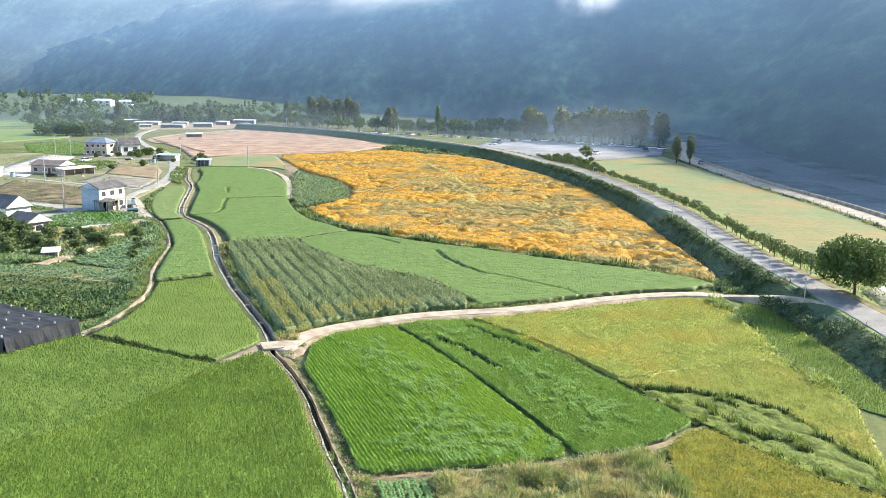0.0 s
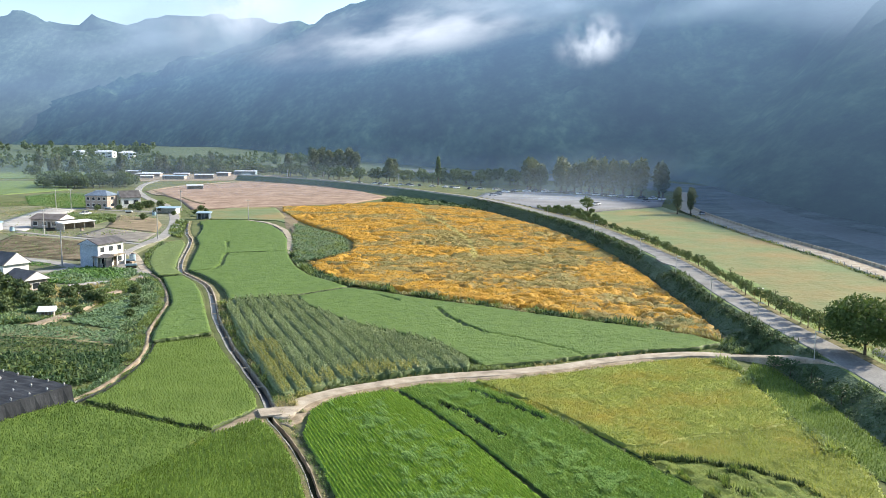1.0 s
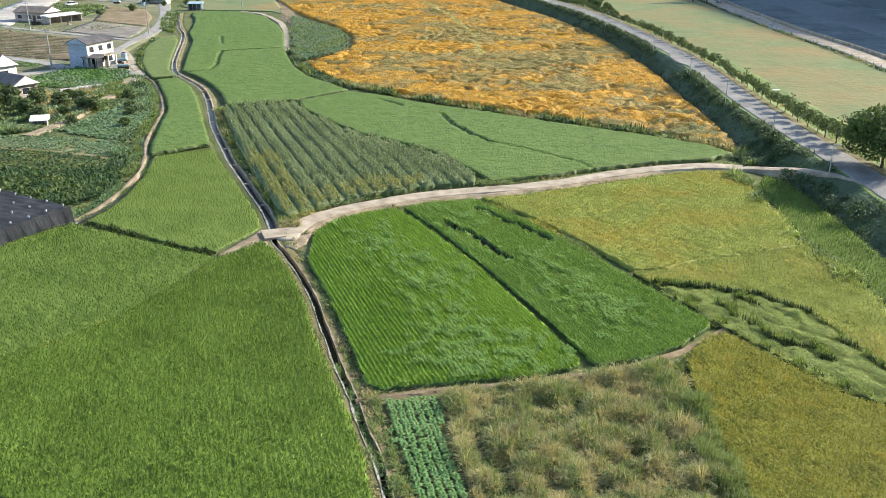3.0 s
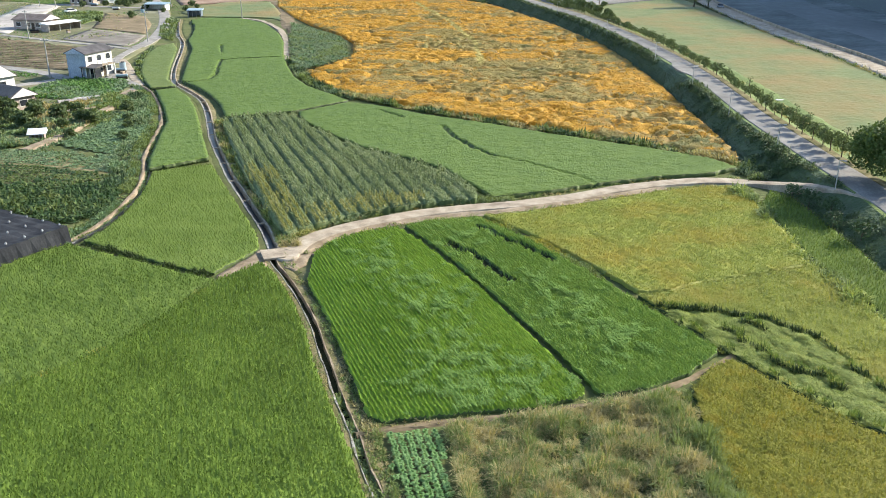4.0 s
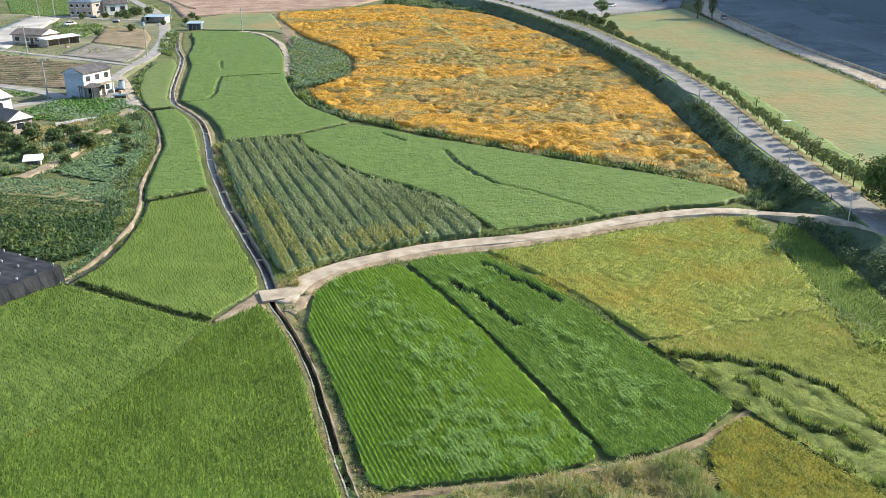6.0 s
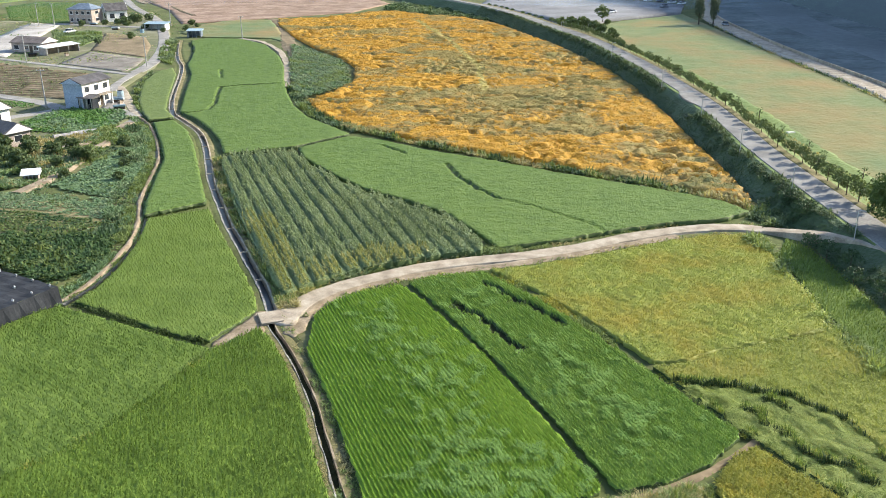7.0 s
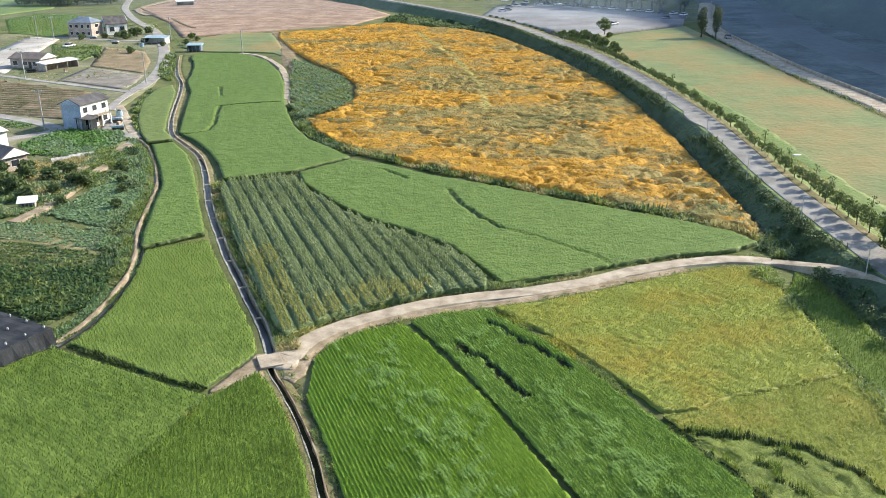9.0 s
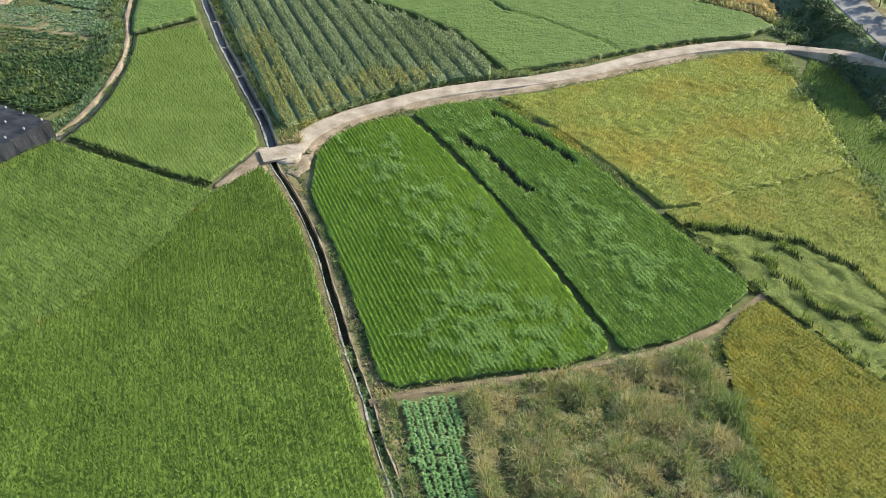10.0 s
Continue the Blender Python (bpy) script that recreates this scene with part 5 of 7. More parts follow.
weeds("lane_weeds", "low weeds on the lane shoulders", belt(LANE, 1.6, 2.6), [WEED_G, WEED], 6.0, 0.35, 91, width=0.07, cat="weeds", clump=0.6)
weeds("lane_weeds", "low weeds on the lane shoulders", belt(LANE[4:], -2.6, -1.6), [WEED, WEED_G], 6.0, 0.35, 92, width=0.07, cat="weeds", clump=0.6)
weeds("levee_foot_weeds", "pale green weeds at the ripening paddy's edge", [(36.8, 110.0), (39.2, 109.5), (38.6, 103.5), (38.0, 94.0), (37.4, 86.0), (38.4, 79.0), (38.0, 70.0), (36.2, 70.0), (36.6, 79.0), (35.6, 86.0), (36.8, 94.0), (37.0, 102.0)], [LODGED, WEED_G], 9.0, 1.1, 93, width=0.12, cat="weeds")
weeds("bund_grass", "grassy bund between two paddies", [(4.5, 99.6), (5.6, 100.2), (10.0, 94.1), (14.3, 86.4), (17.6, 79.3), (20.7, 72.4), (23.1, 66.6), (22.3, 66.6), (19.9, 71.9), (16.8, 78.6), (13.5, 85.6), (9.1, 93.6)], [WEED_G, RICE_Y], 16.0, 0.42, 95, width=0.08, cat="grass")
weeds("bund_grass", "low grassy bund below the bright paddy", [(-5.0, 56.9), (2.4, 57.9), (7.3, 58.4), (10.4, 59.7), (15.6, 60.9), (19.0, 62.7), (18.6, 62.2), (15.4, 60.3), (10.4, 58.9), (3.5, 57.3), (-5.0, 56.2)], [WEED, WEED_G], 5.0, 0.25, 96, width=0.07, cat="grass")
weeds("path_weeds", "pale green weeds along the earth footpath", belt(LEFT_PATH, -2.2, -0.4), [CROP, WEED_G, WEED_G], 10.0, 0.6, 97, width=0.11, cat="weeds")
weeds("path_hedge", "dark overgrown hedge between garden plots and footpath", belt(LEFT_PATH[4:11], -4.4, -2.0), [SHRUB, BANK, CROP], 5.0, 1.0, 198, width=0.16, cat="scrub", clump=0.3)
# strips of dark blades paint the shadow line at the paddy edges
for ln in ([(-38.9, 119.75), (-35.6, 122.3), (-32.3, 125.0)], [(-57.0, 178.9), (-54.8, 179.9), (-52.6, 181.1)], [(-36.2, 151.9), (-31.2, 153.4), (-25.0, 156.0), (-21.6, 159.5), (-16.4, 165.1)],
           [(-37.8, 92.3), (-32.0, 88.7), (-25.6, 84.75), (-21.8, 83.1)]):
    weeds("field_edge", "dark stalk blades drawing the shaded line along a paddy's bund", belt(ln, -0.22, 0.22), [STEM_SHADE, STEM_SHADE], 34.0, 0.55, 196, width=0.06, cat="rice", rise=0.9, thin=0.0, clump=0.6)
weeds("seam_grass", "grassy strip between two mid-green paddies", belt([(-21.0, 81.2), (-23.2, 74.4), (-26.1, 68.3), (-28.6, 64.65), (-32.1, 61.4), (-45.6, 54.55)], -0.3, 0.3), [RICE_Y, WEED_G], 26.0, 0.62, 94, width=0.05, cat="grass", thin=0.1)
weeds("lane_weeds", "yellowing weeds between corn and lane", belt(LANE[1:8], -3.3, -1.45), [CORN_Y, WEED, BANK, WEED_G], 12.0, 0.75, 191, width=0.08, cat="weeds", clump=0.5, thin=0.25)
weeds("lane_weeds", "scrubby growth where the lane meets the levee", [(37.5, 115.6), (41.0, 118.4), (42.4, 122.4), (44.4, 124.5), (44.8, 116.0), (42.2, 113.2), (40.2, 114.4)], [BANK, SHRUB, WEED_G], 8.0, 0.8, 192, width=0.14, cat="scrub", clump=0.5)
weeds("path_weeds", "grass between footpath and runnel", belt(LEFT_PATH, 0.3, 0.75), [WEED_G, CROP], 12.0, 0.4, 197, width=0.09, cat="weeds")

# lodged rice
def lodged():
    x, y, _ = spread(LODGE, 0.15, 0.15, 10, 98, 0.4)
    k = lying(x, y)
    edge = k & ~lying(x, y + 0.55)   # torn edge below the standing crop
    swirl = x * 0.9 + 2.2 * fbm(x * 0.35, y * 0.35, 97, 2)
    n = fbm(x * 0.9, y * 0.9, 99, 3) + 0.12 * np.sin(2.3 * swirl + 1.1 * y)
    ang = 1.5 + 6.0 * fbm(x * 0.25, y * 0.25, 100, 2)
    f = k & ~edge
    a, b = blades(x[f], y[f], 0.08 + 0.75 * np.clip(n[f] - 0.35, 0, 1), 8, 0.42, 0.04, 0.36, 101, lean=(0.8 * np.cos(ang[f]), 0.8 * np.sin(ang[f])), bend=0.8)
    out = [("lying_blades", mesh_np("lying_blades", a, b, LODGED))]
    # shade of the torn wall painted by dark stalk blades
    a, b = blades(x[edge], y[edge], 0.05 + 0 * x[edge], 6, 0.75, 0.06, 0.9, 103, lean=(0.0, 0.25))
    out.append(("shaded_stalks", mesh_np("shaded_stalks", a, b, STEM_SHADE)))
    k = ~k   # stalks still upright along the torn edge
    a, b = blades(x[k], y[k], 0.12 + 0 * x[k], 5, 0.85, 0.045, 0.92, 102)
    out.append(("standing_blades", mesh_np("standing_blades", a, b, RICE_D)))
    stuff("lodged_rice", "pale rice flattened by wind in swirls", "rice", out)


lodged()

# ---- gardens and plots by the village ----
F_P = [(-56.0, 112.9), (-48.4, 113.6), (-41.2, 113.2), (-39.6, 109.5), (-39.0, 105.0), (-39.3, 101.1), (-41.2, 98.9), (-43.7, 98.6), (-48.7, 101.8), (-58.0, 106.0)]
F_Q = [(-66.0, 130.5), (-54.0, 127.6), (-45.0, 122.6), (-42.6, 117.2), (-47.7, 114.6), (-58.0, 114.2), (-66.0, 118.0)]
F_R = [(-57.6, 135.0), (-56.2, 145.9), (-54.7, 158.5), (-53.6, 166.0), (-50.2, 157.6), (-47.0, 143.6), (-45.6, 132.0), (-46.5, 129.0), (-52.0, 131.5)]
F_U = [(-82.0, 179.7), (-80.6, 189.6), (-78.9, 192.6), (-65.8, 191.4), (-62.4, 182.9), (-63.4, 169.3), (-69.9, 169.8), (-77.0, 171.6)]
F_X = [(-125.0, 258.5), (-108.5, 248.6), (-97.0, 241.7), (-89.2, 236.6), (-86.0, 222.0), (-82.9, 203.7), (-91.0, 206.4), (-99.9, 209.4), (-116.0, 216.0)]
F_XG = [(-112.0, 208.0), (-98.0, 203.5), (-87.5, 199.5), (-86.5, 195.0), (-104.0, 196.0)]
F_Y = [(-106.2, 256.6), (-106.6, 281.0), (-84.6, 264.8), (-82.4, 250.0), (-82.6, 241.0)]
F_Y2 = [(-107.2, 283.2), (-119.0, 329.0), (-101.0, 317.2), (-91.5, 293.0), (-85.4, 267.6)]
F_MOUND = [(-141.9, 337.8), (-122.7, 336.3), (-114.3, 312.9), (-114.2, 295.1), (-124.6, 298.6)]
F_GP = [(-205.4, 438.4), (-201.8, 467.5), (-178.4, 458.8), (-146.8, 366.5), (-152.1, 363.2), (-176.1, 379.1)]


def crop_rows(name, label, poly, turn, du, dv, mats, height, seed, count=9, width=0.3, rise=0.5, cat="crop", cut=0.0, z=0.05):
    x, y, v = spread(poly, du, dv, turn, seed, 0.1)
    rng = np.random.default_rng(seed)
    pick = fbm(x * 0.2, y * 0.2, seed, 3) + rng.normal(0, 0.06, len(x))
    k = pick > np.quantile(pick, cut) if cut else np.ones(len(x), bool)
    x, y, pick = x[k], y[k], pick[k]
    pieces = []
    for m, mat in enumerate(mats):
        lo, hi = (np.quantile(pick, q) for q in (m / len(mats), (m + 1) / len(mats)))
        s = (pick >= lo) & (pick <= hi)
        h = height * rng.uniform(0.75, 1.25, s.sum())
        a, b = blades(x[s], y[s], z + 0 * x[s], count, h, width, rise, seed + m)
        pieces.append(("leaves", mesh_np("leaves", a, b, mat)))
    return stuff(name, label, cat, pieces)


crop_rows("shrub_plot", "bushy blue-green crop plants in rows", F_SHRUBS, -62, 0.8, 1.9, [BANK, CROP, BANK, WEED_G], 1.25, 72, count=36, width=0.24, rise=0.5, z=0.45)
crop_rows("pepper_plot", "dense dark green pepper plants", F_P, -8, 0.35, 0.5, [CROP_D, CROP_O, CROP_D], 0.95, 110, count=12, width=0.22, rise=0.65)
crop_rows("row_crop", "dark green crop in clear rows over bare soil", [(-66.0, 124.5), (-54.0, 122.2), (-43.2, 118.2), (-42.6, 117.2), (-47.7, 114.6), (-58.0, 114.2), (-66.0, 118.0)], -12, 0.35, 1.0, [CROP_D, CROP_O], 0.6, 112, count=11, width=0.24)
crop_rows("row_crop", "sparse low green crop with pale soil between", [(-70.0, 132.5), (-54.0, 130.6), (-46.2, 128.0), (-43.4, 119.0), (-54.0, 123.0), (-70.0, 126.4)], -12, 0.35, 0.85, [CROP, BANK, CROP], 0.55, 114, count=10, width=0.24, cut=0.08)
crop_rows("cabbage_plot", "blue-green cabbage plants in rows", F_R, 75, 0.5, 0.7, [CROP, CROP], 0.62, 116, count=12, width=0.34)
crop_rows("garden_plot", "bright green leafy garden plot", F_U, 20, 0.55, 1.0, [CROP_G, CROP], 0.85, 118, count=12, width=0.36)
crop_rows("strip_field", "low brown and green strips of young crop", F_X, -15, 0.5, 2.4, [BANK, WEED_G], 0.42, 120, count=8, width=0.22, z=0.35, cut=0.3)
crop_rows("strip_field", "small green crop strip behind the house", F_XG, -15, 0.6, 1.2, [CROP_G], 0.6, 121, count=8, width=0.3)
crop_rows("green_field", "broad green crop field above the yard", F_GP, 30, 1.0, 1.3, [CROP_G, RICE_FAR], 0.8, 122, count=6, width=0.4, rise=0.4)
tagged(new("tilled_strips", canopy_mesh("tilled_strips", F_X, 0.2, 1.5, 0.4, -15, TILL, row=2.4, row_amp=0.32, rough=0.08)), "brown tilled strips in straight ridges", "plot", kind="structure")
for nm, poly, mat, lab in (("bare_plot", F_Y, GREY_SOIL, "grey-brown bare plot by the lane"), ("bare_plot", F_Y2, TILL, "brown bare plot behind a kerb"),
                           ("bare_plot", F_Q, BUND, "pale tilled soil under a sparse crop"), ("bare_plot", F_GP, TURF, "green field soil"), ("bare_plot", F_MOUND, TURF, "rough green mound behind the farmhouse"), ("bare_plot", F_P, GROUND, "dark soil under peppers")):
    tagged(new(nm, canopy_mesh(nm, poly, 0.15, 1.5, 1.5, 20, mat, rough=0.06, rough_scale=0.4)), lab + ", flat ground", "plot", kind="structure")
YARD = [(-150.0, 300.0), (-162.0, 366.0), (-146.0, 356.0), (-134.0, 300.0), (-127.0, 270.0), (-140.0, 276.0)]
tagged(new("village_yard", canopy_mesh("village_yard", YARD, 0.2, 2.5, 2.5, 0, PALE, rough=0.05)), "bright concrete yard in the village", "yard", kind="structure")
for ln, hw in (([(-160, 352), (-150, 361), (-128, 352), (-104, 345)], 1.8), ([(-128, 267.5), (-108.5, 255.0), (-94.6, 246.4), (-80, 237.3)], 1.0), ([(-104, 211), (-90, 202), (-83.5, 197), (-80, 192), (-85, 186), (-92, 180)], 1.5),
               ([(-66.5, 191.0), (-60.5, 181.5), (-63, 170), (-66.5, 160), (-72, 158)], 0.9)):
    road_top("side_lane", ln, hw, 0.2, 0.1, LANE_G, "narrow pale concrete lane between plots")
tagged(new("field_path", ribbon("field_path", [(-66.0, 307.6), (-57.5, 299.5), (-48.7, 279.5), (-42.8, 257.0), (-38.9, 234.0), (-35.7, 214.0)], [(-1.1, 0.0), (-0.8, 0.4), (0.7, 0.4), (1.0, 0.0)], CONCRETE, 1.0, 0.35)), "pale stony path round the paddy", "path", kind="structure")
for ln in ([(-60.2, 178.4), (-61.4, 168.8), (-62.9, 158.7), (-61.9, 148.4)], [(-58.6, 166.2), (-59.5, 154.0), (-59.2, 140.7), (-61.3, 131.4)]):
    tagged(new("garden_path", ribbon("garden_path", ln, [(-1.2, 0.02), (-0.8, 0.34), (0.8, 0.34), (1.2, 0.02)], DIRT, 0.8, 0.3, 5)), "pale trodden garden path between beds", "path", kind="structure")
weeds("garden_scrub", "mixed garden scrub and tall weeds", [(-79.0, 160.5), (-73.2, 164.1), (-66.8, 167.9), (-62.0, 176.5), (-55.5, 166.0), (-58.0, 150.2), (-59.6, 137.3), (-66.0, 131.6), (-84.0, 140.0)], [WEED_G, CROP, BANK, WEED], 6.5, 0.8, 124, width=0.22, cat="scrub", count=10, clump=0.2)
weeds("lane_hedge", "green weeds between lane and paddy", [(-60.5, 186.5), (-64.5, 197.0), (-70.5, 219.0), (-74.0, 238.0), (-76.0, 243.0), (-71.0, 214.0), (-66.5, 199.0)], [WEED_G, BANK], 8.0, 0.85, 125, width=0.22, cat="weeds", count=9)
weeds("stream_weeds", "reeds at the channel's upper end", [(-73.0, 252.0), (-80.0, 280.0), (-86.0, 304.0), (-90.0, 310.0), (-86.0, 284.0), (-80.0, 262.0)], [WEED_G, BANK], 3.0, 0.9, 126, width=0.3, cat="weeds")
weeds("far_scrub", "dark green scrub beyond the orange field", [(-10.0, 392.0), (12.0, 372.0), (22.0, 352.0), (25.0, 358.0), (8.0, 402.0), (-16.0, 440.0), (-22.0, 432.0), (-24.0, 408.0)], [SHRUB, BANK], 1.2, 1.0, 127, width=0.7, cat="scrub", count=9)

# ---- black shade net ----
def shade_net():
    t = thing("shade_net", 0, 0, 0, 0, "black crop shade net stretched over rows of posts", "shade net")
    c = np.array([(-39.2, 92.8), (-43.6, 84.8), (-62.0, 96.0), (-57.0, 103.5)])   # corners: near path, along the paddy, outward
    h = 1.9
    bm = bmesh.new()
    n = 14
    g = [[None] * (n + 1) for _ in range(n + 1)]
    for i in range(n + 1):
        for j in range(n + 1):
            u, v = i / n, j / n
            p = (c[0] * (1 - u) + c[3] * u) * (1 - v) + (c[1] * (1 - u) + c[2] * u) * v
            sag = 0.16 * (math.cos(u * 6 * 2 * math.pi) * 0.5 - 0.5) + 0.05 * math.sin(v * 30 + i)
            g[i][j] = bm.verts.new((p[0], p[1], h + sag))
    for i in range(n):
        for j in range(n):
            bm.faces.new((g[i][j], g[i + 1][j], g[i + 1][j + 1], g[i][j + 1]))
    part("roof_net", bm, NET, t)
    for a, b in ((0, 1), (1, 2)):
        bm = bmesh.new()
        m = 16
        low, top = [], []
        for i in range(m + 1):
            p = c[a] + (c[b] - c[a]) * i / m
            k = 0.35 * (1 + 0.3 * math.sin(i * 2.1))
            out = Vector((0.85, -0.5, 0)) * k if a == 0 else Vector((-0.35, -0.9, 0)) * k
            low.append(bm.verts.new((p[0] + out.x, p[1] + out.y, 0.05)))
            top.append(bm.verts.new((p[0], p[1], h + 0.004)))
        for i in range(m):
            bm.faces.new((low[i], low[i + 1], top[i + 1], top[i]))
        part("side_net", bm, NET, t)
    for i in range(8):
        for j in range(5):
            u, v = (i + 0.3) / 7.6, (j + 0.15) / 4.3
            p = (c[0] * (1 - u) + c[3] * u) * (1 - v) + (c[1] * (1 - u) + c[2] * u) * v
            part("post", boxed(p[0] - 0.05, p[0] + 0.05, p[1] - 0.05, p[1] + 0.05, -0.05, h + 0.22), POLE_M, t)
            part("cap", boxed(p[0] - 0.11, p[0] + 0.11, p[1] - 0.11, p[1] + 0.11, h + 0.02, h + 0.12, 0.03), STEEL, t, "pale cap pinning the net")


shade_net()
VILLAGE = [(-61.5, 178.0), (-62.0, 188.0), (-74.5, 216.0), (-76.3, 246.0), (-80.0, 268.0), (-85.0, 292.0), (-96.0, 330.0), (-104.0, 356.0), (-128.0, 412.0), (-150.0, 372.0), (-230.0, 380.0), (-230.0, 240.0), (-120.0, 190.0), (-92.0, 172.0), (-84.0, 160.0), (-66.0, 166.0)]
tagged(new("village_ground", canopy_mesh("village_ground", VILLAGE, 0.08, 3.0, 3.0, 0, PLOT_G, rough=0.0)), "worn tan and green village ground", "ground", kind="structure")
APRON = [(-71.2, 192.4), (-66.9, 193.2), (-68.0, 199.0), (-71.4, 206.5), (-74.6, 207.0), (-73.0, 201.0)]
tagged(new("house_apron", canopy_mesh("house_apron", APRON, 0.14, 1.0, 1.0, 0, LANE_G, rough=0.0)), "pale concrete forecourt round the house", "yard", kind="structure")

# ---- buildings ----
def window(parent, x, y, z, w, h, face):
    """A framed pane in a wall; face: the side that it looks to (x, -x, y, -y)."""
    s = -1 if face[0] == "-" else 1
    flat = face[-1] == "y"
    def slab(u, v, d0, d1):
        a, b = sorted((s * d0, s * d1))
        return boxed(x - u, x + u, y + a, y + b, z - v, z + v) if flat else boxed(x + a, x + b, y - u, y + u, z - v, z + v)
    win = part("window", slab(w / 2 + 0.08, h / 2 + 0.08, -0.05, 0.05), WALL_W, parent, "pale window frame")
    part("pane", slab(w / 2, h / 2, 0.0, 0.065), GLASS_D, win, "dark glass pane")
    if flat:
        part("sill", boxed(x - w / 2 - 0.15, x + w / 2 + 0.15, y + min(0, s * 0.16), y + max(0, s * 0.16), z - h / 2 - 0.14, z - h / 2 - 0.081), WALL_W, win)


def hip_roof(L, W, z, rise, over, ridge_cut):
    bm = bmesh.new()
    a, b = L / 2 + over, W / 2 + over
    e = [bm.verts.new(p) for p in ((-a, -b, z), (a, -b, z), (a, b, z), (-a, b, z))]
    lo = [bm.verts.new((v.co.x, v.co.y, z - 0.18)) for v in e]
    r = [bm.verts.new((-a + ridge_cut, 0, z + rise)), bm.verts.new((a - ridge_cut, 0, z + rise))]
    for f in ((e[0], e[1], r[1], r[0]), (e[2], e[3], r[0], r[1]), (e[1], e[2], r[1]), (e[3], e[0], r[0]), lo[::-1]):
        bm.faces.new(f)
    for i in range(4):
        bm.faces.new((lo[i], lo[(i + 1) % 4], e[(i + 1) % 4], e[i]))
    return bm


def gable_wall(x, W, z, rise, thick):
    bm = bmesh.new()
    pts = [(-W / 2, z), (W / 2, z), (0, z + rise)]
    a = [bm.verts.new((x - thick / 2, u, v)) for u, v in pts]
    b = [bm.verts.new((x + thick / 2, u, v)) for u, v in pts]
    bm.faces.new(a[::-1])
    bm.faces.new(b)
    for i in range(3):
        bm.faces.new((a[i], a[(i + 1) % 3], b[(i + 1) % 3], b[i]))
    return bm


def house(x, y, turn, L, W, H, wall, roof, label, storeys=1, rise=1.4, kind="hip", end_wall=None, rows=3, group="village houses"):
    t = thing("house", x, y, 0, turn, label, "house", group)
    T = 0.25
    part("wall", boxed(-L / 2, L / 2, -W / 2, -W / 2 + T, -0.1, H), wall, t)
    part("wall", boxed(-L / 2, L / 2, W / 2 - T, W / 2, -0.1, H), wall, t)
    part("wall", boxed(-L / 2, -L / 2 + T, -W / 2 + T, W / 2 - T, -0.1, H), end_wall or wall, t)
    part("wall", boxed(L / 2 - T, L / 2, -W / 2 + T, W / 2 - T, -0.1, H), wall, t)
    if end_wall:
        part("cladding", boxed(-L / 2 - 0.06, -L / 2 - 0.004, -W / 2 - 0.05, W / 2 + 0.05, -0.1, H), end_wall, t, "blue-grey rendered end wall")
    if kind == "hip":
        part("roof", hip_roof(L, W, H + 0.18, rise, 0.5, W * 0.45), roof, t, "dark tiled hipped roof")
    else:
        part("roof", hip_roof(L, W, H + 0.18, rise, 0.45, 0.02), roof, t, "dark gabled roof")
        for s in (-1, 1):
            part("gable", gable_wall(s * (L / 2 + 0.52), W + 0.5, H + 0.05, rise * 1.02, 0.12), end_wall or WALL_W, t, "plain gable end")
    per = H / storeys
    for s in range(storeys):
        zc = s * per + per * 0.55
        for k in range(rows):
            xx = -L / 2 + L * (k + 0.5) / rows
            window(t, xx, -W / 2, zc, L / rows * 0.45, per * 0.42, "-y")
            window(t, xx, W / 2, zc, L / rows * 0.4, per * 0.4, "y")
        window(t, L / 2, 0, zc, W * 0.3, per * 0.42, "x")
        if not end_wall:
            window(t, -L / 2, 0, zc, W * 0.3, per * 0.42, "-x")
    door = part("door", boxed(L * 0.16 - 0.5, L * 0.16 + 0.5, -W / 2 - 0.05, -W / 2 + 0.02, 0.0, 2.05), BARK, t, "dark wooden door")
    part("handle", boxed(L * 0.16 + 0.34, L * 0.16 + 0.4, -W / 2 - 0.11, -W / 2 - 0.051, 0.95, 1.1), STEEL, door)
    return t


h1 = house(-75.2, 197.0, 70, 8.4, 4.8, 5.2, WALL_W, ROOF_D, "two-storey white house with blue-grey end wall and dark roof", 2, 1.15, "gable", WALL_B)
part("balcony", boxed(-2.4, 3.2, -3.9, -2.404, 2.45, 2.62), CONCRETE, h1)
for i in range(8):
    part("baluster", boxed(-2.35 + i * 0.78, -2.29 + i * 0.78, -3.88, -3.82, 2.621, 3.4), STEEL, h1)
part("rail", boxed(-2.4, 3.2, -3.9, -3.8, 3.401, 3.47), STEEL, h1)
for i in (-2.2, 0.4, 3.0):
    part("column", boxed(i - 0.12, i + 0.12, -3.85, -3.6, -0.1, 2.449), WALL_W, h1)
house(-76.6, 162.6, -35, 6.6, 4.6, 2.5, WALL_T, ROOF_D, "tan cottage with white-trimmed gable and dark roof", 1, 1.5, "gable", rows=3)
house(-87.5, 177.0, -32, 7.5, 5.5, 3.4, WALL_W, ROOF_D, "white cottage with a steep dark gabled roof", 1, 2.2, "gable", rows=2)
house(-139.5, 366.0, -12, 10.0, 7.5, 5.4, WALL_T, ROOF_S, "two-storey pinkish house with slate-blue roof", 2, 2.0, "hip", rows=4)
house(-130.0, 372.0, 35, 8.0, 6.0, 4.2, WALL_W, ROOF_D, "white house with steep gabled roof", 1, 2.8, "gable", rows=2)
house(-124.5, 284.0, -18, 11.0, 7.0, 2.8, WALL_T, ROOF_N, "low farmhouse with brown pitched roof", 1, 1.5, "gable", rows=3)


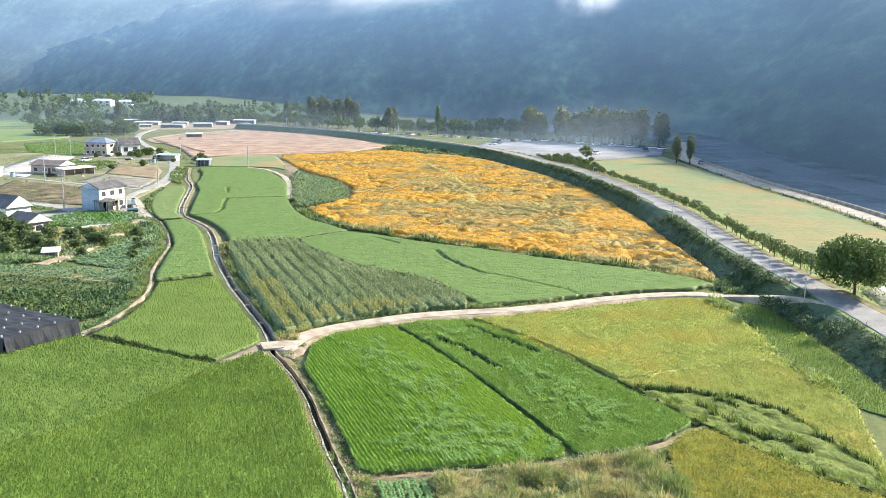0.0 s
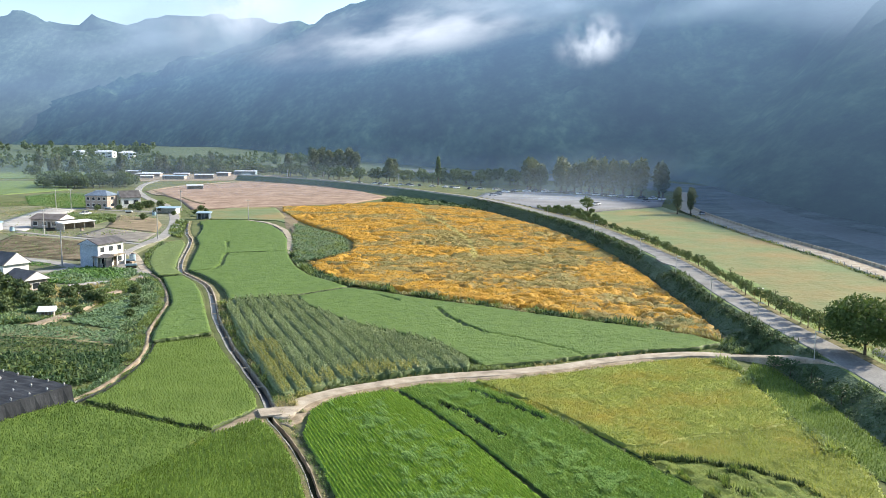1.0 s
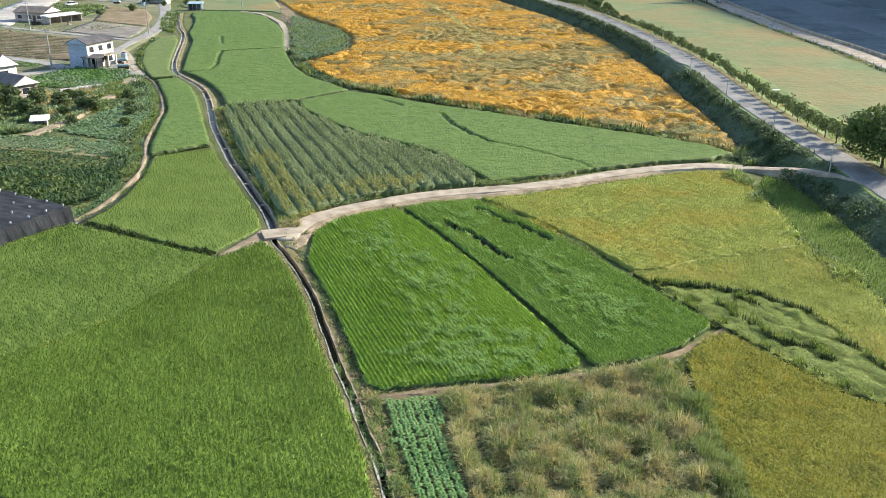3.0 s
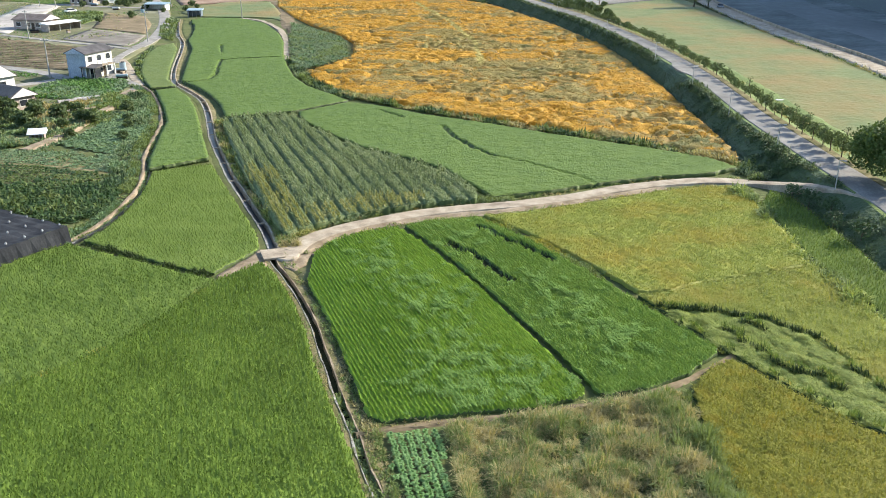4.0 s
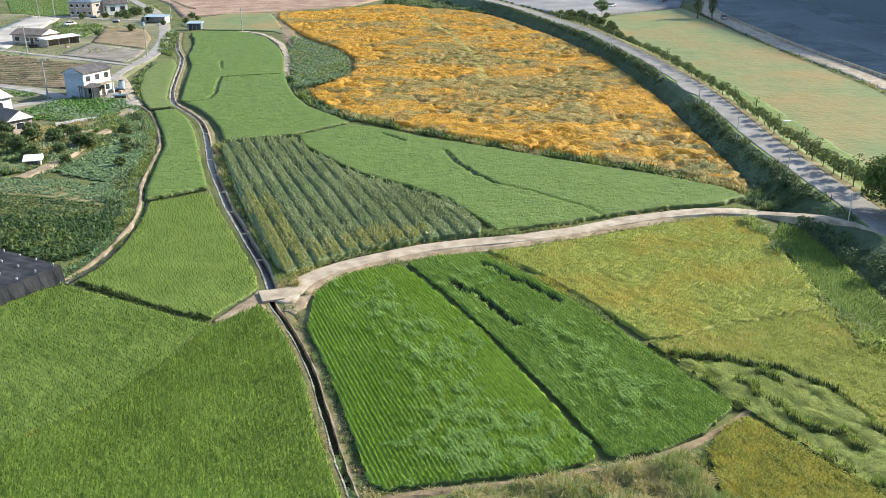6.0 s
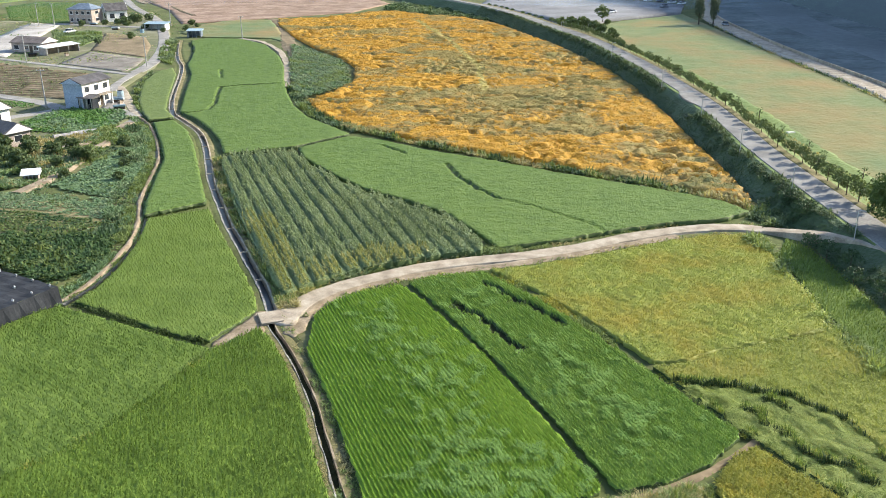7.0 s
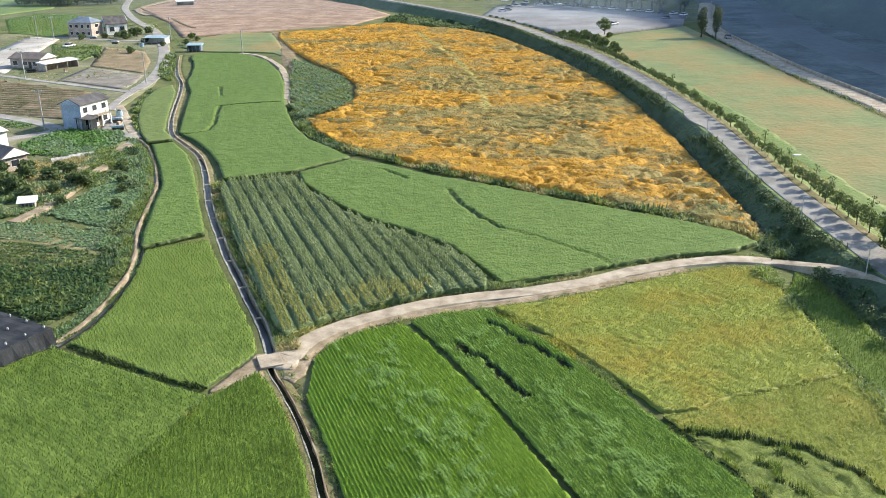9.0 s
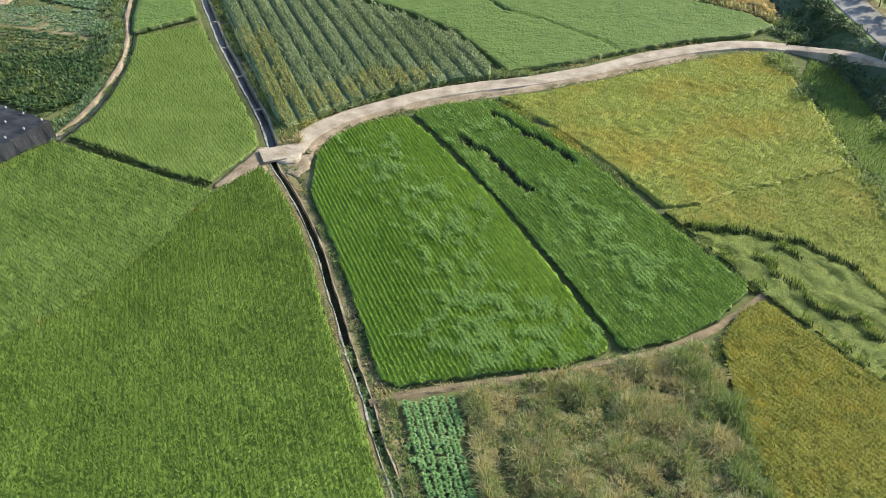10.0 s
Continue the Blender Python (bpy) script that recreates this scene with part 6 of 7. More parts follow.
def shed(x, y, turn, L, W, H, roof, wall, label, name="shed", slope=0.4):
    t = thing(name, x, y, 0, turn, label, "shed", "farm sheds")
    part("wall", boxed(-L / 2, L / 2, W / 2 - 0.12, W / 2, -0.05, H), wall, t)
    part("wall", boxed(-L / 2, -L / 2 + 0.12, -W / 2, W / 2 - 0.12, -0.05, H), wall, t)
    part("wall", boxed(L / 2 - 0.12, L / 2, -W / 2, W / 2 - 0.12, -0.05, H), wall, t)
    for i in range(4):
        px = -L / 2 + 0.3 + (L - 0.6) * i / 3
        part("post", boxed(px - 0.07, px + 0.07, -W / 2, -W / 2 + 0.14, -0.05, H), STEEL, t)
    bm = boxed(-L / 2 - 0.3, L / 2 + 0.3, -W / 2 - 0.3, W / 2 + 0.3, H + 0.004, H + 0.12)
    for v in bm.verts:
        v.co.z += slope * (0.5 + v.co.y / W) if v.co.z > H + 0.06 else 0
    part("roof", bm, roof, t)
    return t


shed(-114.8, 279.0, 62, 12.0, 3.4, 2.2, ROOF_L, WALL_T, "long open shed with white metal roof")
shed(-83.3, 316.0, 0, 4.6, 3.0, 2.2, ROOF_B, ROOF_S, "small blue-grey shed by the lane")
shed(-103.5, 339.5, -8, 8.0, 4.0, 2.2, ROOF_B, WALL_W, "low shed with blue metal roof")
shed(-140.0, 272.0, 10, 8.0, 5.0, 2.4, ROOF_B, WALL_W, "grey-blue metal shed at the yard")
shed(-62.4, 139.2, 15, 2.2, 1.5, 0.9, ROOF_L, WALL_T, "small garden shelter under a white sheet")
shed(-190.0, 640.0, 0, 16.0, 7.0, 2.6, ROOF_B, WALL_T, "far shed with a light blue roof")
shed(-172.0, 655.0, 10, 14.0, 7.0, 3.0, ROOF_L, WALL_T, "far shed with a pale roof")
shed(-225.0, 690.0, -5, 20.0, 6.0, 2.4, ROOF_L, WALL_T, "far long shed with a pale roof")
shed(-255.0, 740.0, -5, 12.0, 7.0, 2.6, ROOF_L, WALL_T, "far low building with a pale roof")
shed(-158.0, 735.0, 0, 18.0, 8.0, 3.0, ROOF_L, ROOF_B, "far low building with blue walls")
WORKS = [(-262.0, 640.0), (-256.0, 735.0), (-180.0, 745.0), (-120.0, 720.0), (-132.0, 632.0), (-180.0, 612.0), (-205.0, 606.0)]
for nm, poly, lab in (("far_pasture", [(-340.0, 470.0), (-310.0, 600.0), (-245.0, 604.0), (-208.0, 500.0), (-222.0, 452.0), (-262.0, 430.0)], "green pasture beyond the village"), ("far_pasture", [(-430.0, 640.0), (-410.0, 790.0), (-300.0, 772.0), (-270.0, 640.0)], "green terraced field under the hillside"),
                      ("far_pasture", [(-200.0, 880.0), (-330.0, 850.0), (-420.0, 940.0), (-250.0, 960.0)], "pale green meadow behind the tree belt")):
    tagged(new(nm, canopy_mesh(nm, poly, 0.3, 4.0, 4.0, 15, TURF, rough=0.2, rough_scale=0.06)), lab + ", open ground", "pasture", kind="structure")
tagged(new("works_ground", canopy_mesh("works_ground", WORKS, 0.18, 4.0, 4.0, 8, DIRT, rough=0.12, rough_scale=0.1)), "bare tan building ground beyond the copse", "ground", kind="structure")
for x, y, tr_, L, W, H, rf in ((-215, 655, 12, 9, 5, 1.9, ROOF_L), (-238, 668, -20, 7, 4, 1.8, ROOF_B), (-202, 700, 5, 12, 5, 2.1, ROOF_L), (-148, 690, 30, 8, 5, 1.9, ROOF_B), (-168, 700, -12, 10, 5, 3.0, ROOF_L), (-232, 718, 8, 14, 5, 1.9, ROOF_L)):
    shed(x, y, tr_, L, W, H, rf, WALL_T, "far site hut with a " + ("pale" if rf is ROOF_L else "blue") + " metal roof")

# ---- poles ----
def utility_pole(x, y, h, label, base=0.0, arms=1, group="utility poles"):
    t = thing("utility_pole", x, y, base, random.uniform(-25, 25), label, "pole", group)
    bm = bmesh.new()
    bmesh.ops.create_cone(bm, cap_ends=True, segments=10, radius1=0.17, radius2=0.1, depth=h, matrix=Matrix.Translation((0, 0, h / 2 - 0.05)))
    part("shaft", bm, POLE_M, t)
    for k in range(arms):
        arm = part("crossarm", boxed(-0.85, 0.85, -0.05, 0.05, h - 0.5 - k * 0.8, h - 0.4 - k * 0.8), STEEL, t)
        for u in (-0.7, 0.0, 0.7):
            part("insulator", boxed(u - 0.05, u + 0.05, -0.05, 0.05, h - 0.399 - k * 0.8, h - 0.22 - k * 0.8, 0.015), WALL_W, arm)
    return t


for x, y, h in ((-83.0, 193.6, 8.5), (-79.4, 250.0, 8.5), (-153.9, 355.0, 9.0), (-116.1, 259.0, 8.0), (-146.5, 352.0, 9.0), (-65.0, 306.0, 8.0), (-102.0, 352.0, 8.5), (-20.0, 520.0, 9.0), (-70.0, 560.0, 9.0), (-100.0, 600.0, 9.0)):
    utility_pole(x, y, h, "grey concrete utility pole with one crossarm")


def lamp_post(x, y, z):
    t = thing("road_lamp", x, y, z, 0, "slim galvanised lamp post on the levee edge", "lamp post", "levee lamp posts")
    bm = bmesh.new()
    bmesh.ops.create_cone(bm, cap_ends=True, segments=8, radius1=0.08, radius2=0.05, depth=4.4, matrix=Matrix.Translation((0, 0, 2.1)))
    part("shaft", bm, STEEL, t)
    part("arm", boxed(-0.04, 0.6, -0.04, 0.04, 4.22, 4.29), STEEL, t)
    part("lamp_head", boxed(0.45, 0.85, -0.1, 0.1, 4.1, 4.219, 0.02), STEEL, t)


lv = smooth_line(LEVEE, 1.0)
dv_ = np.gradient(lv, axis=0)
dv_ /= np.linalg.norm(dv_, axis=1)[:, None]
sd_ = np.stack([dv_[:, 1], -dv_[:, 0]], 1)
for ynow in (104.0, 121.0, 141.0, 165.0, 195.0, 240.0, 290.0):
    k = int(np.argmin(np.abs(lv[:, 1] - ynow)))
    q = lv[k] - sd_[k] * 3.6
    lamp_post(q[0], q[1], float(levee_z(q[1])) - 1.0)

# ---- trees ----
def leaf_cloud(lobes, n, size, seed, mat, name="crown", flat=1.0):
    """Leaf clumps over the skins of several lobes, thin inside and ragged at the edge."""
    rng = np.random.default_rng(seed)
    vol = np.array([r[0] * r[1] for _, r in lobes])
    pick = rng.choice(len(lobes), n, p=vol / vol.sum())
    c, r = np.array([l[0] for l in lobes])[pick], np.array([l[1] for l in lobes])[pick]
    d = rng.normal(0, 1, (n, 3))
    d /= np.linalg.norm(d, axis=1)[:, None]
    rad = rng.uniform(0.45, 1.08, n) ** 0.5
    rr = np.stack([r[:, 0], r[:, 0], r[:, 1]], 1)
    p = c + d * rr * rad[:, None]
    u = rng.normal(0, 1, (n, 3))
    u /= np.linalg.norm(u, axis=1)[:, None]
    w = np.cross(u, d + rng.normal(0, 0.4, (n, 3)))
    w /= np.linalg.norm(w, axis=1)[:, None] + 1e-9
    s = size * rng.uniform(0.5, 1.3, n)[:, None]
    verts = np.stack([p - u * s, p + w * s * 0.6, p + u * s, p - w * s * 0.6], 1).reshape(-1, 3)
    return mesh_np(name, verts, np.arange(n * 4).reshape(-1, 4), mat)


def limbs(paths):
    """Tapered limbs along paths of (x, y, z, radius)."""
    bm = bmesh.new()
    for pth in paths:
        rings = []
        for x, y, z, r in pth:
            rings.append([bm.verts.new((x + r * math.cos(a), y + r * math.sin(a), z)) for a in (math.tau * i / 7 for i in range(7))])
        for a, b in zip(rings, rings[1:]):
            for i in range(7):
                bm.faces.new((a[i], a[(i + 1) % 7], b[(i + 1) % 7], b[i]))
    return bm


def tree(name, label, height, spread_r, trunk_h, seed, n, leaf, mat, lobes_n=9, narrow=False, cat="tree", group="", lobe=0.45):
    rng = random.Random(seed)
    t = thing(name, 0, 0, 0, 0, label, cat, group)
    ch = height - trunk_h
    lobes, paths = [], []
    rt = max(0.04, height * 0.022)
    paths.append([(0, 0, -0.1, rt * 1.5), (0.03 * height * 0.2, 0, trunk_h * 0.6, rt * 1.05), (0, 0.02, trunk_h, rt), (0, 0, trunk_h + ch * 0.55, rt * 0.4), (0, 0, trunk_h + ch * 0.8, rt * 0.12)])
    for i in range(lobes_n):
        a = math.tau * (i * 0.618 + rng.uniform(-0.08, 0.08))
        f = (i + 0.5) / lobes_n
        zc = trunk_h + ch * (0.2 + 0.62 * f)
        env = math.sin(math.pi * (0.22 + 0.68 * f)) if not narrow else math.sin(math.pi * (0.18 + 0.75 * f)) * 0.6
        q = spread_r * env * rng.uniform(0.45, 0.72)
        lr = spread_r * (lobe if not narrow else 0.55) * rng.uniform(0.8, 1.2)
        lobes.append(((q * math.cos(a), q * math.sin(a), zc), (lr, lr * (0.75 if not narrow else 1.6))))
        paths.append([(0, 0, max(trunk_h * 0.8, zc - ch * 0.25), rt * 0.5), (q * 0.5 * math.cos(a), q * 0.5 * math.sin(a), zc - ch * 0.08, rt * 0.3), (q * math.cos(a), q * math.sin(a), zc, rt * 0.1)])
    part("trunk", limbs(paths), BARK, t)
    under(new("crown", leaf_cloud(lobes, n, leaf, seed, mat)), t)
    return t


def plant(proto, x, y, z=0.0, size=1.0, turn=None, label=""):
    ob = copy_thing(proto, pose(x, y, z, 0, 0, random.uniform(0, 360) if turn is None else turn))
    ob.scale = (size * random.uniform(0.92, 1.08), size * random.uniform(0.92, 1.08), size)
    if label:
        ob["label"] = label
    return ob


big = tree("broad_tree", "big dark round-crowned tree at the levee road", 7.4, 6.2, 1.5, 7, 12000, 0.2, LEAF, 24, lobe=0.31)
big.matrix_basis = pose(54.0, 105.0, 2.1, 0, 0, 20)
young = [tree("young_tree", "bushy young tree planted beside the levee road", 3.2, 1.45, 0.7, 20 + i, 460, 0.18, LEAF_Y, 5, group="roadside trees") for i in range(3)]
spots = []
s_at = 0.0
for k in range(1, len(lv)):
    s_at += float(np.hypot(*(lv[k] - lv[k - 1])))
    if 112 < lv[k][1] < 320 and s_at > 2.9:
        s_at = 0.0
        q = lv[k] + sd_[k] * random.uniform(2.6, 3.3)
        spots.append((q[0], q[1]))
for i, (x, y) in enumerate(spots):
    if i < 3:
        young[i].matrix_basis = pose(x, y, float(levee_z(y)) - 0.1, 0, 0, 40 * i)
    else:
        plant(young[i % 3], x, y, float(levee_z(y)) - 0.1, random.uniform(0.62, 0.98) * float(np.interp(y, [120, 200, 300], [1.0, 0.9, 0.8])))
thin = tree("sapling", "thin sparse sapling on the meadow verge", 3.4, 0.75, 1.3, 25, 90, 0.12, LEAF_Y, 5, group="meadow saplings")
for i, y in enumerate((118.0, 127.0, 138.0, 146.0, 158.0, 169.0, 184.0, 199.0, 214.0, 232.0)):
    k = int(np.argmin(np.abs(lv[:, 1] - y)))
    q = lv[k] + sd_[k] * (8.6 + 0.5 * math.sin(i * 2.3))
    if i == 0:
        thin.matrix_basis = pose(q[0], q[1], 0.95, 0, 0, 0)
    else:
        plant(thin, q[0], q[1], 0.95, random.uniform(0.75, 1.05))
bank = [tree("bank_shrub", "dark spreading shrub on the levee bank", 2.4, 1.7, 0.25, 26 + i, 420, 0.17, LEAF_B, 6, cat="shrub", group="levee bank shrubs") for i in range(2)]
s_at, n_bank = 0.0, 0
for k in range(1, len(lv)):
    s_at += float(np.hypot(*(lv[k] - lv[k - 1])))
    if 114 < lv[k][1] < 300 and s_at > 4.2 and not 167 < lv[k][1] < 192:
        s_at = random.uniform(-0.6, 0.6)
        q = lv[k] - sd_[k] * random.uniform(3.5, 4.2)
        m = pose(q[0], q[1], float(levee_z(q[1])) - 1.5, 0, 0, random.uniform(0, 360))
        if n_bank < 2:
            bank[n_bank].matrix_basis = m
        else:
            plant(bank[n_bank % 2], q[0], q[1], float(levee_z(q[1])) - 1.6, random.uniform(0.5, 0.95))
        n_bank += 1
for x, y, z, s in ((44.6, 114.5, 0.2, 0.7), (46.2, 116.5, 0.8, 0.8), (43.6, 117.5, 0.0, 0.6), (45.6, 119.5, 0.6, 0.7), (46.8, 122.5, 1.0, 0.7), (44.4, 122.0, 0.1, 0.6), (43.4, 106.5, 0.0, 0.8), (44.0, 103.0, 0.2, 0.9), (44.8, 99.0, 0.5, 0.9), (43.6, 95.5, 0.1, 0.8), (44.6, 91.0, 0.4, 0.9)):
    plant(bank[0], x, y, z, s)
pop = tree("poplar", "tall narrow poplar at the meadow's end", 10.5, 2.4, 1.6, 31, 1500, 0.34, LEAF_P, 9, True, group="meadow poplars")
pop.matrix_basis = pose(95.2, 333.0, 0.9, 0, 0, 0)
plant(pop, 100.0, 331.5, 0.9, 1.0)
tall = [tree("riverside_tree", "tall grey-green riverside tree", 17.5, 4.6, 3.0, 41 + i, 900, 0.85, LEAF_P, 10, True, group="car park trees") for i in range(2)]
grove = [(54, 486), (58, 490), (61, 484), (70, 470), (74, 474), (77, 466), (81, 468), (84, 460), (87, 463), (90, 456), (93, 452), (96, 454), (99, 446), (103, 442), (106, 437), (113, 428), (116, 432), (57, 500), (73, 486), (92, 466)]
for i, (x, y) in enumerate(grove):
    if i < 2:
        tall[i].matrix_basis = pose(x, y, 1.0, 0, 0, 0)
    else:
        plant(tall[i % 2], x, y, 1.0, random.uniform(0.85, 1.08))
for x, y, s in ((-96, 705, 1.25), (-90, 712, 1.3), (-83, 700, 1.2), (-75, 705, 1.25), (-68, 712, 1.3), (-62, 708, 1.1), (-116, 700, 1.05), (-30, 610, 0.95), (-27, 615, 0.9)):
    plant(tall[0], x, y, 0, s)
spire = tree("spire_poplar", "slender spire-shaped poplar above the road", 21.0, 2.0, 1.5, 51, 1300, 0.5, LEAF, 12, True)
spire.matrix_basis = pose(4.0, 574.0, 0, 0, 0, 0)
bush = [tree("garden_bush", "rounded dark green garden bush", 3.2, 2.0, 0.35, 61 + i, 420, 0.36, LEAF_Y, 7, cat="bush", group="garden bushes") for i in range(2)]
garden = [(-67.8, 147.4, 0.9), (-64.5, 152.6, 0.9), (-60.2, 151.4, 0.7), (-58.0, 150.3, 0.8), (-57.7, 140.2, 0.5), (-71.1, 150.0, 0.9), (-74.6, 154.7, 1.1), (-54.9, 158.9, 0.7), (-79.0, 156.0, 1.5), (-84.0, 162.0, 1.4), (-71.0, 158.0, 0.8),
          (-66.0, 160.0, 0.6), (-64.0, 142.5, 0.8), 
          (-92.0, 190.0, 1.0), (-110.0, 214.0, 1.3), (-115.0, 209.0, 1.1), (-104.0, 312.0, 0.8), (-108.0, 340.0, 0.8), (-119.0, 352.0, 1.2), (-94.0, 352.0, 0.8), (-91.5, 334.0, 0.7), (-118.0, 362.0, 1.2), (-121.0, 366.0, 1.0), (-124.0, 357.0, 0.8), (-90.0, 345.0, 0.6), (-63.2, 157.4, 0.7), (-69.2, 155.0, 0.8), (-73.0, 146.5, 1.0), (-76.5, 148.0, 1.1), (-61.0, 145.6, 0.6), (-70.0, 140.8, 0.8), (-52.5, 152.0, 0.45), (-50.6, 146.0, 0.5), (-48.6, 138.0, 0.5), (-80.5, 168.0, 0.9), (-88.5, 168.5, 1.3), (-111.0, 300.0, 0.6), (-98.5, 330.0, 0.6), (-136.0, 352.5, 0.8), (-128.5, 356.0, 0.7), (-146.0, 372.0, 1.2), (-116.0, 370.0, 1.0)]
for i, (x, y, s) in enumerate(garden):
    if i < 2:
        bush[i].matrix_basis = pose(x, y, 0, 0, 0, 0)
        bush[i].scale = (s, s, s)
    else:
        plant(bush[i % 2], x, y, 0, s)
for x, y, s in ((44.6, 330.0, 1.0), (47.5, 326.0, 1.1), (51.0, 322.0, 1.2), (54.0, 316.0, 1.0), (55.0, 308.0, 0.9), (62.0, 333.0, 0.6), (57.0, 300.0, 0.8), (56.5, 292.0, 0.7)):
    plant(bush[0], x, y, 1.0, s * 1.1, label="dark bush at the meadow's corner")
lone = tree("small_tree", "small dark tree at the car park edge", 6.0, 3.0, 1.2, 71, 480, 0.45, LEAF_Y, 8)
lone.matrix_basis = pose(62.5, 345.0, 1.0, 0, 0, 0)
for i in range(84):
    u = i / 83
    x, y = -190 + 255 * u + random.uniform(-4, 4), 745 - 215 * u + random.uniform(-4, 46)
    plant(lone, x, y, 0, random.uniform(0.9, 1.9), label="small rounded tree in the riverside park")
wood = tree("copse_tree", "hazy grey-green tree of the copse behind the village", 8.5, 5.2, 1.0, 66, 620, 0.62, LEAF_F, 9, group="copse trees")
wood.matrix_basis = pose(-210, 530, 0, 0, 0, 0)
for i in range(26):
    x, y = random.uniform(-238, -182), random.uniform(512, 548)
    plant(wood, x, y, 0, random.uniform(0.8, 1.15), label="dark tree of the copse behind the village")
for i in range(46):   # a dark belt of trees behind the building ground
    x = -330 + 230 * i / 45 + random.uniform(-3, 3)
    plant(wood, x, 752 - 0.08 * x + random.uniform(-10, 10), 0, random.uniform(0.6, 0.9), label="dark tree of the belt behind the building ground")
for i in range(40):
    u = random.random()
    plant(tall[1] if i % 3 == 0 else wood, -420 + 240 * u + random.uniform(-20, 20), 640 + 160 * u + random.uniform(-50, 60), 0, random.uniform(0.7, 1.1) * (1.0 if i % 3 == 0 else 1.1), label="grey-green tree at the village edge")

# ---- far woods and hillside ----
def far_wood():
    rng = np.random.default_rng(130)
    x = np.r_[rng.uniform(-700, -120, 700), rng.uniform(-330, -110, 260)]
    y = np.r_[760 + (x[:700] + 700) * 0.55 + rng.uniform(-120, 220, 700), 760 + rng.uniform(0, 40, 260)]
    k = fbm(x * 0.01, y * 0.01, 131, 3) > 0.52
    x, y = x[k], y[k]
    z = hill(x, y)
    vv, ff, m = [], [], 0
    for i in range(len(x)):
        r, h = rng.uniform(3, 6), rng.uniform(6, 13)
        n = 36
        d = rng.normal(0, 1, (n, 3))
        d /= np.linalg.norm(d, axis=1)[:, None]
        p = np.array([x[i], y[i], z[i] + h * 0.55]) + d * [r, r, h * 0.5] * rng.uniform(0.6, 1.0, (n, 1))
        u = rng.normal(0, 1, (n, 3))
        u /= np.linalg.norm(u, axis=1)[:, None]
        w = np.cross(u, d)
        s = 1.6
        vv.append(np.stack([p - u * s, p + w * s, p + u * s, p - w * s], 1).reshape(-1, 3))
        ff.append(np.arange(n * 4).reshape(-1, 4) + m)
        m += n * 4
    tagged(new("far_wood", mesh_np("far_wood", np.concatenate(vv), np.concatenate(ff), LEAF_F)), "patchy woods on the far valley floor", "wood", kind="stuff")


def hill(x, y):
    return (11 + 7 * np.clip((-180 - x) / 160, 0, 1)) * np.clip((y - 0.35 * x - 880) / 420, 0, 1) ** 1.3


def hill_mesh():
    gx, gy = np.meshgrid(np.linspace(-1300, 250, 70), np.linspace(560, 2000, 60), indexing="ij")
    z = hill(gx, gy) + 0.05 + (fbm(gx * 0.01, gy * 0.01, 132) - 0.5) * 3 * np.clip((gy - 0.35 * gx - 880) / 200, 0, 1)
    z = np.where(gy - 0.35 * gx < 870, -1.0, z)
    q = (np.arange(69)[:, None] * 60 + np.arange(59)[None, :]).ravel()
    return mesh_np("far_slope", np.stack([gx, gy, z], -1).reshape(-1, 3), np.stack([q, q + 60, q + 61, q + 1], 1), TURF_F, smooth=True)


tagged(new("far_slope", hill_mesh()), "gentle green slope at the mountain's foot", "slope", kind="structure")
far_wood()
for x, y, tr_, L in ((-345, 985, 5, 16), (-372, 992, -8, 22), (-398, 985, 0, 14)):
    t = house(x, y, tr_, L, 10, 6.5, WALL_W, ROOF_L, "far white house on the green slope", 2, 2.0, "hip", rows=3, group="far houses")
    t.location.z = float(hill(np.array(x), np.array(y)))

# ---- parked cars ----
def car(paint, label):
    t = thing("car", 0, 0, 0, 0, label, "car", "parked cars")
    bm = bmesh.new()
    box(bm, -2.2, 2.2, -0.88, 0.88, 0.32, 0.86, 0.14)
    part("body", bm, paint, t)
    bm = boxed(-1.35, 1.2, -0.78, 0.78, 0.861, 1.42)
    for v in bm.verts:
        if v.co.z > 1.2:
            v.co.x *= 0.72
            v.co.y *= 0.86
    part("cabin_glass", bm, GLASS_D, t, "dark glass cabin")
    part("roof", boxed(-0.98, 0.86, -0.66, 0.66, 1.4, 1.46, 0.02), paint, t)
    for x in (-1.35, 1.35):
        for s in (-1, 1):
            bm = bmesh.new()
            bmesh.ops.create_cone(bm, cap_ends=True, segments=12, radius1=0.33, radius2=0.33, depth=0.2, matrix=Matrix.Translation((x, s * 0.8, 0.33)) @ Matrix.Rotation(math.pi / 2, 4, "X"))
            wheel = part("wheel", bm, NET, t, "black tyre")
            bm = bmesh.new()
            bmesh.ops.create_cone(bm, cap_ends=True, segments=10, radius1=0.2, radius2=0.2, depth=0.03, matrix=Matrix.Translation((x, s * 0.92, 0.33)) @ Matrix.Rotation(math.pi / 2, 4, "X"))
            part("rim", bm, STEEL, wheel)
    for s in (-0.6, 0.6):
        part("headlight", boxed(2.16, 2.215, s - 0.18, s + 0.18, 0.62, 0.76), ROOF_L, t)
    return t


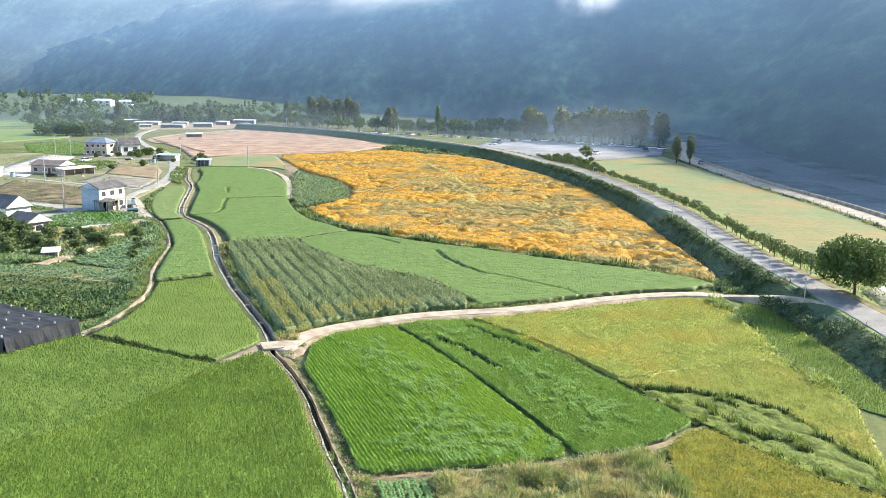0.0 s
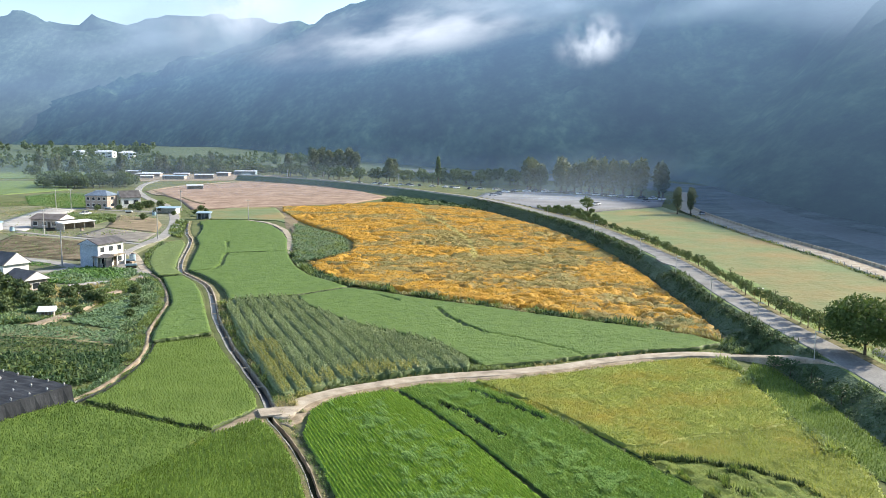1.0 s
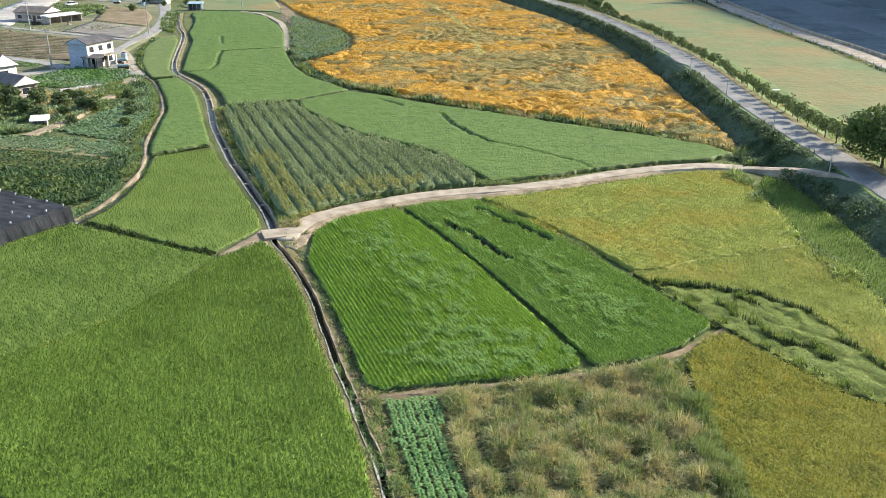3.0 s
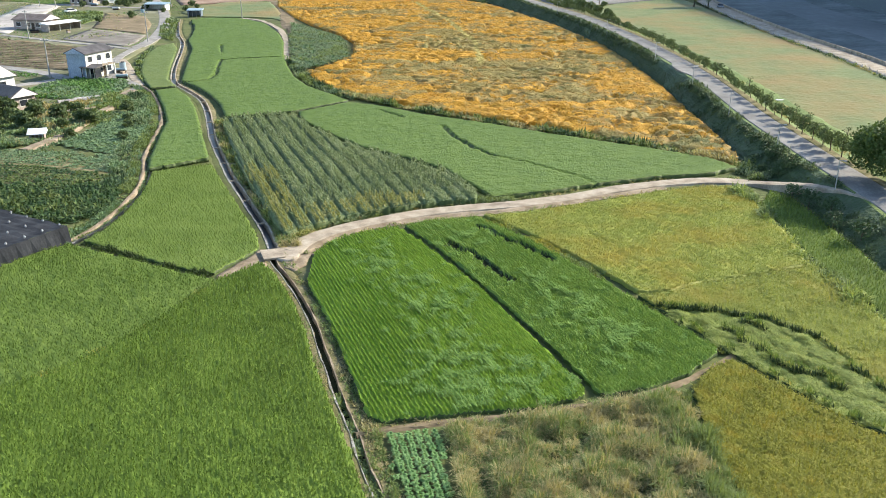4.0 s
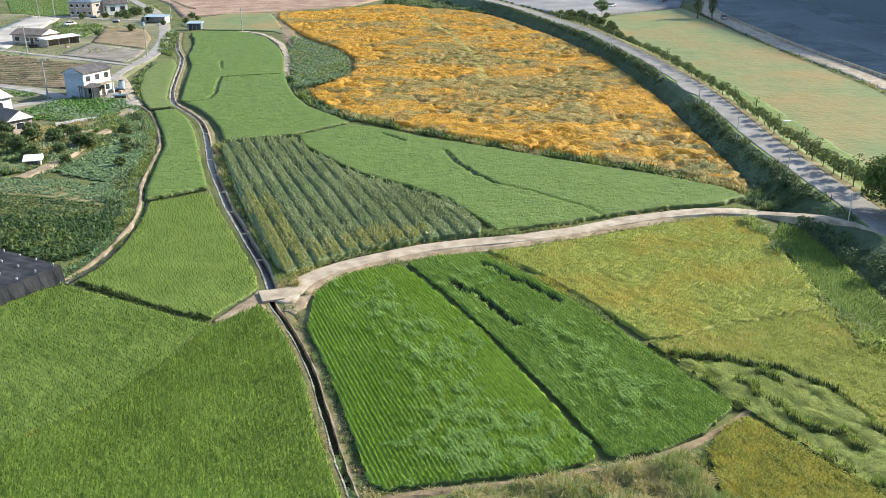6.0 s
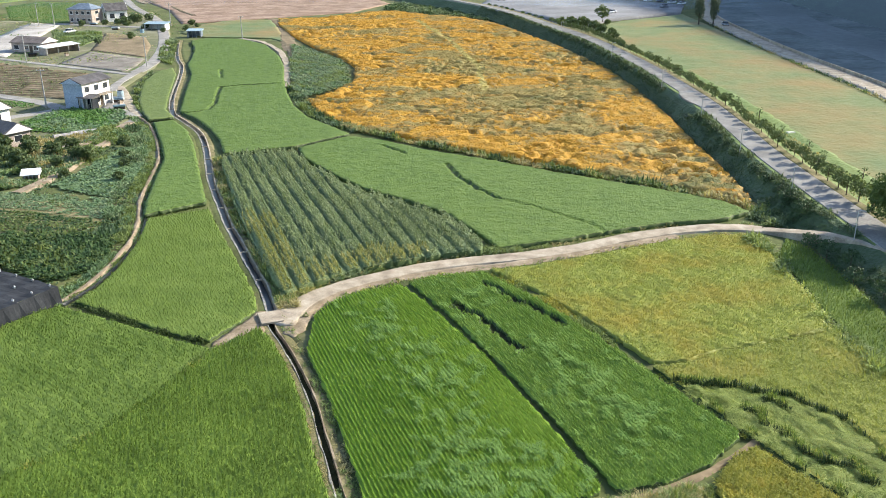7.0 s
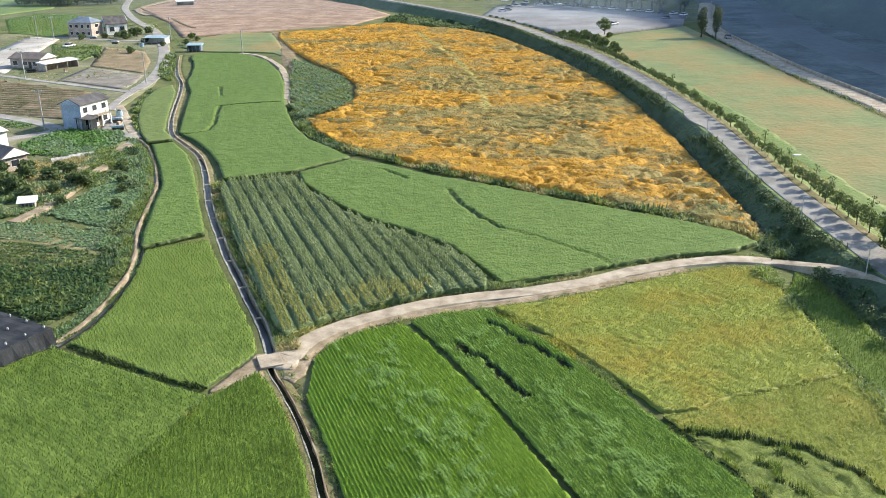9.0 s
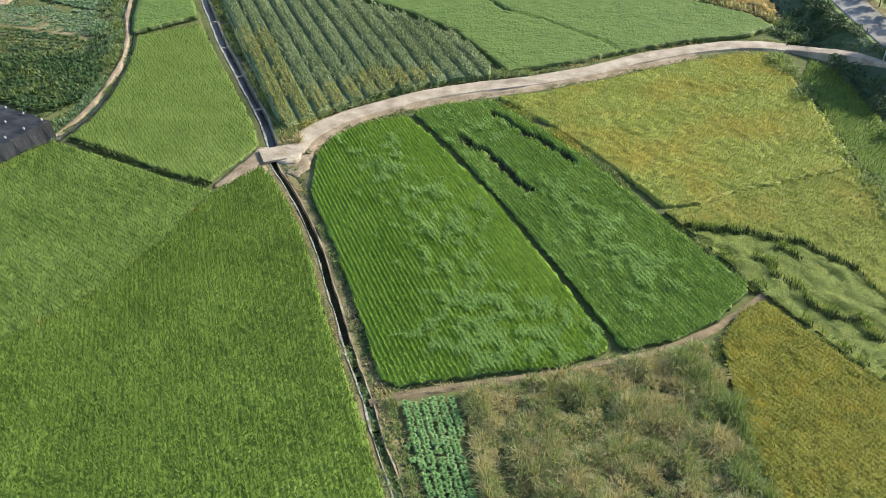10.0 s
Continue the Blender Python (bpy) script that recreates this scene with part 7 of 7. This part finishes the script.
CAR_W = surface("white_car_paint", (0.70, 0.70, 0.70), (0.76, 0.76, 0.76), (0.80, 0.80, 0.80), 0.5, 0.25, 3.0, spec=0.5)
CAR_G = surface("grey_car_paint", (0.22, 0.23, 0.25), (0.27, 0.28, 0.30), (0.32, 0.33, 0.35), 0.5, 0.25, 3.0, spec=0.5)
CAR_K = surface("dark_car_paint", (0.02, 0.02, 0.03), (0.03, 0.03, 0.04), (0.05, 0.05, 0.06), 0.5, 0.25, 3.0, spec=0.5)
fleet = [car(CAR_W, "white car parked on pale concrete"), car(CAR_G, "grey car parked on pale concrete"), car(CAR_K, "dark car parked on pale concrete")]
lot = [(62, 474), (66, 470), (70, 463), (74, 459), (78, 454), (81, 449), (84.5, 444), (88, 440), (91.5, 436), (95, 431), (98.5, 427), (103, 422), (107, 417), (36, 462), (40, 467), (44, 471), (72, 376), (99, 398), (52, 474), (57, 477), (31, 440), (34, 446), (110, 411)]
for i, (x, y) in enumerate(lot):
    m = pose(x, y, 1.14, 0, 0, 38 + random.uniform(-4, 4) if x > 55 else random.uniform(0, 20))
    if i < 3:
        fleet[i].matrix_basis = m
    else:
        copy_thing(fleet[(0, 1, 0, 2)[i % 4]], m)
for i in range(34):   # day visitors between the park trees
    u = (i + 0.5) / 34
    copy_thing(fleet[(0, 0, 1, 0, 2)[i % 5]], pose(-150 + 200 * u + random.uniform(-3, 3), 672 - 180 * u + random.uniform(-3, 14), 0.05, 0, 0, random.uniform(0, 180)))
m = copy_thing(fleet[1], pose(103.0, 327.0, 1.1, 0, 0, 85))
copy_thing(fleet[0], pose(-132.0, 330.0, 0.24, 0, 0, 60))

def clutter(x, y, z, turn, kind, label):
    """Crates, tanks and covered stacks in the yards."""
    t = thing(kind, x, y, z, turn, label, kind.split("_")[-1], "yard clutter")
    if kind == "water_tank":
        bm = bmesh.new()
        bmesh.ops.create_cone(bm, cap_ends=True, segments=14, radius1=0.75, radius2=0.68, depth=1.3, matrix=Matrix.Translation((0, 0, 0.63)))
        part("body", bm, ROOF_B, t)
        bm = bmesh.new()
        bmesh.ops.create_cone(bm, cap_ends=True, segments=12, radius1=0.5, radius2=0.3, depth=0.2, matrix=Matrix.Translation((0, 0, 1.385)))
        part("lid", bm, NET, t)
    elif kind == "covered_stack":
        part("bale", boxed(-1.1, 1.1, -0.7, 0.7, -0.02, 0.8, 0.05), BARK, t)
        bm = boxed(-1.25, 1.25, -0.85, 0.85, 0.45, 0.95, 0.12)
        for v in bm.verts:
            v.co.z += 0.15 * math.sin(v.co.x * 3 + v.co.y * 2)
        part("tarpaulin", bm, (NET, ROOF_B, ROOF_L)[int(abs(x)) % 3], t)
    else:
        part("crate", boxed(-0.5, 0.5, -0.35, 0.35, -0.02, 0.5, 0.03), WALL_T, t)
        part("crate", boxed(-0.45, 0.5, -0.35, 0.3, 0.501, 0.95, 0.03), DIRT, t)


for x, y, z, tr_, kd in ((-70.0, 200.0, 0.14, 10, "covered_stack"), (-68.2, 196.0, 0.14, 70, "crate_stack"), (-71.5, 206.0, 0.14, 35, "water_tank"), (-67.0, 192.0, 0.14, 20, "covered_stack"), (-77.8, 210.0, 0.14, 60, "covered_stack"),
                         (-120.0, 272.0, 0.08, 15, "covered_stack"), (-110.0, 272.0, 0.08, 50, "crate_stack"), (-128.0, 292.0, 0.2, 15, "covered_stack"), (-133.0, 356.0, 0.08, 0, "covered_stack"), (-126.0, 361.0, 0.08, 70, "water_tank"), (-142.0, 357.0, 0.08, 30, "crate_stack"),
                         (-119.0, 340.0, 0.08, 0, "covered_stack"), (-110.0, 345.0, 0.08, 45, "covered_stack"), (-106.0, 330.0, 0.08, 20, "water_tank"), (-82.0, 171.0, 0.08, 20, "covered_stack"), (-95.0, 186.0, 0.08, 70, "crate_stack"), (-131.0, 270.0, 0.2, 5, "water_tank")):
    clutter(x, y, z, tr_, kd, {"water_tank": "blue-grey plastic water tank in a yard", "covered_stack": "stack of goods under a creased tarpaulin", "crate_stack": "two stacked wooden crates in a yard"}[kd])
weeds("mound_weeds", "rough weeds over the mound behind the farmhouse", F_MOUND, [BANK, WEED_G, BANK], 1.0, 0.8, 128, width=0.35, cat="weeds", clump=0.15, thin=0.3)
def tunnel(x, y, turn, L, W, H, label):
    """A low hooped growing tunnel under creased plastic."""
    t = thing("growing_tunnel", x, y, 0.05, turn, label, "tunnel")
    bm = bmesh.new()
    rings = []
    for i in range(13):
        u = -L / 2 + L * i / 12
        k = 1.0 - 0.1 * (i % 2)
        rings.append([bm.verts.new((u, -W / 2 * math.cos(math.pi * j / 8), H * k * math.sin(math.pi * j / 8) - 0.02)) for j in range(9)])
    for a, b in zip(rings, rings[1:]):
        for j in range(8):
            bm.faces.new((a[j], a[j + 1], b[j + 1], b[j]))
    for ring in (rings[0][::-1], rings[-1]):
        bm.faces.new(ring)
    part("plastic_cover", bm, PALE, t)
    for i in (0, 4, 8, 12):
        u = -L / 2 + L * i / 12
        part("hoop", limbs([[(u, -W / 2 * 1.03 * math.cos(math.pi * j / 8), H * 1.03 * math.sin(math.pi * j / 8), 0.03) for j in range(9)]]), STEEL, t)


tunnel(-67.8, 167.6, 35, 5.6, 1.5, 0.75, "low growing tunnel under greyish plastic in the garden")
tunnel(-66.2, 170.2, 35, 4.6, 1.3, 0.65, "short growing tunnel under greyish plastic in the garden")
for ln in ([(-124.0, 432.1), (-113.0, 408.0), (-102.7, 388.7)], [(-160.8, 497.0), (-150.0, 476.0), (-138.3, 452.8)]):
    tagged(new("soil_bank", ribbon("soil_bank", ln, [(-1.1, 0.1), (-0.3, 0.6), (0.4, 0.55), (1.4, 0.1)], TILL, 1.2, 0.4)), "dark heaped bank of fresh soil", "bank", kind="structure")
tagged(new("field_track", ribbon("field_track", [(-141.0, 450.0), (-152.0, 470.0), (-159.5, 500.0), (-157.0, 545.0), (-131.0, 611.0), (-96.0, 584.0), (-60.0, 530.0)], [(-1.8, 0.05), (-1.4, 0.4), (1.4, 0.4), (1.8, 0.05)], DIRT, 4.0, 0.3)), "pale earth track round the ploughed field", "path", kind="structure")
shed(-73.6, 192.6, -20, 3.6, 1.9, 2.5, ROOF_D, GLASS_D, "dark glazed porch against the white house")
tagged(new("bare_gully", ribbon("bare_gully", [(-66.0, 372.0), (-57.0, 340.0), (-50.5, 306.0), (-44.0, 280.0), (-38.5, 256.0)], [(-2.6, 0.05), (-1.4, 0.34), (1.2, 0.36), (2.4, 0.05)], TILL, 2.0, 0.7)), "bare brown gully beside the orange field", "bank", kind="structure")
shed(-140.0, 512.0, 20, 9.0, 4.0, 2.2, ROOF_L, WALL_W, "small white hut on the ploughed field")

# post and wire fence between meadow and riverside path
fence = thing("wire_fence", 0, 0, 0, 0, "low post and wire fence along the meadow's edge", "fence")
fl = [(x - 3.6, y) for x, y in EMB[1:8]]
pts = smooth_line(fl, 4.0)
for x, y in pts:
    part("post", boxed(x - 0.07, x + 0.07, y - 0.07, y + 0.07, 0.4, 1.9), POLE_M, fence)
for z in (1.3, 1.7):
    under(new("wire", ribbon("wire", fl, [(-0.02, z), (0.0, z + 0.03), (0.02, z), (-0.02, z)], STEEL, 4.0)), fence)
weeds("fence_weeds", "dark weeds grown up along the wire fence", belt(fl, -0.8, 0.7), [SHRUB, WEED_G, WEED], 2.2, 0.6, 129, width=0.2, cat="weeds", base=0.8)
sheet = thing("plastic_sheet", 62.2, 161.0, 1.0, 25, "crumpled white plastic sheet lying on grass", "sheet")
bm = boxed(-0.9, 0.9, -0.3, 0.3, -0.05, 0.2, 0.06)
for v in bm.verts:
    v.co.z += 0.08 * math.sin(v.co.x * 5) if v.co.z > 0 else 0
part("sheet", bm, WALL_W, sheet)

# planters along the levee road
stone = thing("planter", 0, 0, 0, 0, "dark clipped shrub box along the levee road", "planter", "car park planters")
part("box", boxed(-0.9, 0.9, -0.45, 0.45, -0.05, 0.5, 0.05), CONCRETE, stone)
under(new("shrub", leaf_cloud([((0, 0, 0.75), (0.9, 0.5))], 160, 0.2, 140, SHRUB, "shrub")), stone)
row = [(27.8, 384.0 + 0.0), (26.0, 390.5), (24.2, 397.0), (22.0, 403.5), (19.6, 410.0), (31.0, 372.0), (33.0, 365.0), (34.6, 358.0), (36.2, 351.0)]
for i, (x, y) in enumerate(row):
    m = pose(x + 4.0, y + 1.5, 1.1, 0, 0, 108)
    if i == 0:
        stone.matrix_basis = m
    else:
        copy_thing(stone, m)

# ---- cloud banks on the mountain ----
def cloud_material(name, scale, lo, hi, white, glow, seed, lit=False):
    m, nt, out = material(name)
    tc = nt.nodes.new("ShaderNodeTexCoord")
    mp = nt.nodes.new("ShaderNodeMapping")
    mp.inputs["Location"].default_value = (seed, seed * 0.7, 0)
    mp.inputs["Scale"].default_value = scale
    nt.links.new(tc.outputs["Object"], mp.inputs["Vector"])
    n = nt.nodes.new("ShaderNodeTexNoise")
    n.inputs["Scale"].default_value, n.inputs["Detail"].default_value, n.inputs["Roughness"].default_value = 1.0, 4.0, 0.48
    nt.links.new(mp.outputs[0], n.inputs["Vector"])
    ln = nt.nodes.new("ShaderNodeVectorMath")
    ln.operation = "LENGTH"
    nt.links.new(tc.outputs["Object"], ln.inputs[0])
    fade = nt.nodes.new("ShaderNodeMapRange")
    fade.interpolation_type = "SMOOTHSTEP"
    fade.inputs[1].default_value, fade.inputs[2].default_value = 0.15, 0.95
    fade.inputs[3].default_value, fade.inputs[4].default_value = 1.0, 0.0
    nt.links.new(ln.outputs["Value"], fade.inputs[0])
    mr = nt.nodes.new("ShaderNodeMapRange")
    mr.interpolation_type = "SMOOTHSTEP"
    mr.inputs[1].default_value, mr.inputs[2].default_value = lo, hi
    mr.inputs[3].default_value, mr.inputs[4].default_value = 0.0, white
    nt.links.new(n.outputs["Fac"], mr.inputs[0])
    dens = nt.nodes.new("ShaderNodeMath")
    dens.operation = "MULTIPLY"
    nt.links.new(mr.outputs[0], dens.inputs[0])
    nt.links.new(fade.outputs[0], dens.inputs[1])
    tr = nt.nodes.new("ShaderNodeBsdfTransparent")
    if lit:   # droplets scatter the light on and back
        e = nt.nodes.new("ShaderNodeMixShader")
        for k, kind in enumerate(("ShaderNodeBsdfDiffuse", "ShaderNodeBsdfTranslucent")):
            s = nt.nodes.new(kind)
            s.inputs[0].default_value = (*glow, 1)
            nt.links.new(s.outputs[0], e.inputs[1 + k])
        e.inputs[0].default_value = 0.6
    else:
        # brightness comes from emission in place of light falling on the mist
        e = nt.nodes.new("ShaderNodeEmission")
        e.inputs[0].default_value, e.inputs[1].default_value = (*glow, 1), 1.0
    mx = nt.nodes.new("ShaderNodeMixShader")
    nt.links.new(dens.outputs[0], mx.inputs[0])
    nt.links.new(tr.outputs[0], mx.inputs[1])
    nt.links.new(e.outputs[0], mx.inputs[2])
    nt.links.new(mx.outputs[0], out.inputs[0])
    return m


def cloud(x, y, z, half_w, half_h, tilt, mat, label):
    """A bank of mist: a gently bowed sheet whose density thins out to its rim."""
    bm = bmesh.new()
    bmesh.ops.create_grid(bm, x_segments=16, y_segments=8, size=1.0)
    for v in bm.verts:
        v.co = Vector((v.co.x, 0.12 * v.co.x ** 2, v.co.y))
    me = bpy.data.meshes.new("cloud_bank")
    bm.to_mesh(me)
    bm.free()
    me.materials.append(mat)
    ob = new("cloud_bank", me)
    turn = -math.degrees(math.atan2(x, y))
    ob.matrix_basis = pose(x, y, z, 0, tilt, turn) @ Matrix.Diagonal((half_w, half_w, half_h, 1))
    ob.visible_shadow = False
    return tagged(ob, label, "cloud", kind="structure")


MIST = cloud_material("glowing_mist", (2.2, 1, 1.1), 0.28, 0.68, 0.92, (0.45, 0.50, 0.58), 3.1)
# self-glowing veils lighten the upper slopes as haze
VEIL = cloud_material("glowing_veil", (1.3, 1, 0.8), 0.3, 0.72, 0.72, (0.26, 0.35, 0.46), 7.7)
for x, y, z, w, h, tilt, mat in ((-15, 800, 130, 190, 34, -9, MIST), (127, 690, 109, 40, 26, -15, MIST), (90, 700, 142, 80, 22, -5, VEIL), (-250, 1000, 175, 150, 80, -20, VEIL), (-430, 1250, 190, 200, 60, -8, VEIL),
                                 (-185, 900, 178, 110, 60, -30, MIST), (225, 480, 135, 170, 55, 4, VEIL), (170, 560, 128, 90, 30, -8, VEIL), (60, 760, 165, 160, 40, 0, VEIL), (300, 500, 150, 230, 80, 6, VEIL), (270, 330, 120, 190, 90, 4, VEIL)):
    cloud(x, y, z, w, h, tilt, mat, "low bank of mist against the mountain")
# added emissive backdrop sheet that gives the sky its pale blue
SKY_SHEET = cloud_material("sky_glow_sheet", (1.0, 1, 1.0), -1.0, -0.5, 0.96, (0.28, 0.39, 0.50), 1.3)
cloud(-1250, 3000, 800, 2200, 760, 0, SKY_SHEET, "pale glowing sheet behind the ridges, tinting the sky")
for k, (x, y, w, h, d) in enumerate(((85, 402, 90, 32, 0.26), (-60, 450, 480, 26, 0.08), (-80, 530, 560, 30, 0.11), (-120, 640, 640, 34, 0.13), (-260, 760, 760, 44, 0.14))):
    air = cloud_material("valley_haze", (0.9, 1, 0.6), -0.4, 0.75, d, (0.40, 0.50, 0.62), 11.0 + k, lit=True)
    cloud(x, y, 0, w, h, 0, air, "thin morning haze over the valley floor")
